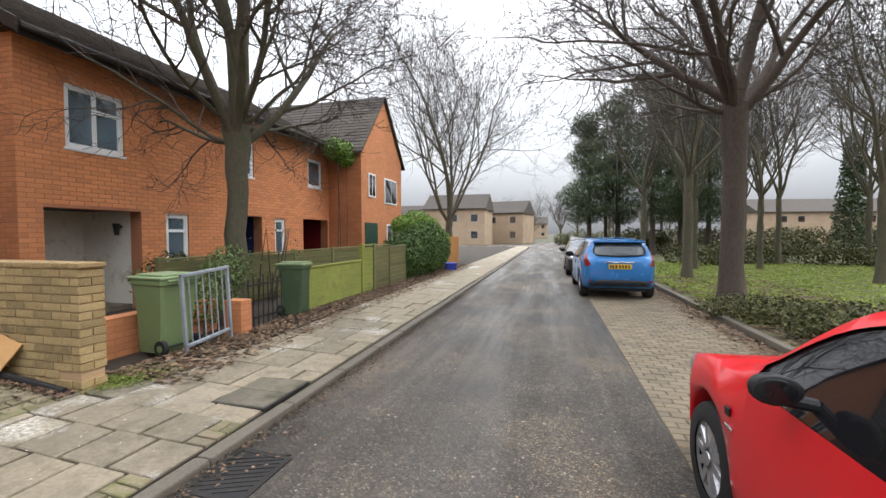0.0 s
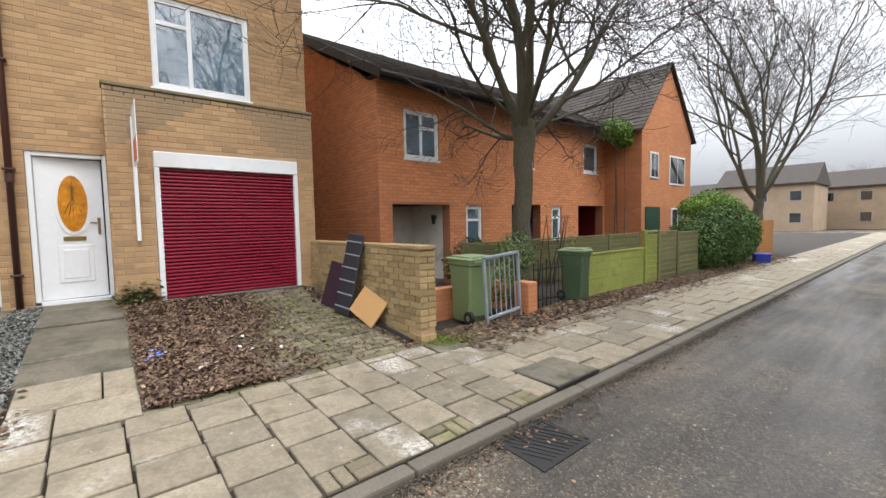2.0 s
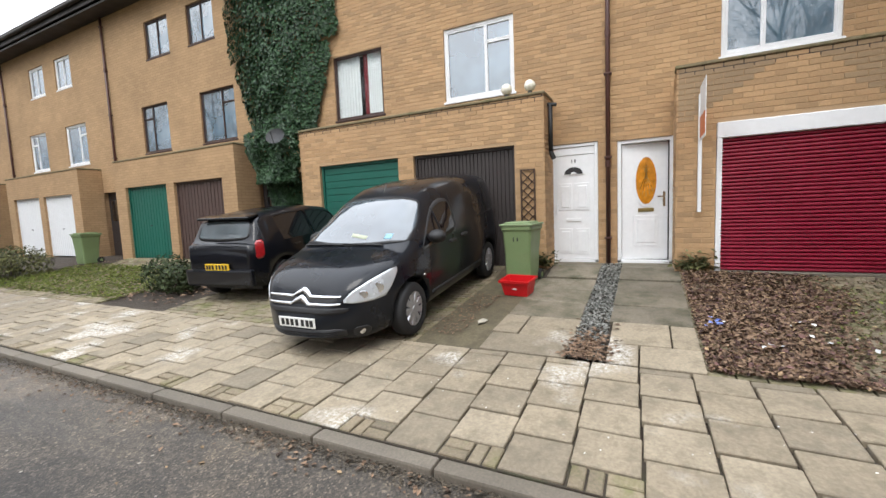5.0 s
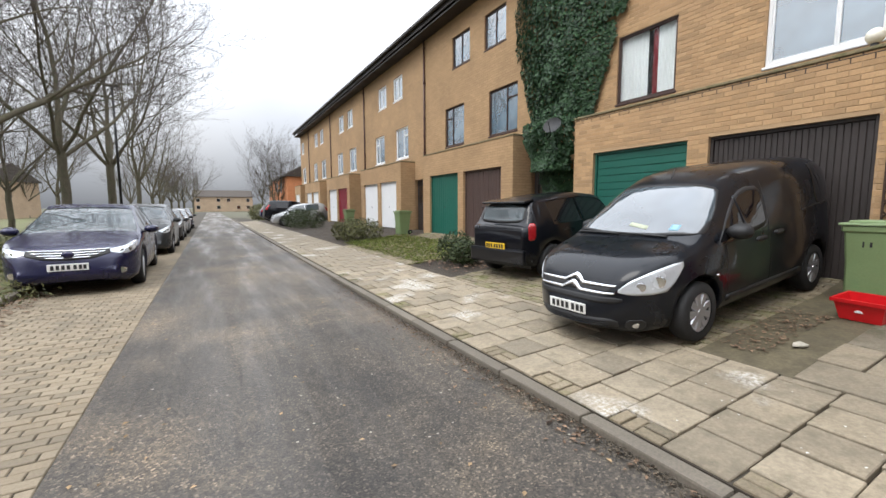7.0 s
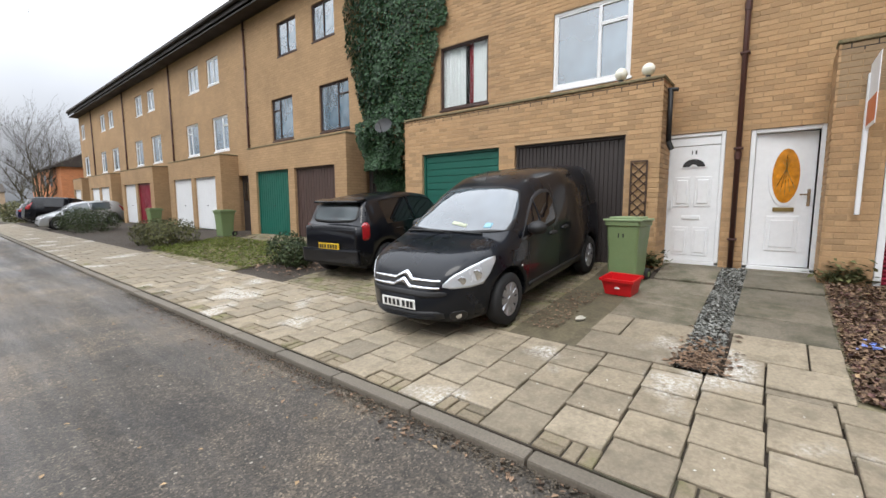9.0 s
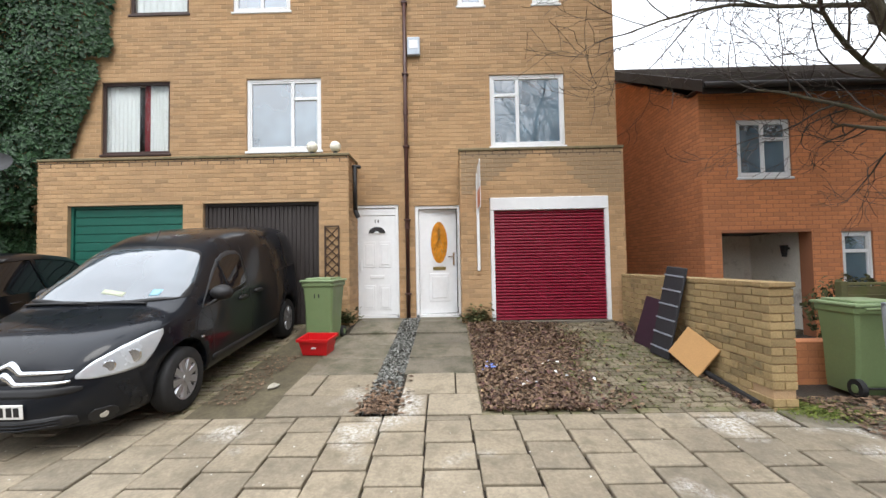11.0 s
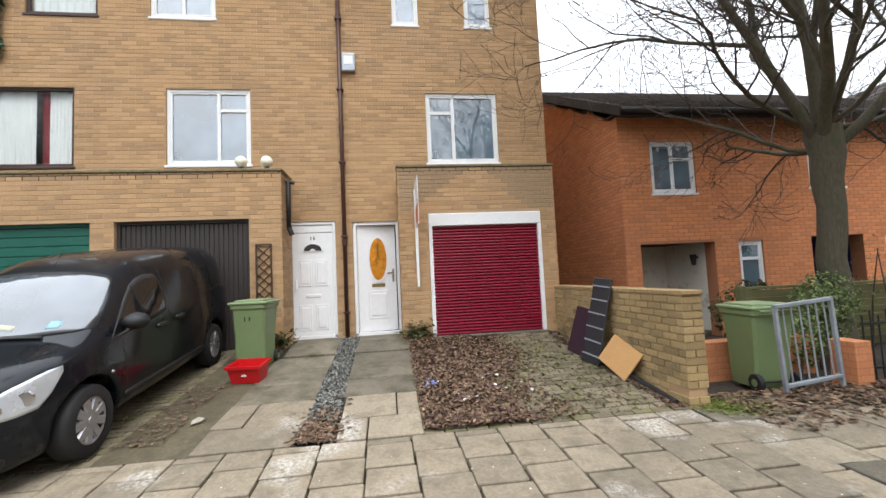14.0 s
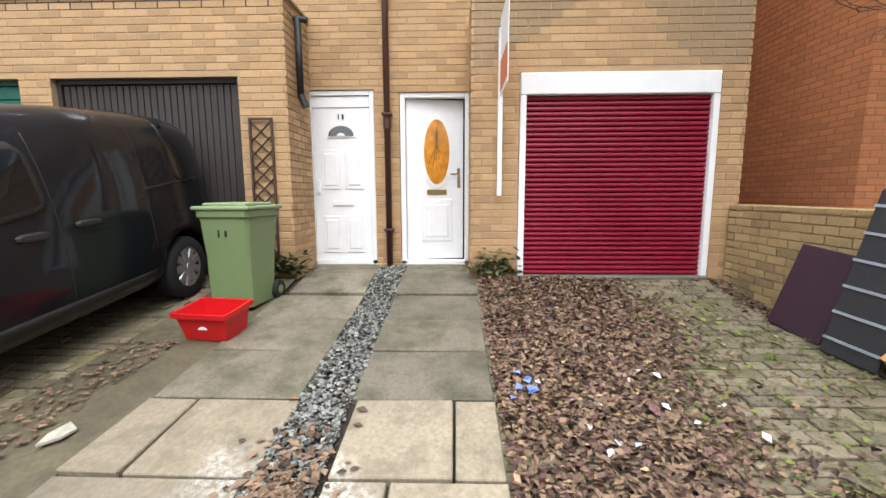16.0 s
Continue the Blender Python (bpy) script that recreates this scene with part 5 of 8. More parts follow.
        isglass = key[0] not in ("headlamp", "tail_lamp")
        inset = bmesh.ops.inset_region(bm, faces=bm.faces[:], thickness=0.028 if isglass else 0.006, depth=-0.012 if isglass else 0.004, use_even_offset=True)
        me = mesh_of(bm, key[0], True)
        me.materials.append({"headlamp": M_lampglass, "tail_lamp": M_taillamp}.get(key[0]) or (glass_side if (key[0] == "side_window" and glass_side) else M_carglass))
        me.materials.append(M_trim)
        ringf = len(inset["faces"])
        nf = len(me.polygons)
        for p in me.polygons:
            if p.index >= nf - ringf:
                p.material_index = 1
        o = new(key[0], me)
        o.parent = car
        tagged(o, {"headlamp": "clear headlamp lens", "tail_lamp": "red tail lamp lens"}.get(key[0], ""))
    part("underbody", one(-L / 2 + 0.25, L / 2 - 0.25, -hw * 0.72, hw * 0.72, 0.2, 0.62), M_trim, car, "black underside and wheel wells")
    for a in ax:
        for s in (-1, 1):
            wheel(car, a, s * (hw - 0.125), r, s, spokes, cover)
    return car


def plate(car, x, z, yellow, way, w=0.5, tilt=0):
    p = part("number_plate", one(-0.006, 0.006, -w / 2, w / 2, -0.055, 0.055, 0.003, pose(x, 0, z, 0, tilt, 0)), M_plate_y if yellow else M_plate_w, car)
    for i, y in enumerate((-0.19, -0.125, -0.06, 0.005, 0.085, 0.15, 0.205)):
        part("plate_bar", one(0.007 * way - 0.003, 0.007 * way + 0.003, y * w / 0.5 - 0.02, y * w / 0.5 + 0.02, -0.035, 0.035, 0, pose(x, 0, z, 0, tilt, 0)), M_trim, p)


def blob(m, sx, sy, sz, seg=20):
    bm = bmesh.new()
    bmesh.ops.create_uvsphere(bm, u_segments=seg, v_segments=seg // 2, radius=1.0)
    bmesh.ops.transform(bm, matrix=m @ Matrix.Diagonal((sx, sy, sz, 1)), verts=bm.verts[:])
    return bm


def mirror_shell(m, k):
    """A rounded housing, flat behind where its glass sits."""
    bm = blob(Matrix(), 0.10 * k, 0.115 * k, 0.078 * k)
    for v in bm.verts:
        if v.co.x < 0:
            v.co.x = max(v.co.x, -0.04 * k)
            g = 1 + 0.35 * min(1.0, -v.co.x / (0.04 * k)) * (0 if abs(v.co.y) + abs(v.co.z) < 0.03 else 0.4)
            v.co.y *= g
            v.co.z *= g
    bmesh.ops.transform(bm, matrix=m, verts=bm.verts[:])
    return bm


def mirrors(car, x, y, z, mat=None, k=1.0):
    for s in (-1, 1):
        p = part("door_mirror", mirror_shell(pose(x, s * (y + 0.10 * k), z, 0, 0, -s * 8), k), mat or M_trim, car, smooth=True)
        part("mirror_arm", tube(bmesh.new(), (x, s * (y - 0.06), z - 0.05), (x, s * (y + 0.08), z - 0.03), 0.025), M_trim, p)
        # near-black glass: the mirror's dark reflection is put into its colour
        part("dark_mirror_glass", blob(pose(x, s * (y + 0.10 * k), z, 0, 0, -s * 8) @ Matrix.Translation((-0.041 * k, 0, 0)), 0.004, 0.095 * k, 0.06 * k), M_privacy, p)


def handles(car, spots, y, mat):
    for x, z in spots:
        for s in (-1, 1):
            part("door_handle", one(-0.085, 0.085, -0.016, 0.016, -0.014, 0.014, 0.01, pose(x, s * y, z)), mat, car)


def seam(car, pts, y, name="door_seam"):
    for s in (-1, 1):
        bm = bmesh.new()
        for (a, b), (c, d) in zip(pts, pts[1:]):
            tube(bm, (a, s * y, b), (c, s * y, d), 0.0035, n=4)
        part(name, bm, M_trim, car)


# the dark grey panel van on the shared drive
VS = 0.93
M_van = paint("dark_grey_paint", (0.007, 0.0085, 0.012), 0.0, 0.3, 0.42)
M_van.node_tree.nodes["Principled BSDF"].inputs["Specular IOR Level"].default_value = 0.12
VAN_TOP = [(-2.20, 0.88), (-2.19, 1.22), (-2.15, 1.46), (-2.07, 1.66), (-1.93, 1.78), (-1.5, 1.835), (-0.7, 1.82), (0.0, 1.755), (0.32, 1.665), (0.47, 1.60), (0.9, 1.33),
           (1.26, 1.085), (1.36, 1.04), (1.7, 0.965), (1.92, 0.885), (2.04, 0.80), (2.12, 0.71), (2.19, 0.60), (2.26, 0.42)]
VAN_BELT = [(-2.20, 0.80), (-1.9, 1.0), (-1.0, 1.03), (0.8, 0.99), (1.3, 0.93), (1.8, 0.82), (2.05, 0.70), (2.19, 0.54), (2.26, 0.39)]
VAN_LOW = [(-2.20, 0.42), (-1.95, 0.31), (-1.0, 0.25), (1.0, 0.22), (1.9, 0.19), (2.26, 0.27)]
CAB = [(0.0, 0.965), (0.12, 0.95), (0.28, 0.912), (0.46, 0.862), (0.64, 0.805), (0.78, 0.745), (0.88, 0.675), (0.945, 0.57), (0.98, 0.42), (0.995, 0.22), (1.0, 0.0)]
BOXY = [(0.0, 0.972), (0.12, 0.968), (0.28, 0.955), (0.46, 0.935), (0.64, 0.905), (0.78, 0.868), (0.88, 0.81), (0.945, 0.72), (0.98, 0.56), (0.995, 0.30), (1.0, 0.0)]
HOOD = [(0.0, 0.965), (0.2, 0.955), (0.4, 0.935), (0.55, 0.905), (0.68, 0.86), (0.79, 0.79), (0.87, 0.70), (0.93, 0.58), (0.97, 0.42), (0.99, 0.22), (1.0, 0.0)]


def van_width(x):
    w = 0.905
    if x > 0.9:
        w *= max(0.03, 1 - ((x - 0.9) / 1.37) ** 2.8) ** 0.42
    if x < -1.3:
        w *= max(0.1, 1 - ((-1.3 - x) / 0.93) ** 5.0) ** 0.25
    return w


def van_shell(axles, r, arch):
    """The painted shell of the van, lofted over many cross-sections, with its four wheel arches cut in."""
    R = r * arch
    xs = {round(-2.20 + 4.46 * i / 98, 4) for i in range(99)} | {2.225, 2.245, 2.255, -2.19, -2.17}
    for a in axles:
        xs |= {round(a + R * math.sin(k / 10 * math.pi / 2), 4) for k in range(-10, 11)}
    xs = sorted(xs)
    xs = [v for i, v in enumerate(xs) if i == 0 or v - xs[i - 1] > 0.003]
    bm = bmesh.new()
    rings = []
    for x in xs:
        zt, zb, zl, w = curve_at(VAN_TOP, x), curve_at(VAN_BELT, x), curve_at(VAN_LOW, x), van_width(x)
        zb = min(zb, zt - 0.03)
        g = min(1.0, max(0.0, (zt - zb - 0.10) / 0.55))
        h = zb - zl
        half = [(0.0, zl), (w * 0.84, zl), (w * 0.93, zl + 0.035), (w * 0.972, zl + 0.12 * min(1, h / 0.5)), (w * 0.992, zl + 0.3 * h), (w, zl + 0.5 * h), (w * 0.998, zl + 0.68 * h), (w * 0.985, zl + 0.85 * h)]
        for a in axles:
            if abs(x - a) < R:
                za = r + math.sqrt(R * R - (x - a) ** 2)
                half = [half[0]] + [(y, max(z, za + 0.006 * k)) for k, (y, z) in enumerate(half[1:])]
        k_box = min(1.0, max(0.0, (0.35 - x) / 0.9))
        for (u, p), (_, q), (_, o) in zip(CAB, HOOD, BOXY):
            p += (o - p) * k_box
            half.append((w * (q + (p - q) * g), max(zb + (zt - zb) * u, half[-1][1] + 0.002)))
        rings.append([(x, y, z) for y, z in half] + [(x, -y, z) for y, z in half[-2:0:-1]])
    rows = [[bm.verts.new(c) for c in ring] for ring in rings]
    n = len(rows[0])
    for a, b in zip(rows, rows[1:]):
        for k in range(n):
            bm.faces.new((a[k], a[(k + 1) % n], b[(k + 1) % n], b[k]))
    bm.faces.new(rows[0])
    bm.faces.new(rows[-1])
    bmesh.ops.recalc_face_normals(bm, faces=bm.faces[:])
    return bm


vx, v_front, v_rear = -5.227, 1.285, -1.455
zf_, zr_ = zg(vx + v_front * VS), zg(vx + v_rear * VS)
v_slope = math.atan2(zr_ - zf_, (v_front - v_rear) * VS)
vm = pose(vx, -3.53, zf_ + (zr_ - zf_) * v_front / (v_front - v_rear), 0, math.degrees(v_slope), 0.9) @ Matrix.Scale(VS, 4)
van = thing("panel_van", "dark grey small panel van with silver wheel covers", "van", vm, group="parked vehicles")
shell = van_shell((v_front, v_rear), 0.315, 1.2)
SKINS[van.name] = BVHTree.FromBMesh(shell)
part("body", shell, M_van, van, smooth=True)
part("underbody", one(-1.8, 1.75, -0.62, 0.62, 0.2, 0.72), M_trim, van, "black underside and wheel wells")
for a in (v_front, v_rear):
    for s in (-1, 1):
        wheel(van, a, s * 0.785, 0.315, s, 9, True)
front = pose(2.2, 0, 0)
patch(van, "windscreen", M_screen, pose(1.0, 0, 1.2, 0, -35, 0), [(-0.79, -0.13, -0.06), (-0.72, -0.185, 0.28), (-0.62, -0.215, 0.585), (-0.35, -0.265, 0.63), (0.0, -0.285, 0.645), (0.35, -0.265, 0.63), (0.62, -0.215, 0.585), (0.72, -0.185, 0.28), (0.79, -0.13, -0.06)], rim=M_trim, n=40, rows=18, lift=0.008)
lamps(van, 1.75, 0.60, 45, [(-0.31, 0.625, 0.65), (-0.2, 0.60, 0.735), (0.0, 0.595, 0.815), (0.15, 0.61, 0.855), (0.24, 0.70, 0.875), (0.33, 0.835, 0.88)], M_lampglass, "headlamp", "large clear swept-back headlamp", [(-0.10, 0.675, 0.05), (0.07, 0.715, 0.065)])
patch(van, "grille", M_trim, front, [(-0.46, 0.625, 0.67), (-0.1, 0.61, 0.675), (0.1, 0.61, 0.675), (0.46, 0.625, 0.67)], "black grille between chrome strips", n=20, rows=3)
for z, w in ((0.672, 0.5), (0.60, 0.5)):
    patch(van, "chrome_strip", M_chrome, front, [(-w, z + 0.008, z + 0.022), (-0.12, z, z + 0.024), (-0.06, z + 0.03, z + 0.066), (0.0, z + 0.055, z + 0.095), (0.06, z + 0.03, z + 0.066), (0.12, z, z + 0.024), (w, z + 0.008, z + 0.022)], "chrome grille strip with a peaked middle", lift=0.018, n=50, rows=2)
patch(van, "upper_intake", M_trim, front, [(-0.56, 0.535, 0.56), (-0.5, 0.515, 0.575), (0.5, 0.515, 0.575), (0.56, 0.535, 0.56)], "black slot under the grille", n=20, rows=3)
patch(van, "lower_intake", M_trim, front, [(-0.52, 0.27, 0.33), (-0.46, 0.255, 0.355), (0.46, 0.255, 0.355), (0.52, 0.27, 0.33)], "black slatted lower intake", n=20, rows=3)
for k in range(3):
    patch(van, "intake_slat", M_van, front, [(-0.44, 0.275 + 0.025 * k, 0.283 + 0.025 * k), (0.44, 0.275 + 0.025 * k, 0.283 + 0.025 * k)], lift=0.014, n=10, rows=1)
plate(van, 2.268, 0.43, False, 1)
lamps(van, 1.98, 0.62, 42, [(-0.10, 0.27, 0.31), (-0.06, 0.235, 0.345), (0.06, 0.235, 0.345), (0.10, 0.27, 0.31)], M_trim, "fog_lamp", "black round fog lamp recess", [(0.0, 0.29, 0.035)])
for s in (-1, 1):
    side = pose(0, s * 0.9, 0, 0, 0, s * 90)
    patch(van, "side_window", M_privacy, side, [(-0.10, 1.12, 1.44), (-0.04, 1.06, 1.52), (0.12, 1.03, 1.525), (0.25, 1.02, 1.49), (0.40, 1.0, 1.41), (0.58, 0.98, 1.28), (0.75, 0.965, 1.14), (0.88, 0.955, 1.04), (0.95, 0.955, 0.975)], "tinted door window", y_sign=-s, n=30, rows=10, rim=M_trim)
    patch(van, "window_divider", M_van, side, [(0.36, 1.0, 1.44), (0.39, 1.0, 1.42)], y_sign=-s, n=2, rows=10, lift=0.012)
    patch(van, "rear_corner_panel", M_privacy, side, [(-2.1, 1.22, 1.40), (-2.0, 1.19, 1.60), (-1.85, 1.18, 1.70), (-1.5, 1.16, 1.75), (-1.40, 1.30, 1.755)], "gloss black rear corner panel", y_sign=-s, n=16, rows=8)
    patch(van, "door_rail", M_trim, side, [(-1.80, 1.195, 1.215), (-1.02, 1.135, 1.155)], "black sliding-door rail", y_sign=-s, n=16, rows=2)
    patch(van, "rub_strip", M_trim, side, [(-0.98, 0.36, 0.42), (0.82, 0.34, 0.41)], "black plastic sill strip", y_sign=-s, n=16, rows=2, lift=0.012)
    patch(van, "wing_badge", M_chrome, side, [(0.995, 0.655, 0.675), (1.03, 0.655, 0.675)], "small chrome side repeater", y_sign=-s, n=3, rows=2, lift=0.012)
    for x, z in ((0.07, 0.925), (-0.36, 0.95)):
        patch(van, "door_handle", M_trim, side, [(x - 0.10, z - 0.012, z + 0.012), (x - 0.06, z - 0.025, z + 0.025), (x + 0.06, z - 0.025, z + 0.025), (x + 0.10, z - 0.012, z + 0.012)], y_sign=-s, n=10, rows=3, lift=0.028)
    for x0, x1, za, zb_ in ((-0.145, -0.14, 0.32, 1.58), (-1.02, -1.015, 0.62, 1.68), (0.80, 0.805, 0.42, 0.97)):
        patch(van, "door_seam", M_trim, side, [(x0, za, zb_), (x1 + 0.003, za, zb_)], y_sign=-s, n=1, rows=24, lift=0.0025)
mirrors(van, 0.72, 0.86, 1.085, M_trim, 1.05)
for a, b, z0_, z1_ in ((-0.06, -0.70, 1.075, 1.06), (0.52, -0.10, 1.07, 1.075)):
    patch(van, "wiper", M_trim, pose(1.0, 0, 1.2, 0, -35, 0), [(min(a, b), -0.26, -0.24), (max(a, b), -0.275, -0.255)], n=16, rows=1, lift=0.028)
patch(van, "paper_slip", M_dash, pose(1.0, 0, 1.2, 0, -35, 0), [(-0.03, -0.12, -0.06), (0.22, -0.17, -0.11)], "pale slip of paper behind the screen", n=6, rows=2, lift=0.0095)
patch(van, "sticker", M_sticker, pose(1.0, 0, 1.2, 0, -35, 0), [(0.47, -0.16, -0.07), (0.57, -0.155, -0.065)], "pale blue permit sticker", n=3, rows=3, lift=0.0095)
part("aerial", tube(bmesh.new(), (0.36, 0, 1.64), (0.25, 0, 1.80), 0.005, n=6), M_trim, van)

# common shapes for the cars
def hatch(name, label, m, color, L, Wd, H, glass_side=None, small=False, spokes=5, cover=False, mir=(1.18, 1.0), cowl=0.0, mirz=0.66, tail_cols=None, rear_glass=None):
    f = L / 2
    top = [(-f, 0.62), (-f + 0.03, 0.98), (-f + 0.10, H * 0.68), (-f + 0.34, H - 0.10), (-f + 0.62, H - 0.03), (-0.25, H), (0.32 - cowl * 0.5, H - 0.06), (0.5 - cowl * 0.5, H - 0.12), (f - 0.93 - cowl, H * 0.685), (f - 0.8 - cowl, H * 0.66), (f - 0.3, H * 0.545), (f - 0.1, H * 0.47), (f - 0.03, 0.55), (f, 0.42)]
    belt = [(-f, H * 0.655), (f - 1.0, H * 0.625), (f - 0.2, H * 0.52), (f, 0.4)]
    low = [(-f, 0.40), (-f + 0.2, 0.27), (0, 0.20), (f - 0.3, 0.2), (f, 0.27)]
    wb = L * 0.625
    fa = L * 0.195
    ax = f - fa - wb
    car = vehicle(name, label, "car", m, color, L, Wd, top, belt, low, wb, fa, 0.31, [(-0.22, (0.9 if not small else 0.75) - cowl * 0.8), (ax + 0.05, -0.28)], (0.48 - cowl * 0.5, f - 0.92 - cowl), (99, 100), glass_side, roof_in=0.70, spokes=spokes, cover=cover, tail_in=0.2)
    lamps(car, f - 0.24, Wd * 0.37, 40, [(-0.17, H * 0.46, H * 0.475), (-0.08, H * 0.43, H * 0.50), (0.08, H * 0.43, H * 0.535), (0.2, H * 0.46, H * 0.56), (0.27, H * 0.53, H * 0.57)], M_lampglass, "headlamp", "clear swept-back headlamp", [(-0.03, H * 0.465, 0.035), (0.09, H * 0.485, 0.04)])
    lamps(car, -f + 0.2, Wd * 0.40, 140, tail_cols or [(-0.11, H * 0.66, H * 0.78), (-0.06, H * 0.545, H * 0.77), (0.02, H * 0.53, H * 0.68), (0.16, H * 0.565, H * 0.59)], M_taillamp, "tail_lamp", "red tail lamp lens")
    patch(car, "rear_window", rear_glass or glass_side or M_carglass, pose(-f, 0, 0, 0, 0, 180), [(-Wd * 0.335, H * 0.755, H * 0.82), (-Wd * 0.31, H * 0.725, H * 0.88), (-Wd * 0.27, H * 0.705, H * 0.915), (0.0, H * 0.69, H * 0.935), (Wd * 0.27, H * 0.705, H * 0.915), (Wd * 0.31, H * 0.725, H * 0.88), (Wd * 0.335, H * 0.755, H * 0.82)], rim=M_trim, n=24)
    patch(car, "lower_grille", M_trim, pose(f, 0, 0, 0, 0, 0), [(-0.48, H * 0.20, H * 0.25), (-0.42, H * 0.19, H * 0.27), (0.42, H * 0.19, H * 0.27), (0.48, H * 0.20, H * 0.25)], "black lower grille", n=12, rows=3)
    patch(car, "grille", M_trim, pose(f, 0, 0, 0, 0, 0), [(-0.4, H * 0.385, H * 0.42), (0.0, H * 0.37, H * 0.415), (0.4, H * 0.385, H * 0.42)], "slim black grille", n=12, rows=3)
    patch(car, "rear_bumper_insert", M_trim, pose(-f, 0, 0, 0, 0, 180), [(-0.70, H * 0.20, H * 0.26), (-0.5, H * 0.17, H * 0.33), (0.5, H * 0.17, H * 0.33), (0.70, H * 0.20, H * 0.26)], "black lower bumper", n=16, rows=3)
    mirrors(car, f - mir[0], Wd / 2 - 0.01, H * mirz, None, mir[1])
    seam(car, [(-0.25, 0.3), (-0.25, H * 0.6)], Wd / 2 * 0.996)
    handles(car, [(-0.1, H * 0.56), (ax + 0.35, H * 0.57)], Wd / 2 * 0.985, color)
    return car, f


# black small hatchback beyond the van, its tail to the road
M_black = paint("black_paint", (0.006, 0.0065, 0.009), 0.0, 0.3, 0.6)
M_black.node_tree.nodes["Principled BSDF"].inputs["Specular IOR Level"].default_value = 0.08
cm = pose(-6.08, -6.6, zg(-6.08) - 0.01, 0, -5.2, 187) @ Matrix.Scale(0.96, 4)
up, f = hatch("small_hatchback", "black small hatchback parked tail to the road", cm, M_black, 3.54, 1.64, 1.48, M_privacy, small=True, tail_cols=[(-0.10, 0.80, 0.98), (-0.07, 0.74, 1.03), (0.0, 0.73, 1.03), (0.03, 0.76, 0.99)], rear_glass=M_carglass)
plate(up, -f - 0.035, 0.63, True, -1)
part("tailgate_glass", one(-0.004, 0.004, -0.5, 0.5, -0.12, 0.12, 0.0, pose(-f + 0.05, 0, 0.86, 0, 4, 0)), M_privacy, up, "dark glass tailgate")
part("badge", tube(bmesh.new(), (-f + 0.06, 0, 0.86), (-f + 0.085, 0, 0.86), 0.05, n=18), M_chrome, up, "round chrome badge")
part("roof_spoiler", one(-0.12, 0.12, -0.55, 0.55, -0.02, 0.02, 0.012, pose(-f + 0.32, 0, 1.40, 0, -6, 0)), M_black, up)
part("bumper", one(-0.06, 0.03, -0.70, 0.70, -0.16, 0.12, 0.04, pose(-f + 0.01, 0, 0.47)), M_black, up)

# blue hatchback in the bay
M_blue = paint("bright_blue_paint", (0.03, 0.19, 0.50), 0.15, 0.25)
blue, f = hatch("blue_hatchback", "bright blue hatchback parked in the block-paved bay", pose(1.55, 12.25, 0.0, 0, 0, 91), M_blue, 3.95, 1.74, 1.47)
plate(blue, -f - 0.0, 0.80, True, -1)
part("chrome_bar", one(-0.02, 0.02, -0.32, 0.32, -0.012, 0.012, 0.006, pose(-f + 0.015, 0, 0.90)), M_chrome, blue)
part("wiper", tube(bmesh.new(), (-f + 0.12, -0.28, 1.06), (-f + 0.10, 0.12, 1.03), 0.012, n=6), M_trim, blue)
part("roof_spoiler", one(-0.13, 0.13, -0.58, 0.58, -0.018, 0.018, 0.012, pose(-f + 0.33, 0, 1.385, 0, -6, 0)), M_blue, blue)
for s in (-1, 1):
    part("reflector", one(-0.03, 0.03, -0.1, 0.1, -0.025, 0.025, 0.01, pose(-f + 0.03, s * 0.6, 0.46)), M_taillamp, blue)

# dark car ahead of it
M_plum = paint("dark_plum_paint", (0.02, 0.014, 0.016), 0.2, 0.3)
dk, f = hatch("dark_hatchback", "dark plum hatchback parked nose to the camera", pose(1.42, 17.6, 0, 0, 0, -90), M_plum, 3.95, 1.72, 1.46)
plate(dk, f + 0.006, 0.45, False, 1)

# red hatchback beside the camera
M_red = paint("bright_red_paint", (0.72, 0.003, 0.012), 0.0, 0.45, 0.5)
redc, f = hatch("red_hatchback", "bright red hatchback with black mirrors and alloy wheels", pose(1.71, 1.33, 0, 0, 0, 90), M_red, 4.0, 1.74, 1.44, M_privacy, spokes=10, mir=(1.66, 0.68), cowl=0.2, mirz=0.71)
plate(redc, f + 0.006, 0.42, False, 1)
part("side_repeater", one(-0.025, 0.025, -0.006, 0.006, -0.022, 0.022, 0.004, pose(f - 1.12, 0.868, 0.72)), M_trim, redc)
part("wing_badge", one(-0.04, 0.04, -0.005, 0.005, -0.008, 0.008, 0.003, pose(f - 1.14, 0.87, 0.65)), M_chrome, redc)

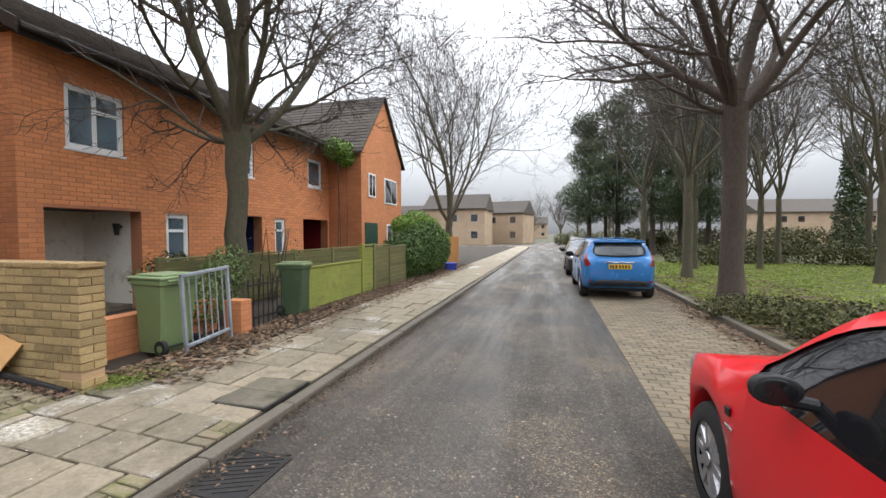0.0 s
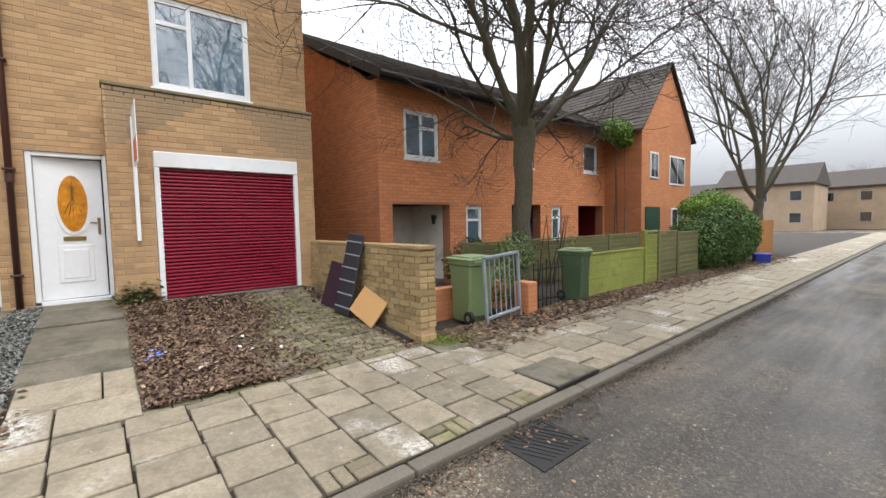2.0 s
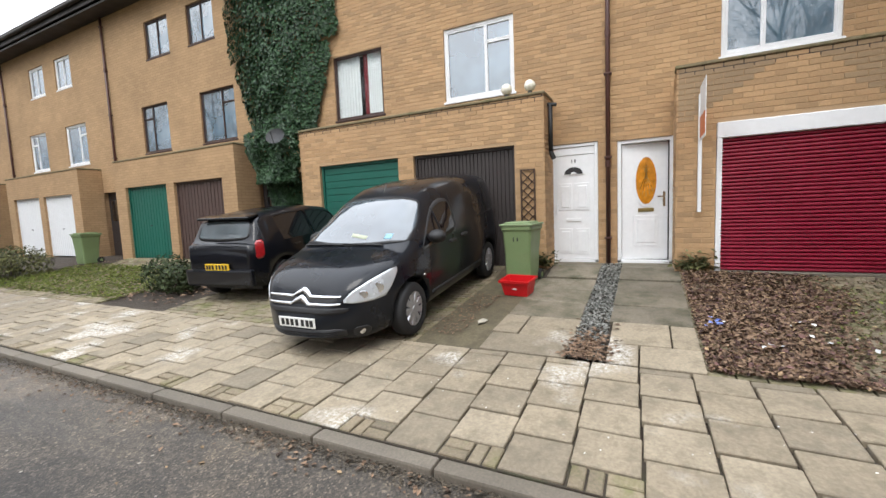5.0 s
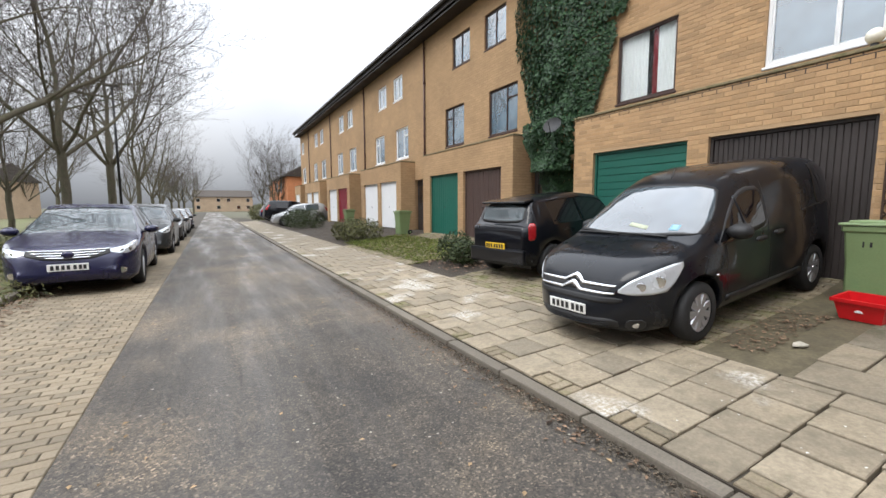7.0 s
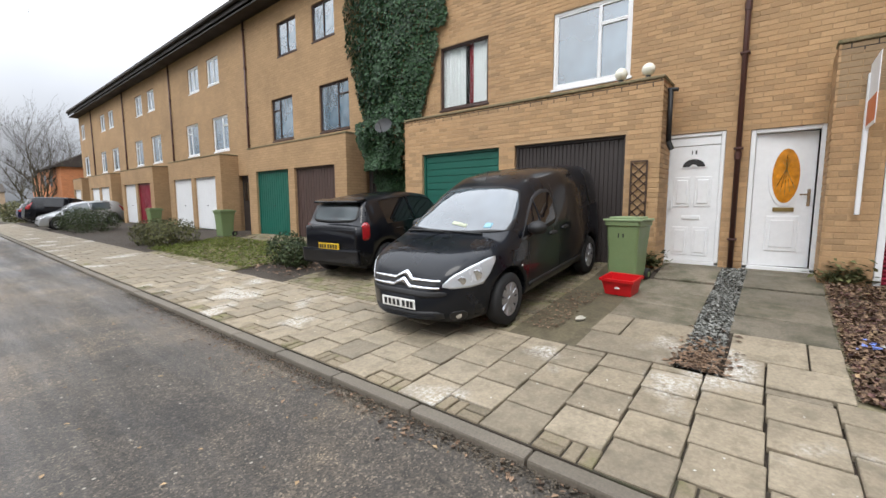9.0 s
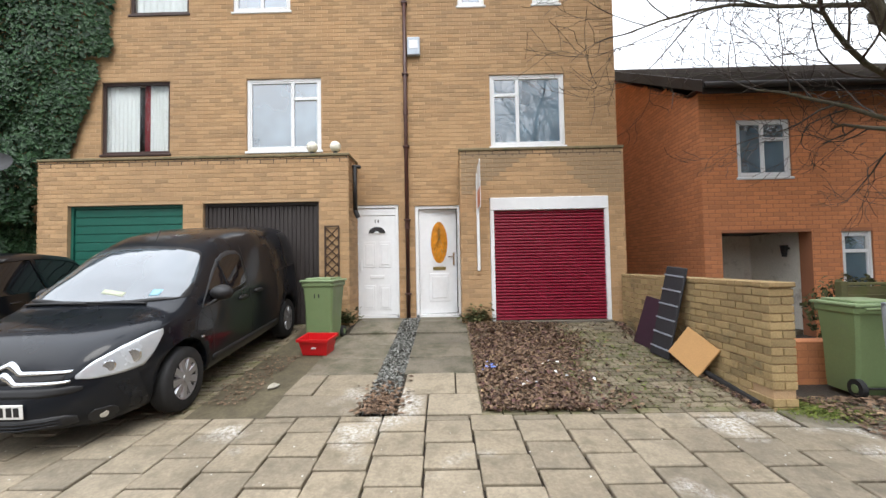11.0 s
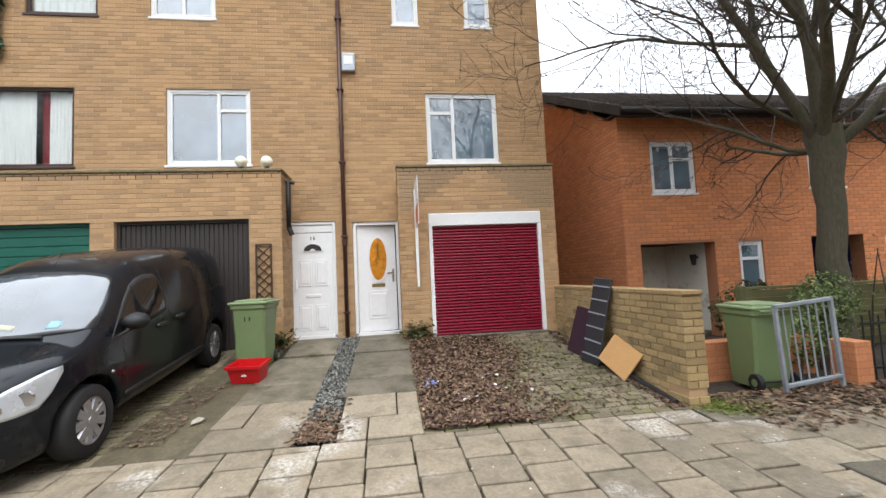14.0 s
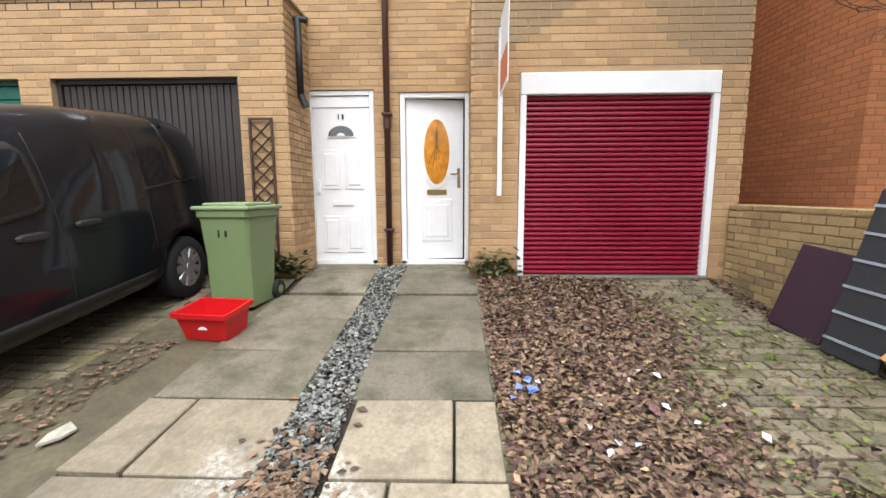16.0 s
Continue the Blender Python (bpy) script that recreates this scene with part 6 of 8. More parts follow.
# navy saloon and the cars behind it
M_navy = paint("navy_paint", (0.012, 0.012, 0.045), 0.25, 0.25)
def saloon(label, m, color, name="saloon_car"):
    L, H, f = 4.7, 1.48, 2.35
    top = [(-f, 0.6), (-f + 0.03, 0.95), (-f + 0.15, 1.06), (-f + 0.75, 1.10), (-f + 1.25, 1.36), (-0.5, H), (0.1, H), (0.38, H - 0.08), (f - 1.08, 0.99), (f - 0.9, 0.95), (f - 0.3, 0.80), (f - 0.1, 0.70), (f - 0.03, 0.56), (f, 0.42)]
    belt = [(-f, 0.93), (f - 1.2, 0.92), (f - 0.2, 0.74), (f, 0.4)]
    low = [(-f, 0.40), (-f + 0.25, 0.25), (0, 0.18), (f - 0.3, 0.18), (f, 0.25)]
    car = vehicle(name, label, "car", m, color, L, 1.82, top, belt, low, 2.7, 0.95, 0.325, [(-0.28, 0.95), (-1.35, -0.35)], (0.36, f - 1.06), (-f + 0.72, -f + 1.3), None, roof_in=0.74, spokes=7, tail_in=0.16)
    lamps(car, f - 0.26, 0.68, 40, [(-0.26, 0.70, 0.715), (-0.15, 0.645, 0.735), (0.0, 0.64, 0.765), (0.14, 0.68, 0.80), (0.26, 0.75, 0.83), (0.32, 0.80, 0.835)], M_lampglass, "headlamp", "clear swept-back headlamp", [(-0.08, 0.69, 0.035), (0.04, 0.705, 0.04)])
    patch(car, "grille", M_trim, pose(f, 0, 0), [(-0.52, 0.66, 0.735), (-0.3, 0.59, 0.735), (0.0, 0.57, 0.74), (0.3, 0.59, 0.735), (0.52, 0.66, 0.735)], "black grille", n=20, rows=6)
    mirrors(car, f - 1.35, 0.9, 0.99, color)
    for s in (-1, 1):
        part("fog_lamp", tube(bmesh.new(), (f - 0.12, s * 0.68, 0.37), (f - 0.055, s * 0.66, 0.37), 0.05, n=16), M_chrome, car)
    for z, w in ((0.728, 0.52), (0.69, 0.46), (0.652, 0.38), (0.615, 0.28)):
        patch(car, "grille_bar", M_chrome, pose(f, 0, 0), [(-w, z, z + 0.012), (0.0, z - 0.012, z + 0.004), (w, z, z + 0.012)], "chrome grille bar", lift=0.014, n=14, rows=2)
    part("badge", blob(pose(f - 0.02, 0, 0.66), 0.03, 0.08, 0.055), M_navy, car, smooth=True)
    plate(car, f + 0.01, 0.47, False, 1)
    part("lower_grille", one(-0.04, 0.02, -0.5, 0.5, -0.06, 0.06, 0.02, pose(f - 0.03, 0, 0.33)), M_trim, car)
    return car


saloon("navy blue saloon parked facing along the bay", pose(2.28, -12.45, 0, 0, 0, 91.5) @ Matrix.Scale(1.1, 4), M_navy)
M_dgrey = paint("charcoal_paint", (0.03, 0.032, 0.034), 0.3, 0.3)
M_silver = paint("silver_paint", (0.38, 0.39, 0.40), 0.5, 0.3)
mv, f = hatch("people_carrier", "dark grey people carrier parked in the bay", pose(2.05, -18.6, 0, 0, 0, 90), M_dgrey, 4.4, 1.82, 1.68)
plate(mv, f + 0.006, 0.45, False, 1)
for y, col, lab in ((-24.4, M_dgrey, "grey"), (-30.2, M_silver, "silver"), (-36.5, M_navy, "dark blue")):
    c, f = hatch("parked_hatchback", lab + " hatchback parked in the far bay", pose(2.0, y, 0, 0, 0, 90), col, 4.0, 1.72, 1.46)
M_whitep = paint("white_paint", (0.6, 0.62, 0.62), 0.0, 0.3)
c, f = hatch("white_car", "white car parked beyond the green", pose(9.5, -19.5, 0.06, 0, 0, 110), M_whitep, 4.2, 1.76, 1.55)
c, f = hatch("dark_car", "dark car parked beyond the green", pose(12.5, -18.0, 0.06, 0, 0, 110), M_dgrey, 4.2, 1.76, 1.5)
# cars on the far drives, tails and noses to the road
suv, f = hatch("black_estate", "black high-roofed estate car on a far drive", pose(-5.9, -36.5, 0.3, 0, 2, 180), M_black, 4.5, 1.8, 1.72, M_privacy)
c, f = hatch("silver_hatchback", "silver hatchback on a far drive nose to the road", pose(-5.6, -31.4, 0.3, 0, 4, 0), M_silver, 3.9, 1.7, 1.45)
c, f = hatch("dark_hatchback", "dark hatchback on a far drive", pose(-5.8, -41.5, 0.25, 0, 2, 180), M_navy, 3.9, 1.7, 1.45)

# ---- doors, pipes and small things of the terrace ----
M_amber = surface("amber_stained_glass", (0.62, 0.24, 0.015), 0.18, vary=0.45, grain=9, big=4, bump=0.25, coat=0.6)
M_brass = surface("brass", (0.32, 0.25, 0.10), 0.35, 0.8, vary=0.15)


def door_frame(top, y0, y1, z1, x, w=0.06):
    bm = bmesh.new()
    for a in ((y0 + 0.004, y0 + w, Z0, z1 - 0.004), (y1 - w, y1 - 0.004, Z0, z1 - 0.004), (y0 + w, y1 - w, z1 - w, z1 - 0.004), (y0 + 0.004, y1 - 0.004, Z0 - 0.02, Z0 + 0.05)):
        box(bm, x - 0.09, x, a[0], a[1], a[2], a[3], 0.006)
    part("door_frame", bm, M_white, top)


def raised(bm, x, y0, y1, z0, z1, t=0.014):
    box(bm, x - 0.004, x + t, y0, y1, z0, z1, 0.008)
    return bm


# panelled door with a fanlight
d1 = thing("door_1", "white panelled front door with a small fanlight", "door", kind="structure")
y0, y1, z1, x = C0 + 2.63, C0 + 3.45, 2.66, FRONT - 0.03
door_frame(d1, y0, y1, z1, x)
leaf = part("door_leaf", one(x - 0.08, x - 0.03, y0 + 0.062, y1 - 0.062, Z0 + 0.055, 2.46, 0.005), M_white, d1)
part("transom_panel", one(x - 0.08, x - 0.02, y0 + 0.062, y1 - 0.062, 2.465, z1 - 0.065, 0.006), M_white, d1)
ym = (y0 + y1) / 2
fx = x - 0.03
bm = prism(ellipse(ym, 2.12, 0.19, 0.16, 20, 0, 180), "x", fx - 0.002, fx + 0.012)
part("fanlight_frame", bm, M_white, d1)
bm = prism(ellipse(ym, 2.135, 0.155, 0.12, 20, 0, 180), "x", fx + 0.0125, fx + 0.016)
part("fanlight_pane", bm, M_glass_dark, d1)
part("fanlight_hub", prism(ellipse(ym, 2.135, 0.05, 0.035, 12, 0, 180), "x", fx + 0.0165, fx + 0.022), M_white, d1)
for a, b in ((-0.26, -0.03), (0.03, 0.26)):
    for c, d in ((1.5, 1.98), (0.72, 1.18)):
        bm = raised(bmesh.new(), fx, ym + a, ym + b, c, d, 0.010)
        raised(bm, fx, ym + a + 0.04, ym + b - 0.04, c + 0.05, d - 0.05, 0.020)
        part("panel_moulding", bm, M_white, d1)
part("letter_plate", one(fx, fx + 0.014, ym - 0.13, ym + 0.13, 1.30, 1.36, 0.006), M_white, d1)
bm = bmesh.new()
box(bm, fx, fx + 0.008, ym - 0.035, ym - 0.022, 2.33, 2.39)
box(bm, fx, fx + 0.008, ym + 0.015, ym + 0.035, 2.33, 2.39)
part("number_bars", bm, M_trim, d1, "plain dark bars")
part("handle", one(fx, fx + 0.04, y0 + 0.10, y0 + 0.13, 1.45, 1.62, 0.008), M_white, d1)

# door with the oval stained glass, standing slightly ajar
d2 = thing("door_2", "white front door with an amber oval pane, slightly ajar", "door", kind="structure")
y0, y1, z1 = -0.85, -0.01, 2.63
door_frame(d2, y0, y1, z1, x, 0.065)
hinge = pose(x - 0.05, y0 + 0.07, Z0 + 0.055, 0, 0, 7)
lw_, lh = y1 - y0 - 0.145, z1 - Z0 - 0.125
leaf = part("door_leaf", one(-0.05, 0.0, 0, lw_, 0, lh, 0.005), M_white, d2)
leaf.matrix_basis = hinge
c = lw_ / 2 + 0.02
part("oval_frame", prism(ellipse(c, 1.31, 0.195, 0.43, 36), "x", 0.0, 0.016), M_white, leaf)
part("oval_pane", prism(ellipse(c, 1.31, 0.155, 0.385, 36), "x", 0.0165, 0.021), M_amber, leaf, "amber stained glass")
bm = bmesh.new()
for k in range(5):
    a = -0.09 + 0.045 * k
    tube(bm, (0.022, c + a * 1.2, 1.31 - 0.27 + abs(a)), (0.022, c - a * 0.4, 1.31 + 0.29 - abs(a)), 0.0035, n=5)
part("leading", bm, M_brass, leaf)
part("letter_plate", one(0.0, 0.016, c - 0.12, c + 0.12, 0.80, 0.86, 0.006), M_brass, leaf, "brass letter plate")
bm = raised(bmesh.new(), 0, c - 0.19, c + 0.19, 0.22, 0.74, 0.010)
raised(bm, 0, c - 0.14, c + 0.14, 0.28, 0.68, 0.018)
part("panel_moulding", bm, M_white, leaf)
bm = one(0.0, 0.012, lw_ - 0.075, lw_ - 0.04, 0.88, 1.12, 0.004)
box(bm, 0.03, 0.045, lw_ - 0.16, lw_ - 0.045, 1.03, 1.055, 0.006)
part("lever_handle", bm, M_chrome, leaf)
solid("door_step", one(FRONT - 0.1, FRONT + 0.1, -0.85, -0.01, 0.4, 0.578, 0.01), M_slab_dark, "concrete step under the door", kind="structure")
solid("door_step_1", one(FRONT - 0.1, FRONT + 0.1, C0 + 2.63, C0 + 3.45, 0.4, 0.578, 0.01), M_slab_dark, "concrete step under the panelled door", kind="structure")
for k in range(6):
    for s in (1, -1):
        if k == 0 and s == 1 or k == 5 and s == -1:
            continue
        c_ = C0 - PITCH * k
        a, b = (c_ + 2.63, c_ + 3.45) if s > 0 else (c_ - 3.45, c_ - 2.63)
        dd = thing("front_door", "dark painted front door in a shaded recess", "door", group="far front doors", kind="structure")
        part("door_leaf", one(FRONT - 0.2, FRONT - 0.15, a + 0.01, b - 0.01, Z0 - 0.1, 2.655), M_browndoor, dd)
        part("glazed_panel", one(FRONT - 0.149, FRONT - 0.144, a + 0.15, b - 0.15, 1.7, 2.4), M_glass_dark, dd)


def downpipe(y, x=FRONT, z0=0.55, z1=8.06, mat=M_pipe):
    p = thing("downpipe", "brown plastic rainwater pipe with wall brackets", "drainpipe", Matrix.Translation((x + 0.055, y, 0)), group="downpipes")
    part("pipe", tube(bmesh.new(), (0, 0, z0), (0, 0, z1), 0.036, n=14), mat, p, smooth=True)
    z = 1.0
    while z < z1:
        part("bracket", one(-0.055, 0.045, -0.06, 0.06, z, z + 0.03, 0.006), mat, p)
        z += 1.35
    for z in (2.2, 4.3, 6.4):
        part("socket", tube(bmesh.new(), (0, 0, z), (0, 0, z + 0.11), 0.045, n=14), mat, p)
    return p


for y in (-0.985, C0 - PITCH / 2 - 0.02 - PITCH, C0 - PITCH * 2.5, C0 - PITCH * 3.5, C0 - PITCH * 4.5):
    downpipe(y)
# short black hopper pipe on the garage corner
hp = thing("overflow_pipe", "short black waste pipe on the garage return wall", "drainpipe")
bm = tube(bmesh.new(), (PORCH - 0.25, C0 + 2.75, 2.5), (PORCH - 0.25, C0 + 2.75, 3.28), 0.036, n=12)
part("pipe", bm, M_trim, hp, smooth=True)
part("elbow", tube(bmesh.new(), (PORCH - 0.25, C0 + 2.75, 2.5), (PORCH - 0.25, C0 + 2.80, 2.38), 0.04, n=12), M_trim, hp)
part("outlet", tube(bmesh.new(), (PORCH - 0.25, C0 + 2.71, 3.28), (PORCH - 0.25, C0 + 2.85, 3.26), 0.03, n=12), M_trim, hp)
al = thing("alarm_box", "grey and white burglar alarm box", "alarm box", Matrix.Translation((FRONT, -0.82, 5.42)))
part("case", one(0, 0.08, -0.12, 0.12, 0, 0.34, 0.02), M_galv, al)
part("label_plate", one(0.081, 0.084, -0.08, 0.08, 0.12, 0.28), M_white, al)

# the agent's board fixed edge-on to the porch
sb = thing("agents_board", "letting agent's board on a white post, seen edge-on", "sign", pose(PORCH + 0.03, 0.26, 1.42, 0, 0, 0))
part("post", one(-0.02, 0.05, -0.022, 0.022, 0, 1.62, 0.004), M_white, sb)
M_sign = surface("orange_sign_face", (0.6, 0.17, 0.06), 0.5, vary=0.1)
part("board", one(0.0, 0.62, -0.004, 0.004, 0.98, 1.72, 0.0), M_white, sb)
part("board_band", one(0.01, 0.61, 0.005, 0.007, 1.02, 1.30), M_sign, sb, "orange printed band")
part("board_band", one(0.01, 0.61, -0.007, -0.005, 1.02, 1.30), M_sign, sb, "orange printed band")

# trellis
M_trellis = surface("brown_trellis_wood", (0.06, 0.032, 0.02), 0.8, vary=0.25, grain=40, bump=0.2)
tr = thing("trellis", "narrow brown timber trellis on the brick pier", "trellis", Matrix.Translation((PORCH + 0.012, C0 + 2.29, 0.80)))
for a in ((0, 0.022, 0, 1.42), (0.228, 0.25, 0, 1.42), (0.022, 0.228, 0, 0.022), (0.022, 0.228, 1.398, 1.42)):
    part("stile", one(0, 0.02, *a), M_trellis, tr)
for i in range(9):
    z = 0.02 + i * 0.145
    for s in (0, 1):
        a, b = (0.02, 0.23) if s else (0.23, 0.02)
        bm = bmesh.new()
        tube(bm, (0.006 + 0.008 * s, a, z), (0.006 + 0.008 * s, b, z + 0.2), 0.010, n=4)
        part("lath", bm, M_trellis, tr)

# globe lamps on the parapet
M_globe = surface("opal_globe", (0.85, 0.82, 0.70), 0.3, vary=0.05, bump=0.0)
for y in (C0 + 2.05, C0 + 2.45):
    g = thing("globe_lamp", "round opal globe lamp on the parapet", "lamp", Matrix.Translation((PORCH - 0.12, y, 3.45)), group="parapet lamps")
    part("stem", tube(bmesh.new(), (0, 0, 0), (0, 0, 0.07), 0.045, 0.035, 14), M_trim, g)
    part("globe", blob(Matrix.Translation((0, 0, 0.145)), 0.095, 0.095, 0.095), M_globe, g, smooth=True)

# curtains behind the brown window
cy0, cy1 = C0 - 2.12, C0 - 0.82
def curtain(ya, yb, mat, label, z0=3.73, z1=5.06):
    bm = bmesh.new()
    n = 40
    lo, hi = [], []
    for i in range(n + 1):
        y = ya + (yb - ya) * i / n
        xx = FRONT - 0.135 + 0.014 * math.sin(i * 1.25)
        lo.append(bm.verts.new((xx, y, z0)))
        hi.append(bm.verts.new((xx, y, z1)))
    for i in range(n):
        bm.faces.new((lo[i], lo[i + 1], hi[i + 1], hi[i]))
    return solid("curtain", bm, mat, label, "curtain", group="curtains", smooth=True)


curtain(cy0 + 0.01, cy0 + 0.64, M_curtain, "white net curtain drawn to one side")
curtain(cy0 + 0.85, cy1 - 0.02, M_curtain, "white net curtain drawn to one side")
curtain(cy0 + 0.75, cy0 + 0.87, M_redcloth, "narrow dark red curtain")
curtain(C0 - 1.6 + 0.06, C0 - 0.47 - 0.06, M_curtain, "white net curtain across the top window", 6.42, 7.38)

# red recycling box
M_redbox = surface("red_plastic", (0.55, 0.008, 0.012), 0.4, vary=0.1, grain=50, big=3, bump=0.05)
rb = thing("recycling_box", "empty red plastic recycling box", "box", pose(-5.72, -2.0, zg(-5.72) + 0.005, 0, 7, -8) @ Matrix.Scale(0.78, 4))
bm = bmesh.new()
lv = []
for z, a, b in ((0.0, 0.15, 0.21), (0.24, 0.185, 0.255), (0.24, 0.215, 0.285), (0.285, 0.215, 0.285), (0.285, 0.19, 0.26), (0.03, 0.145, 0.2)):
    lv.append([bm.verts.new((x, y, z)) for x, y in ((a, -b), (a, b), (-a, b), (-a, -b))])
for a, b in zip(lv, lv[1:]):
    for i in range(4):
        bm.faces.new((a[i], a[(i + 1) % 4], b[(i + 1) % 4], b[i]))
bm.faces.new(lv[0][::-1])
bm.faces.new(lv[-1])
bmesh.ops.recalc_face_normals(bm, faces=bm.faces[:])
part("tub", bm, M_redbox, rb)
part("printed_mark", prism(ellipse(0.0, 0.12, 0.045, 0.03, 10, 0, 180), "x", 0.172, 0.18), M_white, rb, "worn white printed mark")

# boards leaning on the garden wall
M_boardblack = surface("dark_slatted_board", (0.022, 0.022, 0.026), 0.6, vary=0.2, grain=40, bump=0.15)
M_purple = surface("dark_purple_board", (0.035, 0.014, 0.026), 0.55, vary=0.2, bump=0.1)
M_chip = surface("pale_chipboard", (0.50, 0.28, 0.11), 0.8, vary=0.15, grain=80, big=2, bump=0.15)
lb = thing("slatted_headboard", "dark bed board with pale slats leaning on the wall", "board", pose(-5.36, 2.34, zg(-5.36), -11, 5, 10))
part("board", one(-0.17, 0.17, -0.018, 0.018, 0, 1.12, 0.012), M_boardblack, lb)
for i in range(6):
    part("slat", one(-0.165, 0.165, -0.028, -0.019, 0.1 + i * 0.18, 0.118 + i * 0.18), M_galv, lb, "thin pale strip")
pb = thing("plain_board", "dark purple board leaning on the wall", "board", pose(-5.82, 2.36, zg(-5.8), -15, 6, 6))
part("panel", one(-0.22, 0.22, -0.015, 0.015, 0, 0.66, 0.006), M_purple, pb)
cb = thing("chipboard_sheet", "pale chipboard sheet leaning on the wall", "board", pose(-4.93, 2.38, zg(-4.9) + 0.05, -30, 20, 6))
part("sheet", one(-0.26, 0.26, -0.01, 0.01, 0, 0.37, 0.004), M_chip, cb)

# drain grating at the kerb
M_iron = surface("cast_iron", (0.035, 0.032, 0.03), 0.6, 0.4, vary=0.3, bump=0.3)
gr = thing("drain_grating", "rusty cast-iron road drain grating", "drain", pose(-1.9, 2.15, 0.046, 0, 3.4, 0), kind="structure")
bm = bmesh.new()
for a in ((-0.21, 0.21, -0.26, -0.22), (-0.21, 0.21, 0.22, 0.26), (-0.21, -0.17, -0.22, 0.22), (0.17, 0.21, -0.22, 0.22)):
    box(bm, *a, -0.02, 0.004)
part("frame", bm, M_iron, gr)
for i in range(9):
    part("grate_bar", one(-0.2, 0.2, -0.012, 0.012, -0.02, 0.003, 0.0, pose(0, -0.2 + i * 0.05, 0, 0, 0, 28)), M_iron, gr)
# thin black sheet between the bars paints the darkness of the drain
part("pit_shade", one(-0.17, 0.17, -0.22, 0.22, -0.003, -0.001), M_trim, gr)
# inspection cover in the footway
ic = thing("inspection_cover", "grey inspection cover set in the footway", "drain cover", Matrix.Translation((-2.5, 3.14, zn(-2.5) + 0.008)), kind="structure")
part("frame", one(-0.27, 0.27, -0.33, 0.33, -0.03, 0.0, 0.004), M_iron, ic, "rusty iron frame")
for y0, y1 in ((-0.31, -0.004), (0.004, 0.31)):
    part("cover", one(-0.25, 0.25, y0, y1, -0.02, 0.005, 0.004), M_slab_dark, ic)

# satellite dish in the ivy
dish = thing("satellite_dish", "small grey satellite dish among the ivy", "satellite dish", pose(FRONT + 0.85, -7.72, 3.35, 0, 65, 20) @ Matrix.Scale(0.72, 4))
bm = bmesh.new()
rings = []
for i in range(7):
    r = 0.27 * i / 6
    rings.append([bm.verts.new((r * math.cos(k * 0.3142), r * 1.1 * math.sin(k * 0.3142), r * r * 0.9)) for k in range(20)] if i else [bm.verts.new((0, 0, 0))])
for i in range(6):
    for k in range(20):
        a, b = rings[i], rings[i + 1]
        vs = [a[k % len(a)], b[k], b[(k + 1) % 20]] + ([a[(k + 1) % 20]] if i else [])
        bm.faces.new(vs)
part("reflector", bm, M_trim, dish, smooth=True)
part("arm", tube(bmesh.new(), (0.27, 0, 0.02), (0.05, 0, 0.34), 0.01), M_trim, dish)
part("wall_mount", tube(bmesh.new(), (0, 0, 0), (0.1, 0, -0.5), 0.018), M_trim, dish)

# ---- trees and planting ----
M_bark = surface("grey_bark", (0.105, 0.09, 0.06), 0.9, vary=0.35, grain=22, big=1.5, bump=0.8, dirt=(0.065, 0.075, 0.035), dirt_at=(0.5, 0.7), stretch=(2, 2, 0.5), dist=0.02)
M_bark_dark = surface("dark_bark", (0.088, 0.066, 0.052), 0.9, vary=0.35, grain=22, big=1.5, bump=0.8, stretch=(2, 2, 0.5), dist=0.02)
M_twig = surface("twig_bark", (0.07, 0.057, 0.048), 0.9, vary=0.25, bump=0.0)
# paler copy for far trees: bright sky among the twigs put into the colour
M_twig_far = surface("sky_paled_twig_bark", (0.09, 0.078, 0.07), 0.9, vary=0.25, bump=0.0)
M_ivy = leafy("ivy_leaf", (0.012, 0.03, 0.014), (0.03, 0.065, 0.028), 0.45)
M_hedge = leafy("hedge_leaf", (0.05, 0.11, 0.014), (0.13, 0.22, 0.03), 0.5)
M_conifer = leafy("evergreen_leaf", (0.03, 0.048, 0.026), (0.08, 0.105, 0.052), 0.6)
M_bush = leafy("shrub_leaf", (0.035, 0.04, 0.018), (0.095, 0.095, 0.038), 0.6)
M_greenshrub = leafy("fresh_shrub_leaf", (0.06, 0.09, 0.03), (0.14, 0.19, 0.07), 0.6)
M_shrub_dk = leafy("dark_shrub_leaf", (0.018, 0.028, 0.012), (0.045, 0.06, 0.025), 0.6)
M_leaf = leafy("fallen_leaf", (0.05, 0.031, 0.022), (0.185, 0.122, 0.08), 0.7)
M_leaf_pale = leafy("pale_fallen_leaf", (0.12, 0.08, 0.045), (0.30, 0.21, 0.12), 0.7)
M_grass = leafy("grass_blade", (0.14, 0.19, 0.025), (0.27, 0.33, 0.07), 0.6)
M_weed = leafy("weed_leaf", (0.06, 0.085, 0.015), (0.14, 0.17, 0.035), 0.6)
M_grit = leafy("gutter_grit", (0.028, 0.024, 0.019), (0.085, 0.07, 0.052), 0.9)
M_moss = leafy("paver_moss", (0.05, 0.05, 0.02), (0.105, 0.105, 0.04), 0.9)
M_pebble = leafy("grey_chipping", (0.06, 0.06, 0.055), (0.22, 0.22, 0.20), 0.8)
M_splash = leafy("old_white_paint", (0.38, 0.36, 0.32), (0.55, 0.54, 0.50), 0.8)
M_litter = leafy("litter_scrap", (0.35, 0.36, 0.38), (0.6, 0.6, 0.58), 0.6)


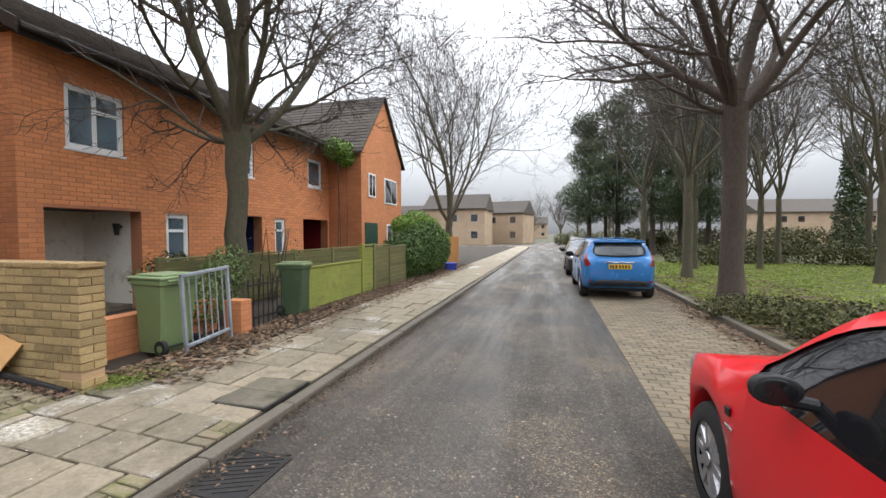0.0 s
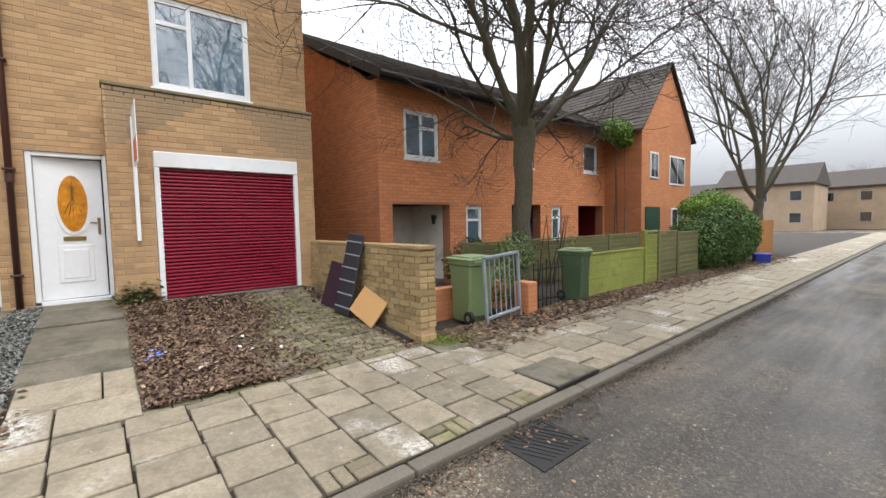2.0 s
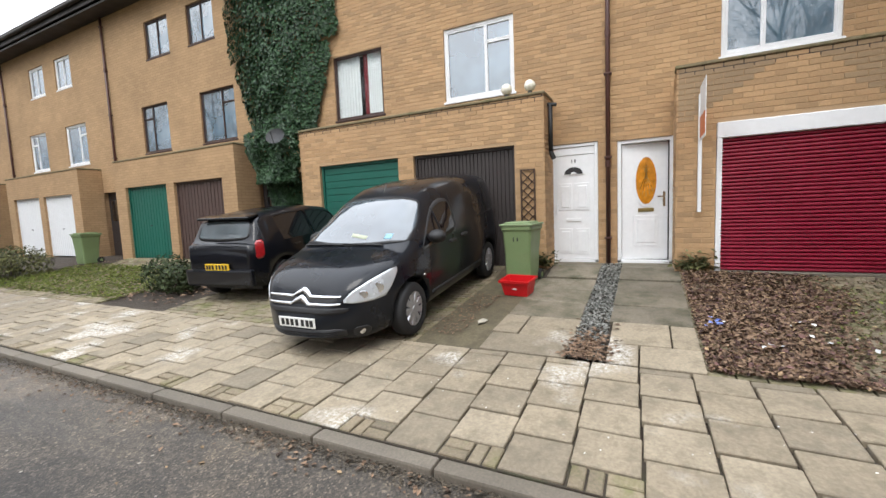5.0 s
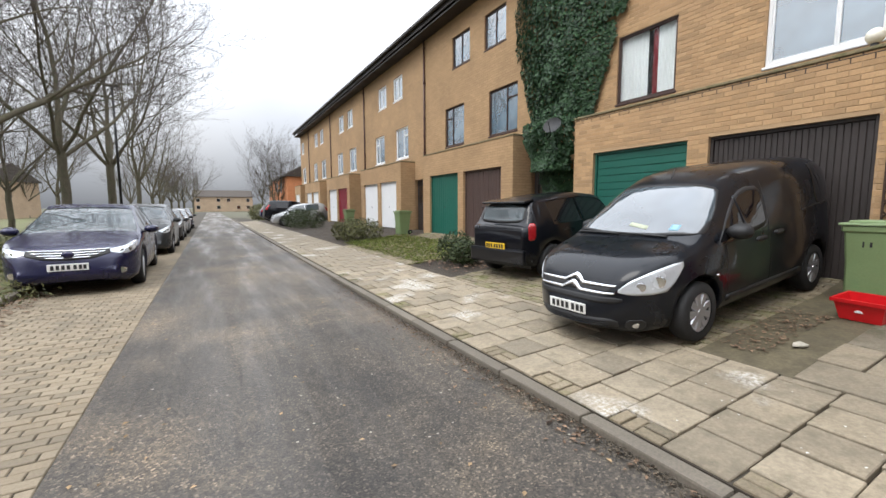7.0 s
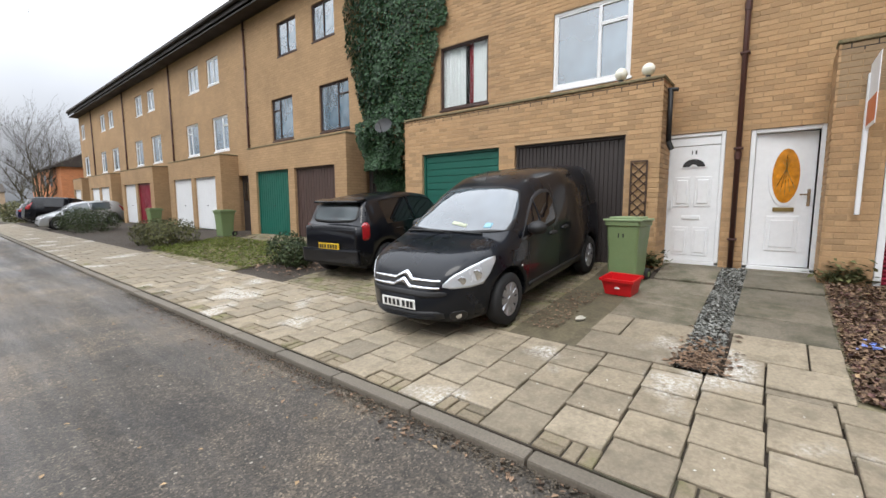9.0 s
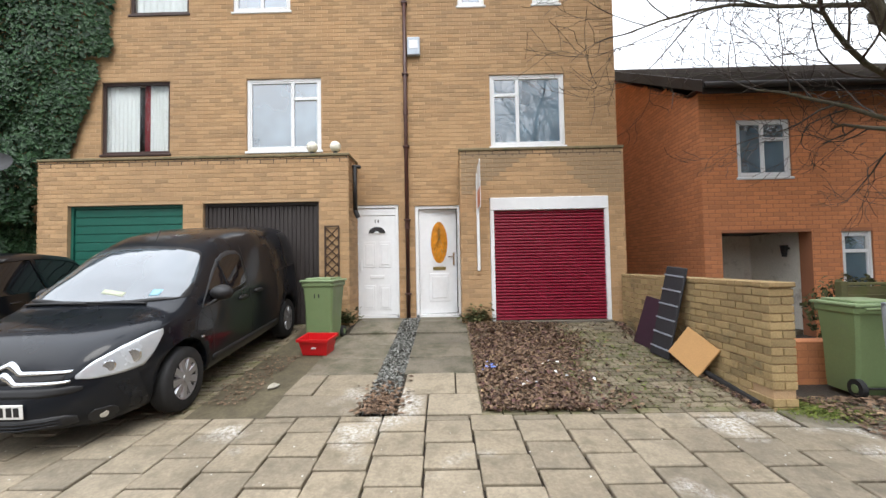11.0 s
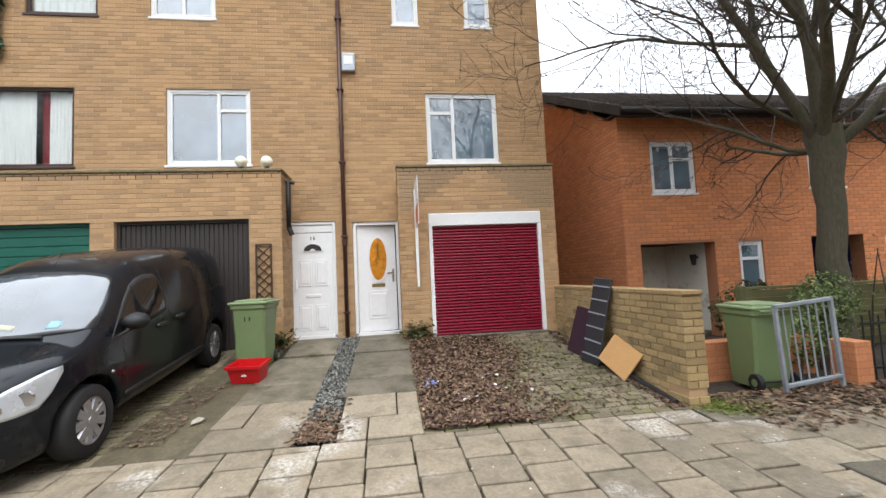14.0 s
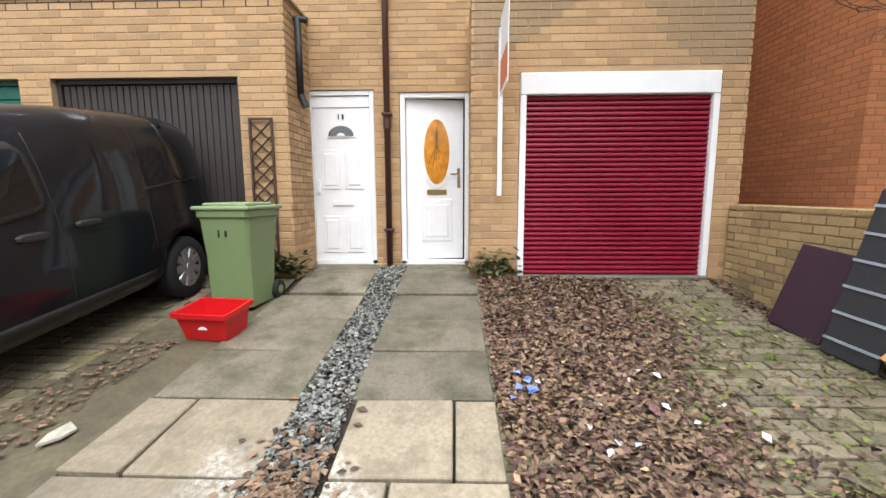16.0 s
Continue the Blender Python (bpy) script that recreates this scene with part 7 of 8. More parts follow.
class Tubes:
    """Tapered tubes gathered into one mesh."""
    def __init__(self):
        self.v, self.f = [], []

    def add(self, pts, radii, n):
        base = len(self.v)
        prev = None
        for i, p in enumerate(pts):
            d = (pts[min(i + 1, len(pts) - 1)] - pts[max(i - 1, 0)]).normalized()
            a = d.orthogonal().normalized() if prev is None else (prev - d * prev.dot(d)).normalized()
            prev = a
            b = d.cross(a)
            for k in range(n):
                t = 6.28319 * k / n
                self.v.append(tuple(p + (a * math.cos(t) + b * math.sin(t)) * radii[i]))
        for i in range(len(pts) - 1):
            for k in range(n):
                q = base + i * n
                self.f.append((q + k, q + (k + 1) % n, q + n + (k + 1) % n, q + n + k))


def limb(rng, tubes, start, way, length, r, level, levels, up, spread, kids, droop=0.0):
    """A branch that wanders, tapers and sends out smaller ones."""
    steps = 7 if level == 0 else 6 if level < 3 else 4
    pts, radii = [start.copy()], [r]
    d = way.normalized()
    p = start.copy()
    end_r = r * (0.42 if level < 2 else 0.3)
    wob = 0.10 + 0.06 * level
    for i in range(steps):
        d = (d + Vector((rng.gauss(0, wob), rng.gauss(0, wob), rng.gauss(0, wob * 0.7) + up * 0.10 - droop * 0.05 * level))).normalized()
        p = p + d * (length / steps)
        pts.append(p.copy())
        radii.append(r + (end_r - r) * (i + 1) / steps)
    out = tubes["big"] if level < 2 else tubes["twig"]
    out.add(pts, [max(q, 0.0042) for q in radii], 9 if level == 0 else 7 if level == 1 else 5 if level == 2 else 3)
    if level >= levels:
        return
    n = kids[level]
    for k in range(n):
        t = 0.25 + 0.75 * (k + rng.random() * 0.8) / n
        i = min(int(t * steps), steps - 1)
        q = pts[i].lerp(pts[i + 1], t * steps - i) if t < 1 else pts[-1]
        dd = (pts[i + 1] - pts[i]).normalized()
        side = dd.orthogonal().normalized()
        side.rotate(Matrix.Rotation(rng.uniform(0, 6.283), 3, dd))
        w = (dd * math.cos(spread) + side * math.sin(spread) * rng.uniform(0.7, 1.2)).normalized()
        limb(rng, tubes, q, w, length * rng.uniform(0.45, 0.72), max(radii[i] * rng.uniform(0.42, 0.62), 0.004), level + 1, levels, up, spread, kids, droop)
    limb(rng, tubes, pts[-1], d, length * 0.6, end_r, level + 1, levels, up, spread, kids, droop)


def bare_tree(m, seed, height, fork, r, limbs, label, levels=4, kids=(5, 5, 4, 4), lean=(0, 0), up=0.5, tilt=0.55, reach=0.62, bark=None, twig=None, spread=0.75, start_angle=0.0, group="bare street trees", name="bare_tree", swell=0.0, laterals=0):
    """A leafless tree: a trunk that forks at a height into limbs, branches and twigs."""
    rng = random.Random(seed)
    tubes = {"big": Tubes(), "twig": Tubes()}
    pts, radii = [], []
    n = 9
    for i in range(n + 1):
        t = i / n
        pts.append(Vector((lean[0] * t * fork + rng.gauss(0, 0.015) * (i > 0), lean[1] * t * fork + rng.gauss(0, 0.015) * (i > 0), fork * t - 0.1 * (i == 0))))
        radii.append(r * (1.0 + 0.55 * max(0, 0.14 - t) / 0.14 - 0.14 * t + swell * max(0, t - 0.7) / 0.3))
    tubes["big"].add(pts, radii, 14)
    for k in range(limbs):
        a = start_angle + 6.283 * k / limbs + rng.uniform(-0.35, 0.35)
        ti = tilt * rng.uniform(0.65, 1.35)
        w = Vector((math.cos(a) * math.sin(ti), math.sin(a) * math.sin(ti), math.cos(ti)))
        q = pts[-1] - Vector((0, 0, rng.uniform(0.0, 0.12) * fork))
        limb(rng, tubes, q, w, (height - fork) * reach * rng.uniform(0.8, 1.1), r * rng.uniform(0.34, 0.5), 0, levels, up, spread, kids)
    limb(rng, tubes, pts[-1], Vector((lean[0], lean[1], 1)), (height - fork) * reach, r * 0.6, 0, levels, up, spread, kids)
    for k in range(laterals):
        a = start_angle + 0.4 + 6.283 * k / laterals + rng.uniform(-0.3, 0.3)
        ti = rng.uniform(1.15, 1.5)
        w = Vector((math.cos(a) * math.sin(ti), math.sin(a) * math.sin(ti), math.cos(ti)))
        q = pts[-1] + Vector((0, 0, rng.uniform(-0.1, 0.08) * fork))
        limb(rng, tubes, q, w, (height - fork) * 0.36 * rng.uniform(0.8, 1.15), r * rng.uniform(0.2, 0.27), 1, levels, up * 1.1, spread, kids)
    top = thing(name, label, "tree", m, group=group)
    raw("trunk", tubes["big"].v, tubes["big"].f, bark or M_bark, top, True)
    c = raw("crown", tubes["twig"].v, tubes["twig"].f, twig or M_twig, top, False)
    return top


def leaves_on(name, points, size, material, parent, rng, flat=0.0, long=1.3, kind="stuff", wide=0.4):
    """Small folded leaves at the given places (point, outward way), each its own piece."""
    V, Fc = [], []
    for p, nrm in points:
        s = size * rng.uniform(0.6, 1.35)
        n = (Vector(nrm) + Vector((rng.gauss(0, 0.5), rng.gauss(0, 0.5), rng.gauss(0, 0.5))) * (1 - flat)).normalized()
        a = n.orthogonal().normalized()
        a.rotate(Matrix.Rotation(rng.uniform(0, 6.283), 3, n))
        b = n.cross(a)
        q = len(V)
        p = Vector(p)
        V += [tuple(p - a * s * long * 0.5), tuple(p + b * s * wide + n * s * 0.14), tuple(p + a * s * long * 0.5), tuple(p - b * s * wide + n * s * 0.14)]
        Fc += [(q, q + 1, q + 2), (q, q + 2, q + 3)]
    ob = raw(name, V, Fc, material, parent)
    return tagged(ob, kind=kind) if parent is not None else ob


def clump_points(rng, lumps, count, fill=0.35):
    """Places over a heap of overlapping lumps (centre, radii), mostly near their skins."""
    out = []
    while len(out) < count:
        c, r = rng.choice(lumps)
        d = Vector((rng.gauss(0, 1), rng.gauss(0, 1), rng.gauss(0, 1))).normalized()
        k = 1 - fill * rng.random() ** 2 + rng.gauss(0, 0.05)
        p = Vector((c[0] + d.x * r[0] * k, c[1] + d.y * r[1] * k, c[2] + d.z * r[2] * k))
        if p.z > 0.02:
            out.append((p, d))
    return out


def shrub(name, label, m, lumps, count, size, material, seed, stems=5, group="", long=1.3, category="shrub"):
    rng = random.Random(seed)
    top = thing(name, label, category, m, group=group)
    tb = Tubes()
    for i in range(stems):
        c, r = lumps[i % len(lumps)]
        q = Vector((c[0] + rng.uniform(-0.5, 0.5) * r[0], c[1] + rng.uniform(-0.5, 0.5) * r[1], 0))
        e = Vector((c[0] + rng.uniform(-0.6, 0.6) * r[0], c[1] + rng.uniform(-0.6, 0.6) * r[1], c[2] + r[2] * 0.7))
        tb.add([q, q.lerp(e, 0.5) + Vector((rng.gauss(0, 0.05), rng.gauss(0, 0.05), 0)), e], [0.02, 0.014, 0.006], 5)
    tagged(raw("stem", tb.v, tb.f, M_bark_dark, top, True), "woody stem tangle", kind="stuff")
    leaves_on("foliage", clump_points(rng, lumps, count), size, material, top, rng, long=long)
    return top


def lump_row(x0, x1, y0, y1, h, n, rng, hv=0.15):
    out = []
    for i in range(n):
        t = (i + 0.5) / n
        hh = h * rng.uniform(1 - hv, 1 + hv)
        out.append(((rng.uniform(x0, x1), y0 + (y1 - y0) * t, hh * 0.5), ((x1 - x0) * 0.5 + 0.25, (y1 - y0) / n * 0.85, hh * 0.55)))
    return out


# the two near trees
bare_tree(pose(-5.25, 5.95, 0.1), 11, 9.8, 3.3, 0.18, 6, "bare street tree with a greenish trunk in the front garden", levels=4, kids=(6, 6, 5, 4), lean=(0.02, 0.01), up=0.45, tilt=0.66, reach=0.68, swell=0.4, laterals=7)
bare_tree(pose(3.45, 9.2, 0.05), 23, 11.0, 4.0, 0.215, 6, "large bare street tree with a brown trunk on the verge", levels=4, kids=(6, 5, 5, 4), up=0.35, tilt=0.72, reach=0.64, bark=M_bark_dark, start_angle=0.5, swell=0.3, laterals=5)
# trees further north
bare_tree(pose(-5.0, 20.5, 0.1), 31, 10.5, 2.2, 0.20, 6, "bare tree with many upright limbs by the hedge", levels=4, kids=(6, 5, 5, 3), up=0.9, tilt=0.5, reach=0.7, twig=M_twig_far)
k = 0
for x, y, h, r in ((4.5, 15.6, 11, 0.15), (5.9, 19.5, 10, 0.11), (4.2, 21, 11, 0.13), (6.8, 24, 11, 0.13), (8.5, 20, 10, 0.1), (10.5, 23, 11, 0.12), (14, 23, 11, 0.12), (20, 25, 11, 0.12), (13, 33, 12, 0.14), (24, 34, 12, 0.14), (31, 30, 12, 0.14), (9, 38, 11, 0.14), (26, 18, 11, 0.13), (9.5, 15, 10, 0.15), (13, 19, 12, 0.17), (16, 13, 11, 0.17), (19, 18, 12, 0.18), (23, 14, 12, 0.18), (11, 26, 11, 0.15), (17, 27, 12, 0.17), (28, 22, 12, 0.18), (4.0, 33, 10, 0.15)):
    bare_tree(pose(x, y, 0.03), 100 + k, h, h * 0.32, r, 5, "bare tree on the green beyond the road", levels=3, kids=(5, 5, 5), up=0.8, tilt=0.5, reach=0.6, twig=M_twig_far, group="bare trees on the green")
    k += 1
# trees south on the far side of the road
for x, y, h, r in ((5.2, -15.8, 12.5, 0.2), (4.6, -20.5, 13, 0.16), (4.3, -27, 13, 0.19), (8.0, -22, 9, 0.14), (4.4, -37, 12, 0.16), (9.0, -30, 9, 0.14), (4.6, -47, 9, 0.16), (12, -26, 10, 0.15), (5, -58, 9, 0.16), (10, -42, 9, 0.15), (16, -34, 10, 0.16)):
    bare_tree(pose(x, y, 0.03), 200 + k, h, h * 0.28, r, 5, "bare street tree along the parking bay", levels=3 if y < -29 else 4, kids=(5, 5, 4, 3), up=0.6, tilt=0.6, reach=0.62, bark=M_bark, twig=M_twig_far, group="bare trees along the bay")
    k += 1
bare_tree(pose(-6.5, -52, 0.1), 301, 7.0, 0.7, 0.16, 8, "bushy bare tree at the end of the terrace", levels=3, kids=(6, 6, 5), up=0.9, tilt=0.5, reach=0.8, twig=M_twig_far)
# the tree opposite, mirrored in the windows
bare_tree(pose(7.5, 5.2, 0.03), 407, 13.0, 3.6, 0.24, 6, "bare street tree opposite the terrace", levels=4, kids=(5, 5, 4, 3), up=0.5, tilt=0.65, reach=0.62, group="bare trees along the bay")

# evergreen clump beyond the blue car
rng = random.Random(77)
eg = thing("evergreen_trees", "tall dark evergreen trees grown into one clump", "tree", pose(5.6, 31.5, 0))
tb = Tubes()
lumps = []
for x, y, h in ((-2.9, 0.0, 9.8), (-0.8, 1.0, 11.6), (1.2, -0.4, 12.2), (3.2, 0.6, 11.4), (4.8, 0.2, 10.0)):
    tb.add([Vector((x, y, 0)), Vector((x, y, h * 0.85))], [0.2, 0.05], 8)
    for i in range(15):
        t = i / 14
        rr = (2.3 * math.sin(min(1.0, 0.25 + t * 0.9) * math.pi * 0.82) + 0.25) * rng.uniform(0.75, 1.2)
        a = rng.uniform(0, 6.283)
        lumps.append(((x + math.cos(a) * rr * 0.35, y + math.sin(a) * rr * 0.35, 2.8 + t * (h - 3.1)), (rr * 0.75, rr * 0.75, 0.6)))
tagged(raw("trunk", tb.v, tb.f, M_bark_dark, eg, True), kind="stuff")
leaves_on("foliage", clump_points(rng, lumps, 150000, 0.5), 0.075, M_conifer, eg, rng, long=2.2, wide=0.3)

# hedge by the footway, ivy and shrubs
rng = random.Random(8)
M_hedge_dark = leafy("dark_hedge_leaf", (0.025, 0.055, 0.012), (0.065, 0.115, 0.028), 0.5)
shrub("garden_hedge", "dark green hedge spilling over the footway", pose(-4.3, 11.9, 0.12), [((-0.2, 0.4, 0.7), (0.7, 0.8, 0.8)), ((0.0, 1.4, 0.9), (0.75, 0.9, 0.9)), ((-0.1, 2.6, 0.95), (0.8, 0.9, 0.95)), ((-0.3, 3.7, 0.9), (0.8, 0.9, 0.9)), ((-0.4, 4.6, 0.75), (0.7, 0.7, 0.75))], 26000, 0.055, M_hedge_dark, 8)
shrub("hedge_top", "bright yellow-green new growth along the hedge top", pose(-4.3, 11.9, 0.12), [((-0.7, 2.0, 1.75), (0.5, 0.7, 0.36)), ((-0.6, 3.0, 1.9), (0.6, 0.8, 0.45)), ((-0.5, 4.0, 1.7), (0.55, 0.7, 0.45)), ((-0.2, 4.6, 1.2), (0.5, 0.5, 0.5))], 8000, 0.055, M_hedge, 18)
shrub("ivy_clump", "ivy hanging from the eaves of the orange house", pose(-6.9, 12.3, 0), [((0, 0.3, 4.38), (0.5, 0.75, 0.36)), ((0.15, 0.45, 4.15), (0.3, 0.4, 0.3))], 2600, 0.075, M_hedge, 9, stems=3)
shrub("garden_shrub", "loose green shrub behind the garden gate", pose(-4.95, 5.3, 0.1), [((0, 0, 0.7), (0.35, 0.35, 0.5)), ((-0.2, 0.4, 0.95), (0.35, 0.35, 0.35)), ((0.15, -0.5, 0.5), (0.25, 0.3, 0.35))], 2600, 0.04, M_greenshrub, 10)
shrub("garden_shrub", "green shrub under the porch of the orange house", pose(-6.6, 5.9, 0.1), [((0, 0, 0.6), (0.5, 0.6, 0.55)), ((0, 1.0, 0.5), (0.4, 0.5, 0.45))], 1500, 0.075, M_bush, 12)
shrub("bare_shrub", "straggly leafless shrub with a few leaves", pose(-5.6, 7.4, 0.1), [((0, 0, 1.1), (0.5, 0.8, 0.7))], 160, 0.045, M_greenshrub, 13, stems=7)

# ivy over the party wall of the terrace
rng = random.Random(21)
iv = thing("wall_ivy", "thick dark ivy climbing the terrace to its eaves", "ivy", pose(FRONT, C0 - PITCH / 2, 0))
pts = []
while len(pts) < 17000:
    z = rng.uniform(1.2, 8.1)
    half = 0.35 + 1.15 * min(1, max(0, (z - 1.6) / 3.6)) + 0.22 * noise.noise((z * 1.7, 4.0, 0)) + (0.25 if z > 5.5 else 0)
    y = rng.uniform(-half, half) + 0.18 * noise.noise((z * 1.1, 9.0, 2)) + 0.1
    bulge = 0.10 + 0.34 * max(0, 1 - (abs(y) / (half + 0.01)) ** 2) * (0.65 + 0.5 * noise.noise((y * 1.6, z * 1.6, 5)))
    if 2.4 < z < 3.6 and abs(y) < 0.8:
        bulge += 0.35
    x = bulge * (1 - 0.35 * rng.random() ** 2)
    pts.append(((x, y, z), (1.0, 0.4 * y, 0.25)))
leaves_on("foliage", pts, 0.088, M_ivy, iv, rng, flat=0.45)
tb = Tubes()
for i in range(9):
    y = rng.uniform(-0.4, 0.5)
    tb.add([Vector((0.05, y * 0.5, 0.5)), Vector((0.07, y, 2.0)), Vector((0.06, y * 2.2, 4.5)), Vector((0.04, y * 2.6, 7.5))], [0.035, 0.025, 0.015, 0.006], 6)
tagged(raw("stem", tb.v, tb.f, M_bark_dark, iv, True), "woody ivy stem", kind="stuff")

shrub("low_shrub", "small dark shrub beside the drive", pose(-4.85, -8.6, zg(-4.9) - 0.03), [((0, 0, 0.3), (0.45, 0.4, 0.38)), ((0.1, 0.5, 0.25), (0.35, 0.35, 0.3))], 2200, 0.05, M_shrub_dk, 14)
shrub("clipped_shrub", "low clipped shrub by the footway", pose(-4.9, -15.6, 0.2), [((0, 0, 0.42), (0.8, 1.0, 0.5)), ((0.1, -1.2, 0.4), (0.7, 0.9, 0.48))], 4200, 0.055, M_bush, 15)
shrub("dark_hedge", "dark bare hedge between two drives", pose(-5.0, -26.0, 0.2), [((0, 0, 0.55), (1.0, 1.5, 0.7)), ((0.2, -2.2, 0.55), (0.9, 1.4, 0.7))], 4500, 0.06, M_shrub_dk, 16)
shrub("far_hedge", "mixed hedge at the end of the terrace", pose(-4.8, -50.0, 0.1), [((0, 0, 0.8), (1.2, 3, 1.0)), ((-0.5, 5, 0.6), (1.0, 3, 0.8))], 4000, 0.12, M_bush, 17)

# bramble bank on the verge, hedges and shrubs over the green
rng = random.Random(33)
for nm, y0, y1, x0, x1, h, n, cnt, sd in (("bramble_bank", 3.4, 8.7, 3.5, 5.0, 0.42, 10, 15000, 41), ("bramble_bank", -22, -7.5, 3.5, 6.4, 0.55, 16, 14000, 42), ("low_hedge", 28, 44, 2.4, 3.2, 0.9, 12, 14000, 43), ("green_hedge", 22, 25, 6.0, 40.0, 1.0, 36, 24000, 44)):
    lumps = lump_row(x0, x1, y0, y1, h, n, rng) if nm != "green_hedge" else [((x0 + (x1 - x0) * (i + 0.5) / n, rng.uniform(y0, y1), h * 0.5), (0.9, 0.7, h * rng.uniform(0.5, 0.7))) for i in range(n)]
    shrub(nm, "tangled low shrubs with brown and green leaves", pose(0, 0, 0.05), lumps, cnt, 0.05 if y0 < 20 else 0.1, M_bush, sd, stems=n, group="verge shrubs")
shrub("columnar_evergreen", "narrow dark evergreen on the far lawn", pose(17.4, 30, 0), [((0, 0, 1.5 + i * 1.0), (1.0 - 0.1 * i, 1.0 - 0.1 * i, 1.0)) for i in range(6)], 4500, 0.14, M_conifer, 45, category="tree")
shrub("columnar_evergreen", "narrow dark evergreen on the far lawn", pose(21.5, 31, 0), [((0, 0, 1.5 + i * 1.0), (1.1 - 0.1 * i, 1.1 - 0.1 * i, 1.0)) for i in range(7)], 4500, 0.14, M_conifer, 46, category="tree")


# ---- fallen leaves, grass, chippings, scraps ----
def litter(name, label, count, place, size, material, seed, flat=0.75, long=1.3, wide=0.4):
    rng = random.Random(seed)
    pts = [(place(rng), (0, 0, 1)) for _ in range(count)]
    ob = leaves_on(name, pts, size, material, None, rng, flat=flat, long=long, wide=wide)
    return tagged(ob, label, "leaves", kind="stuff")


def drive_leaf(r):
    """Leaves lie thick along the path, thin out over the drive in drifts and gather again at the wall foot."""
    while True:
        x, y = r.uniform(-7.0, BACK - 0.05), r.uniform(0.05, 2.55)
        edge = 1.05 + 0.35 * noise.noise((x * 0.9, 3.0, 1)) - 0.12 * (x + 5.4)
        k = 1.0 if y < edge else max(0.0, 1 - (y - edge) / 0.7)
        k = k * k * (0.75 + 0.9 * noise.noise((x * 2.2, y * 2.2, 7))) + (0.5 if y > 2.42 else 0.0) + 0.015
        if r.random() < k:
            return (x, y, zg(x) + r.uniform(0.0, 0.04 if y < edge else 0.012))


litter("fallen_leaves", "brown fallen leaves heaped over the drive", 15000, drive_leaf, 0.034, M_leaf, 51, 0.25, 1.4)
litter("fallen_leaves_pale", "pale curled leaves on the drive", 1500, drive_leaf, 0.034, M_leaf_pale, 52, 0.4)
M_leaf_wet = leafy("wet_fallen_leaf", (0.04, 0.022, 0.022), (0.12, 0.066, 0.058), 0.5)
litter("fallen_leaves_wet", "dark wet leaves under the path's edge", 3000, drive_leaf, 0.04, M_leaf_wet, 72, 0.3, 1.3)
litter("paver_moss", "moss and crumbs in the joints of the drive", 4000, lambda r: (lambda x, y: (x, y, zg(x) + r.uniform(-0.004, 0.008)))(r.uniform(-7.0, BACK - 0.05), 0.7 + 1.85 * r.random()), 0.02, M_moss, 71, 0.7)
litter("weeds", "yellow-green weeds between the pavers", 160, lambda r: (lambda x, y: (x, y, zg(x) + r.uniform(0, 0.02)))(r.uniform(-6.6, -4.1), r.gauss(1.55, 0.35)), 0.035, M_weed, 53, 0.3)


def bed_leaf(r):
    y = 3.0 + 15 * r.random() ** 1.2
    x = -3.2 - 1.0 * r.random() ** 0.6
    return (x, y, zn(x) + r.uniform(-0.02, 0.03))


litter("leaf_drift", "brown leaves drifted against the garden fences", 10000, bed_leaf, 0.05, M_leaf, 54)
litter("leaf_drift_pale", "pale leaves along the fence", 1100, bed_leaf, 0.045, M_leaf_pale, 55)
litter("gutter_grit", "brown grit and soil along the road gutter", 9000, lambda r: (lambda d: (KERB + d, r.uniform(-9, 10), 0.058 - 0.06 * d + r.uniform(0, 0.02)))(abs(r.gauss(0, 0.06))), 0.018, M_grit, 70, 0.6, 1.0)
litter("kerb_leaves", "leaves and grit in the road gutter", 1100, lambda r: (lambda d: (KERB + d, r.uniform(-8, 12), max(0.008, 0.064 - 0.06 * d)))(abs(r.gauss(0, 0.14))), 0.03, M_leaf, 56)
litter("road_scraps", "pale petals and grit scattered over the road", 520, lambda r: (lambda x: (x, r.uniform(-12, 14), 0.006 + max(0, 0.06 * (-1.2 - x))))(r.uniform(KERB + 0.05, BAY + 1.8)), 0.028, M_leaf_pale, 57, 0.95)
litter("bay_leaves", "wet brown leaves along the east kerb", 2600, lambda r: (EAST - abs(r.gauss(0, 0.22)), r.uniform(2, 14) if r.random() < 0.7 else r.uniform(-14, 2), 0.012), 0.06, M_leaf, 58)
litter("verge_leaves", "brown leaves under the verge shrubs", 6000, lambda r: (r.uniform(3.1, 6.5), r.uniform(2.5, 16) if r.random() < 0.7 else r.uniform(-24, 2.5), 0.09), 0.075, M_leaf, 59)
litter("gravel_strip", "grey stone chippings between the two paths", 5200, lambda r: (lambda x: (x, r.uniform(-1.06, -0.76), zg(x) - 0.02 + r.uniform(0, 0.025)))(r.uniform(-7.7, -3.9)), 0.032, M_pebble, 60, 0.1, 1.0)
litter("gravel_leaves", "dead leaves at the end of the gravel strip", 420, lambda r: (lambda x: (x, r.gauss(-0.9, 0.10), zg(x) + 0.01))(-3.88 - abs(r.gauss(0, 0.3))), 0.045, M_leaf, 61)
litter("plot_grass", "rough grass and leaves of a front plot", 9000, lambda r: (lambda x: (x, r.uniform(-15.2, -9.0) if x > -99 else 0, zg(x) + r.uniform(-0.02, 0.05)))(r.uniform(-6.4, -4.1)), 0.055, M_weed, 62, 0.1, 1.7, 0.15)
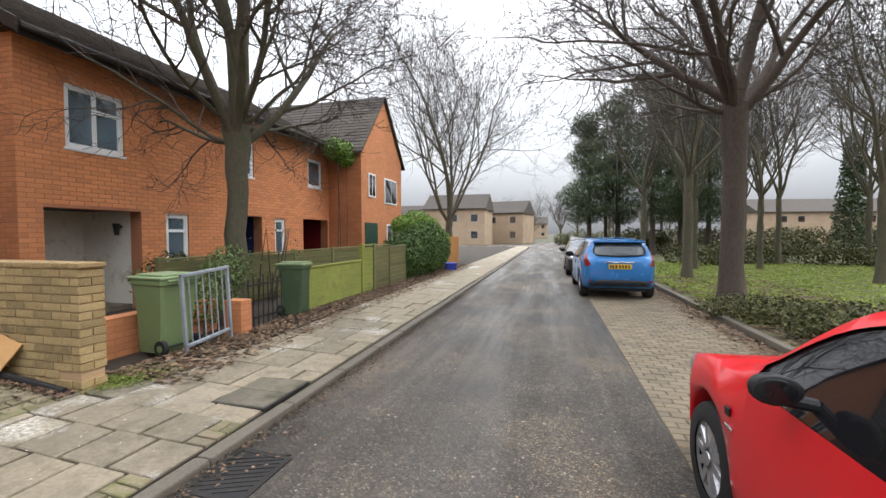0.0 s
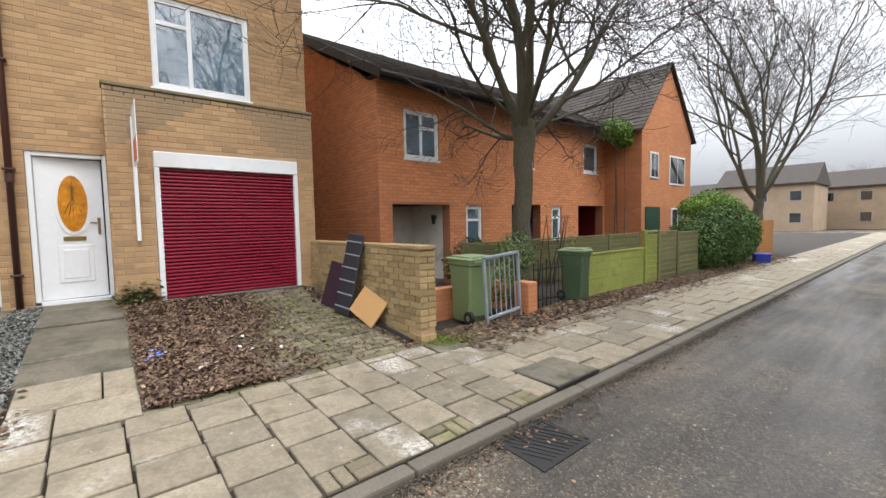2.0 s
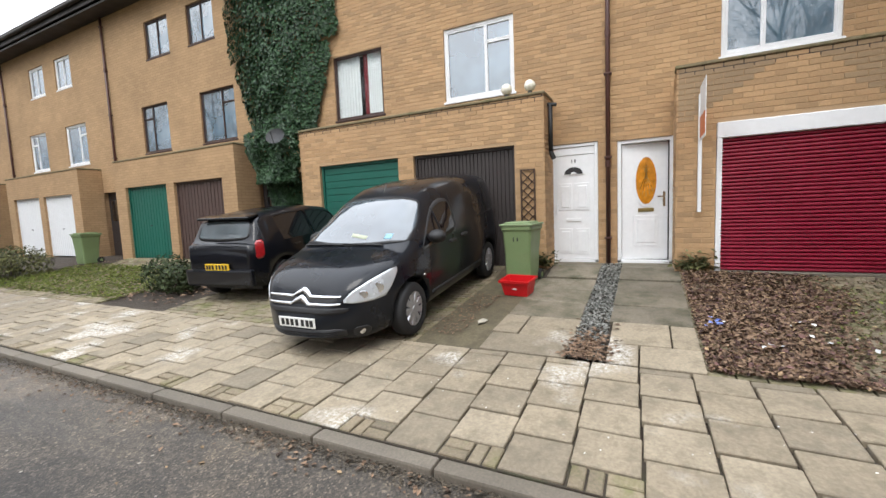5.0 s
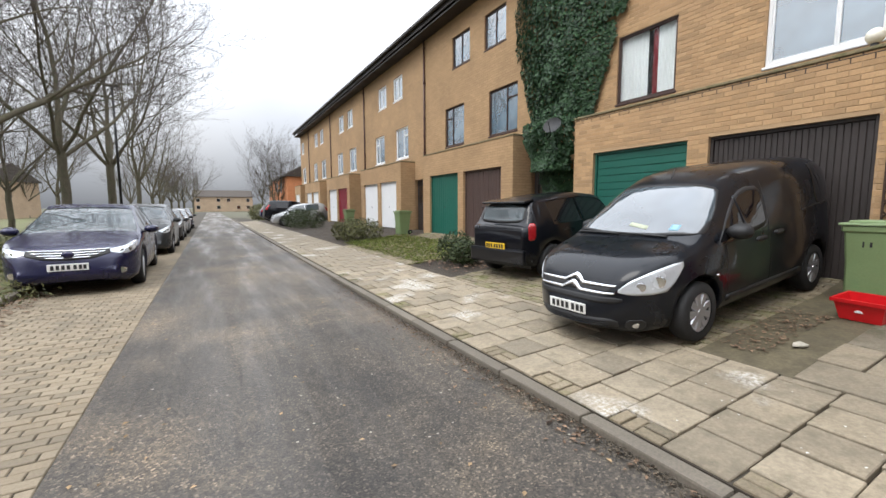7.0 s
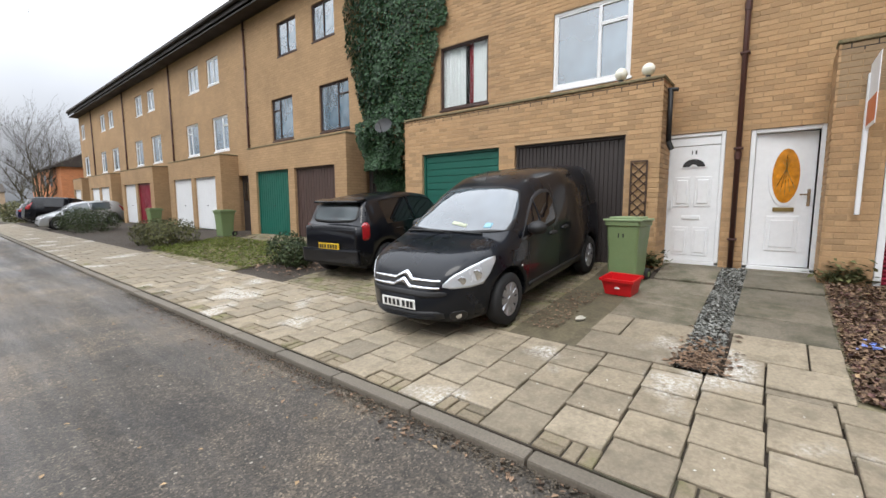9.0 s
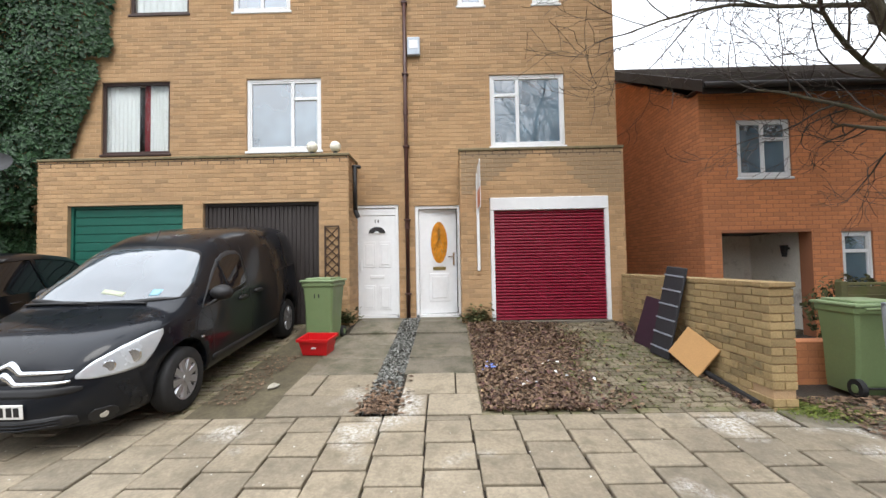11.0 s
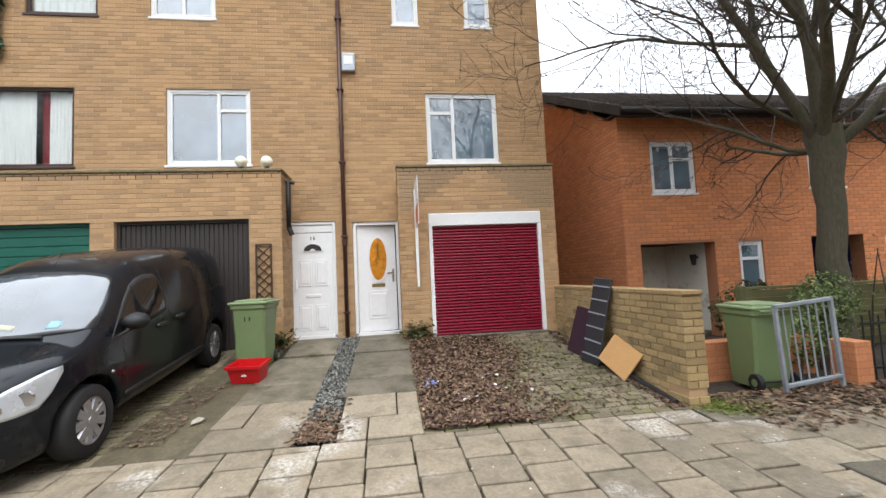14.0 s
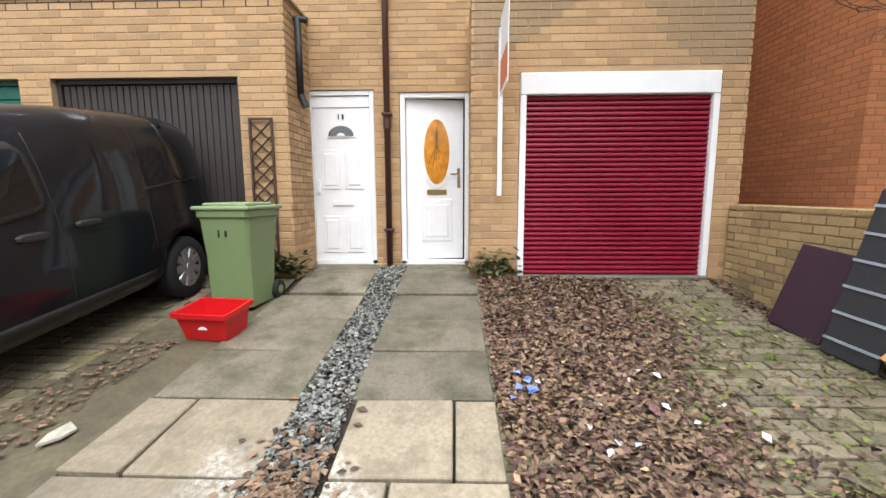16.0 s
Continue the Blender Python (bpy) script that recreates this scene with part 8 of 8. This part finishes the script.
litter("plot_leaves", "leaf litter of a front plot", 1500, lambda r: (lambda x: (x, r.uniform(-15.2, -7.2), zg(x) + 0.015))(r.uniform(-6.8, -4.1)), 0.06, M_leaf, 63)
litter("van_drive_leaves", "leaves along the edge of the van's drive", 420, lambda r: (lambda x: (x, -2.2 - abs(r.gauss(0, 0.3)), zg(x) + 0.01))(r.uniform(-5.6, -4.1)), 0.03, M_leaf, 64)
litter("lawn_grass", "short winter grass of the green", 60000, lambda r: (lambda x, y: (x, y, 0.07 + 0.05 * noise.noise((x * 1.7, y * 1.7, 3)) + 0.015))(3.3 + 14 * r.random() ** 1.2, r.uniform(8, 24)), 0.055, M_grass, 65, 0.0, 1.7, 0.2)
litter("gate_weeds", "bright moss and weeds at the foot of the broken wall", 2400, lambda r: (r.gauss(-3.9, 0.13), r.gauss(3.0, 0.17), 0.205 + r.uniform(-0.01, 0.015)), 0.016, M_weed, 66, 0.4, 1.6)
litter("door_weeds", "weeds along the foot of the house wall", 500, lambda r: (PORCH + abs(r.gauss(0, 0.05)), r.choice((0.25, -2.05, -1.95, 0.15)) + r.gauss(0, 0.12), 0.6 + abs(r.gauss(0, 0.09))), 0.05, M_bush, 67, 0.2, 1.8)
M_bluescrap = leafy("blue_scrap", (0.08, 0.17, 0.42), (0.16, 0.22, 0.5), 0.5)
litter("blue_scraps", "blue plastic scraps among the leaves", 7, lambda r: (lambda x: (x, r.uniform(0.12, 0.38), zg(x) + 0.045))(r.uniform(-5.15, -4.75)), 0.075, M_bluescrap, 73, 0.6, 1.0)
litter("paper_scraps", "scraps of paper and plastic among the leaves", 26, lambda r: (lambda x: (x, r.uniform(0.05, 1.3), zg(x) + 0.03))(r.uniform(-6.0, -4.4)), 0.042, M_litter, 68, 0.6)

litter("footway_specks", "pale specks and crumbs on the footway", 200, lambda r: (lambda px: (px, r.uniform(-9, 8), zg(px) + 0.006))(r.uniform(-3.6, -2.35)), 0.014, M_splash, 69, 1.0)

shrub("scrub_belt", "leafless scrub along the far edge of the green", pose(0, 0, 0), [((6 + i * 1.5, 33 + (i % 3), 0.9), (1.2, 1.0, 1.1)) for i in range(26)], 24000, 0.15, M_bush, 47, stems=60)
ed = thing("edging_strip", "black plastic edging dropped along the wall foot", "edging")
part("strip", tube(bmesh.new(), (-4.75, 2.5, zg(-4.75) + 0.03), (-3.98, 2.52, 0.24), 0.03, n=8), M_trim, ed)
M_plaster_scrap = surface("grubby_paper", (0.42, 0.39, 0.32), 0.9, vary=0.25, grain=40, big=6, bump=0.3)
sc = thing("paper_scrap", "crumpled pale scrap on the concrete strip", "litter", pose(-4.55, -2.1, zg(-4.55) + 0.005))
part("scrap", prism([(-0.09, -0.04), (-0.03, 0.05), (0.05, 0.04), (0.11, -0.02), (0.02, -0.05)], "z", 0.0, 0.012), M_plaster_scrap, sc)

# ---- distance ----
# distance haze is mixed into this brick: paler and greyer than BUFF
M_hazy_buff = brick_pattern("hazed_buff_brickwork", (0.42, 0.31, 0.205), (0.38, 0.27, 0.18), (0.32, 0.245, 0.175))
M_farframe = surface("dull_window_frame", (0.34, 0.31, 0.28), 0.6, vary=0.15)


def far_house(x, y, w, d, h, ridge, mat, label, turn=0):
    top = thing("far_house", label, "house", pose(x, y, -0.05, 0, 0, turn), group="far houses")
    part("wall", one(-d / 2, d / 2, -w / 2, w / 2, 0, h), mat, top)
    part("roof", prism([(-d / 2 - 0.3, h - 0.1), (-d / 2 - 0.3, h + 0.05), (0, ridge), (d / 2 + 0.3, h + 0.05), (d / 2 + 0.3, h - 0.1)], "y", -w / 2 - 0.2, w / 2 + 0.2), M_roof, top)
    n = max(2, int(w / 2.6))
    for fx in (-1, 1):
        for i in range(n):
            yy = -w / 2 + (i + 0.5) * w / n
            for z in (0.9, 3.3):
                if z + 1.2 < h and (i * 7 + int(z) * 3 + int(abs(x))) % 5 > 1:
                    wn_ = part("window", one(min(fx * d / 2, fx * (d / 2 + 0.03)), max(fx * d / 2, fx * (d / 2 + 0.03)), yy - 0.55, yy + 0.55, z, z + 1.15), M_farframe, top)
                    part("pane", one(min(fx * (d / 2 + 0.031), fx * (d / 2 + 0.04)), max(fx * (d / 2 + 0.031), fx * (d / 2 + 0.04)), yy - 0.47, yy + 0.47, z + 0.08, z + 1.07), M_glass_dark, wn_)
    return top


far_house(-13.5, 62, 9, 8, 5.2, 7.6, M_hazy_buff, "brown brick house at the far junction", 90)
far_house(-8.5, 72, 10, 8, 5.0, 7.2, M_hazy_buff, "buff brick houses past the junction", 80)
far_house(-18, 78, 26, 8, 5.0, 7.2, M_hazy_buff, "buff brick houses past the junction", 90)
far_house(-9, 140, 16, 8, 4.8, 7.0, M_hazy_buff, "low brick houses at the end of the road", 90)
far_house(48, 84, 34, 9, 5.0, 7.4, M_hazy_buff, "orange brick terrace across the green", 100)
far_house(70, 52, 30, 9, 5.0, 7.4, M_orange_far, "orange brick terrace across the green", 160)
far_house(42, -85, 40, 9, 5.2, 7.6, M_hazy_buff, "buff brick terrace across the south green", 70)
far_house(52, -58, 44, 9, 5.0, 7.4, M_hazy_buff, "buff brick terrace behind the trees", 132)
shrub("scrub_belt", "leafless scrub along the far edge of the south green", pose(0, 0, 0), [((10 + i * 1.1, -24 - i * 0.8 + (i % 3), 0.9), (1.2, 1.0, 1.1)) for i in range(26)], 20000, 0.15, M_bush, 48, stems=60)
far_house(-4, -165, 18, 9, 5.0, 7.4, M_hazy_buff, "buff brick houses at the end of the road", 90)
far_house(-11.5, -55, 12, 8, 5.0, 7.4, M_orange_far, "orange brick house past the terrace", 0)
far_house(-13, -72, 12, 8, 5.2, 7.6, M_orange_far, "orange brick house past the terrace", 0)
# added terrace that gives the windows something to reflect
far_house(36, 0, 70, 9, 5.0, 7.4, M_hazy_buff, "added buff brick terrace opposite, for the windows to mirror", 0)
shrub("far_hedge", "low mixed hedge at the bend of the road", pose(0, 0, 0), [((1.5 + i * 1.3, 58 + (i * 0.37) % 2, 0.8), (1.1, 0.9, 0.8 + 0.3 * (i % 3))) for i in range(14)], 9000, 0.16, M_bush, 49, stems=14)
rng = random.Random(91)
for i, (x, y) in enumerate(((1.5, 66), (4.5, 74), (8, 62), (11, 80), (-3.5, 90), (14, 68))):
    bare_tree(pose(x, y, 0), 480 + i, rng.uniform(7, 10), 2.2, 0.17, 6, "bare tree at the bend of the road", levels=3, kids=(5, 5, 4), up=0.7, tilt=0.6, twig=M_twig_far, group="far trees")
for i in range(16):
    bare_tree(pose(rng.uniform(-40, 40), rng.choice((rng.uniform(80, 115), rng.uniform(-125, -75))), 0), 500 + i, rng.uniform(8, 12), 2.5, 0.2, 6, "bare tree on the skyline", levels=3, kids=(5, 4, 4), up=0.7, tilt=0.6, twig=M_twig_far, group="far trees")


def street_lamp(x, y, h=7.5, turn=0):
    s = thing("street_lamp", "dark steel street lamp column with a flat head", "street lamp", pose(x, y, 0, 0, 0, turn), group="street lamps")
    part("column", tube(bmesh.new(), (0, 0, 0), (0, 0, 1.3), 0.085, n=12), M_blackmetal, s, smooth=True)
    part("shaft", tube(bmesh.new(), (0, 0, 1.3), (0, 0, h), 0.055, 0.042, 12), M_blackmetal, s, smooth=True)
    part("head", one(-0.32, 0.32, -0.11, 0.11, h, h + 0.09, 0.03), M_trim, s)
    return s


street_lamp(3.45, -23.6, 6.72)
street_lamp(3.6, -75, 7.5)
street_lamp(12.5, 17.2, 4.8)
street_lamp(4.3, 30, 7.5)
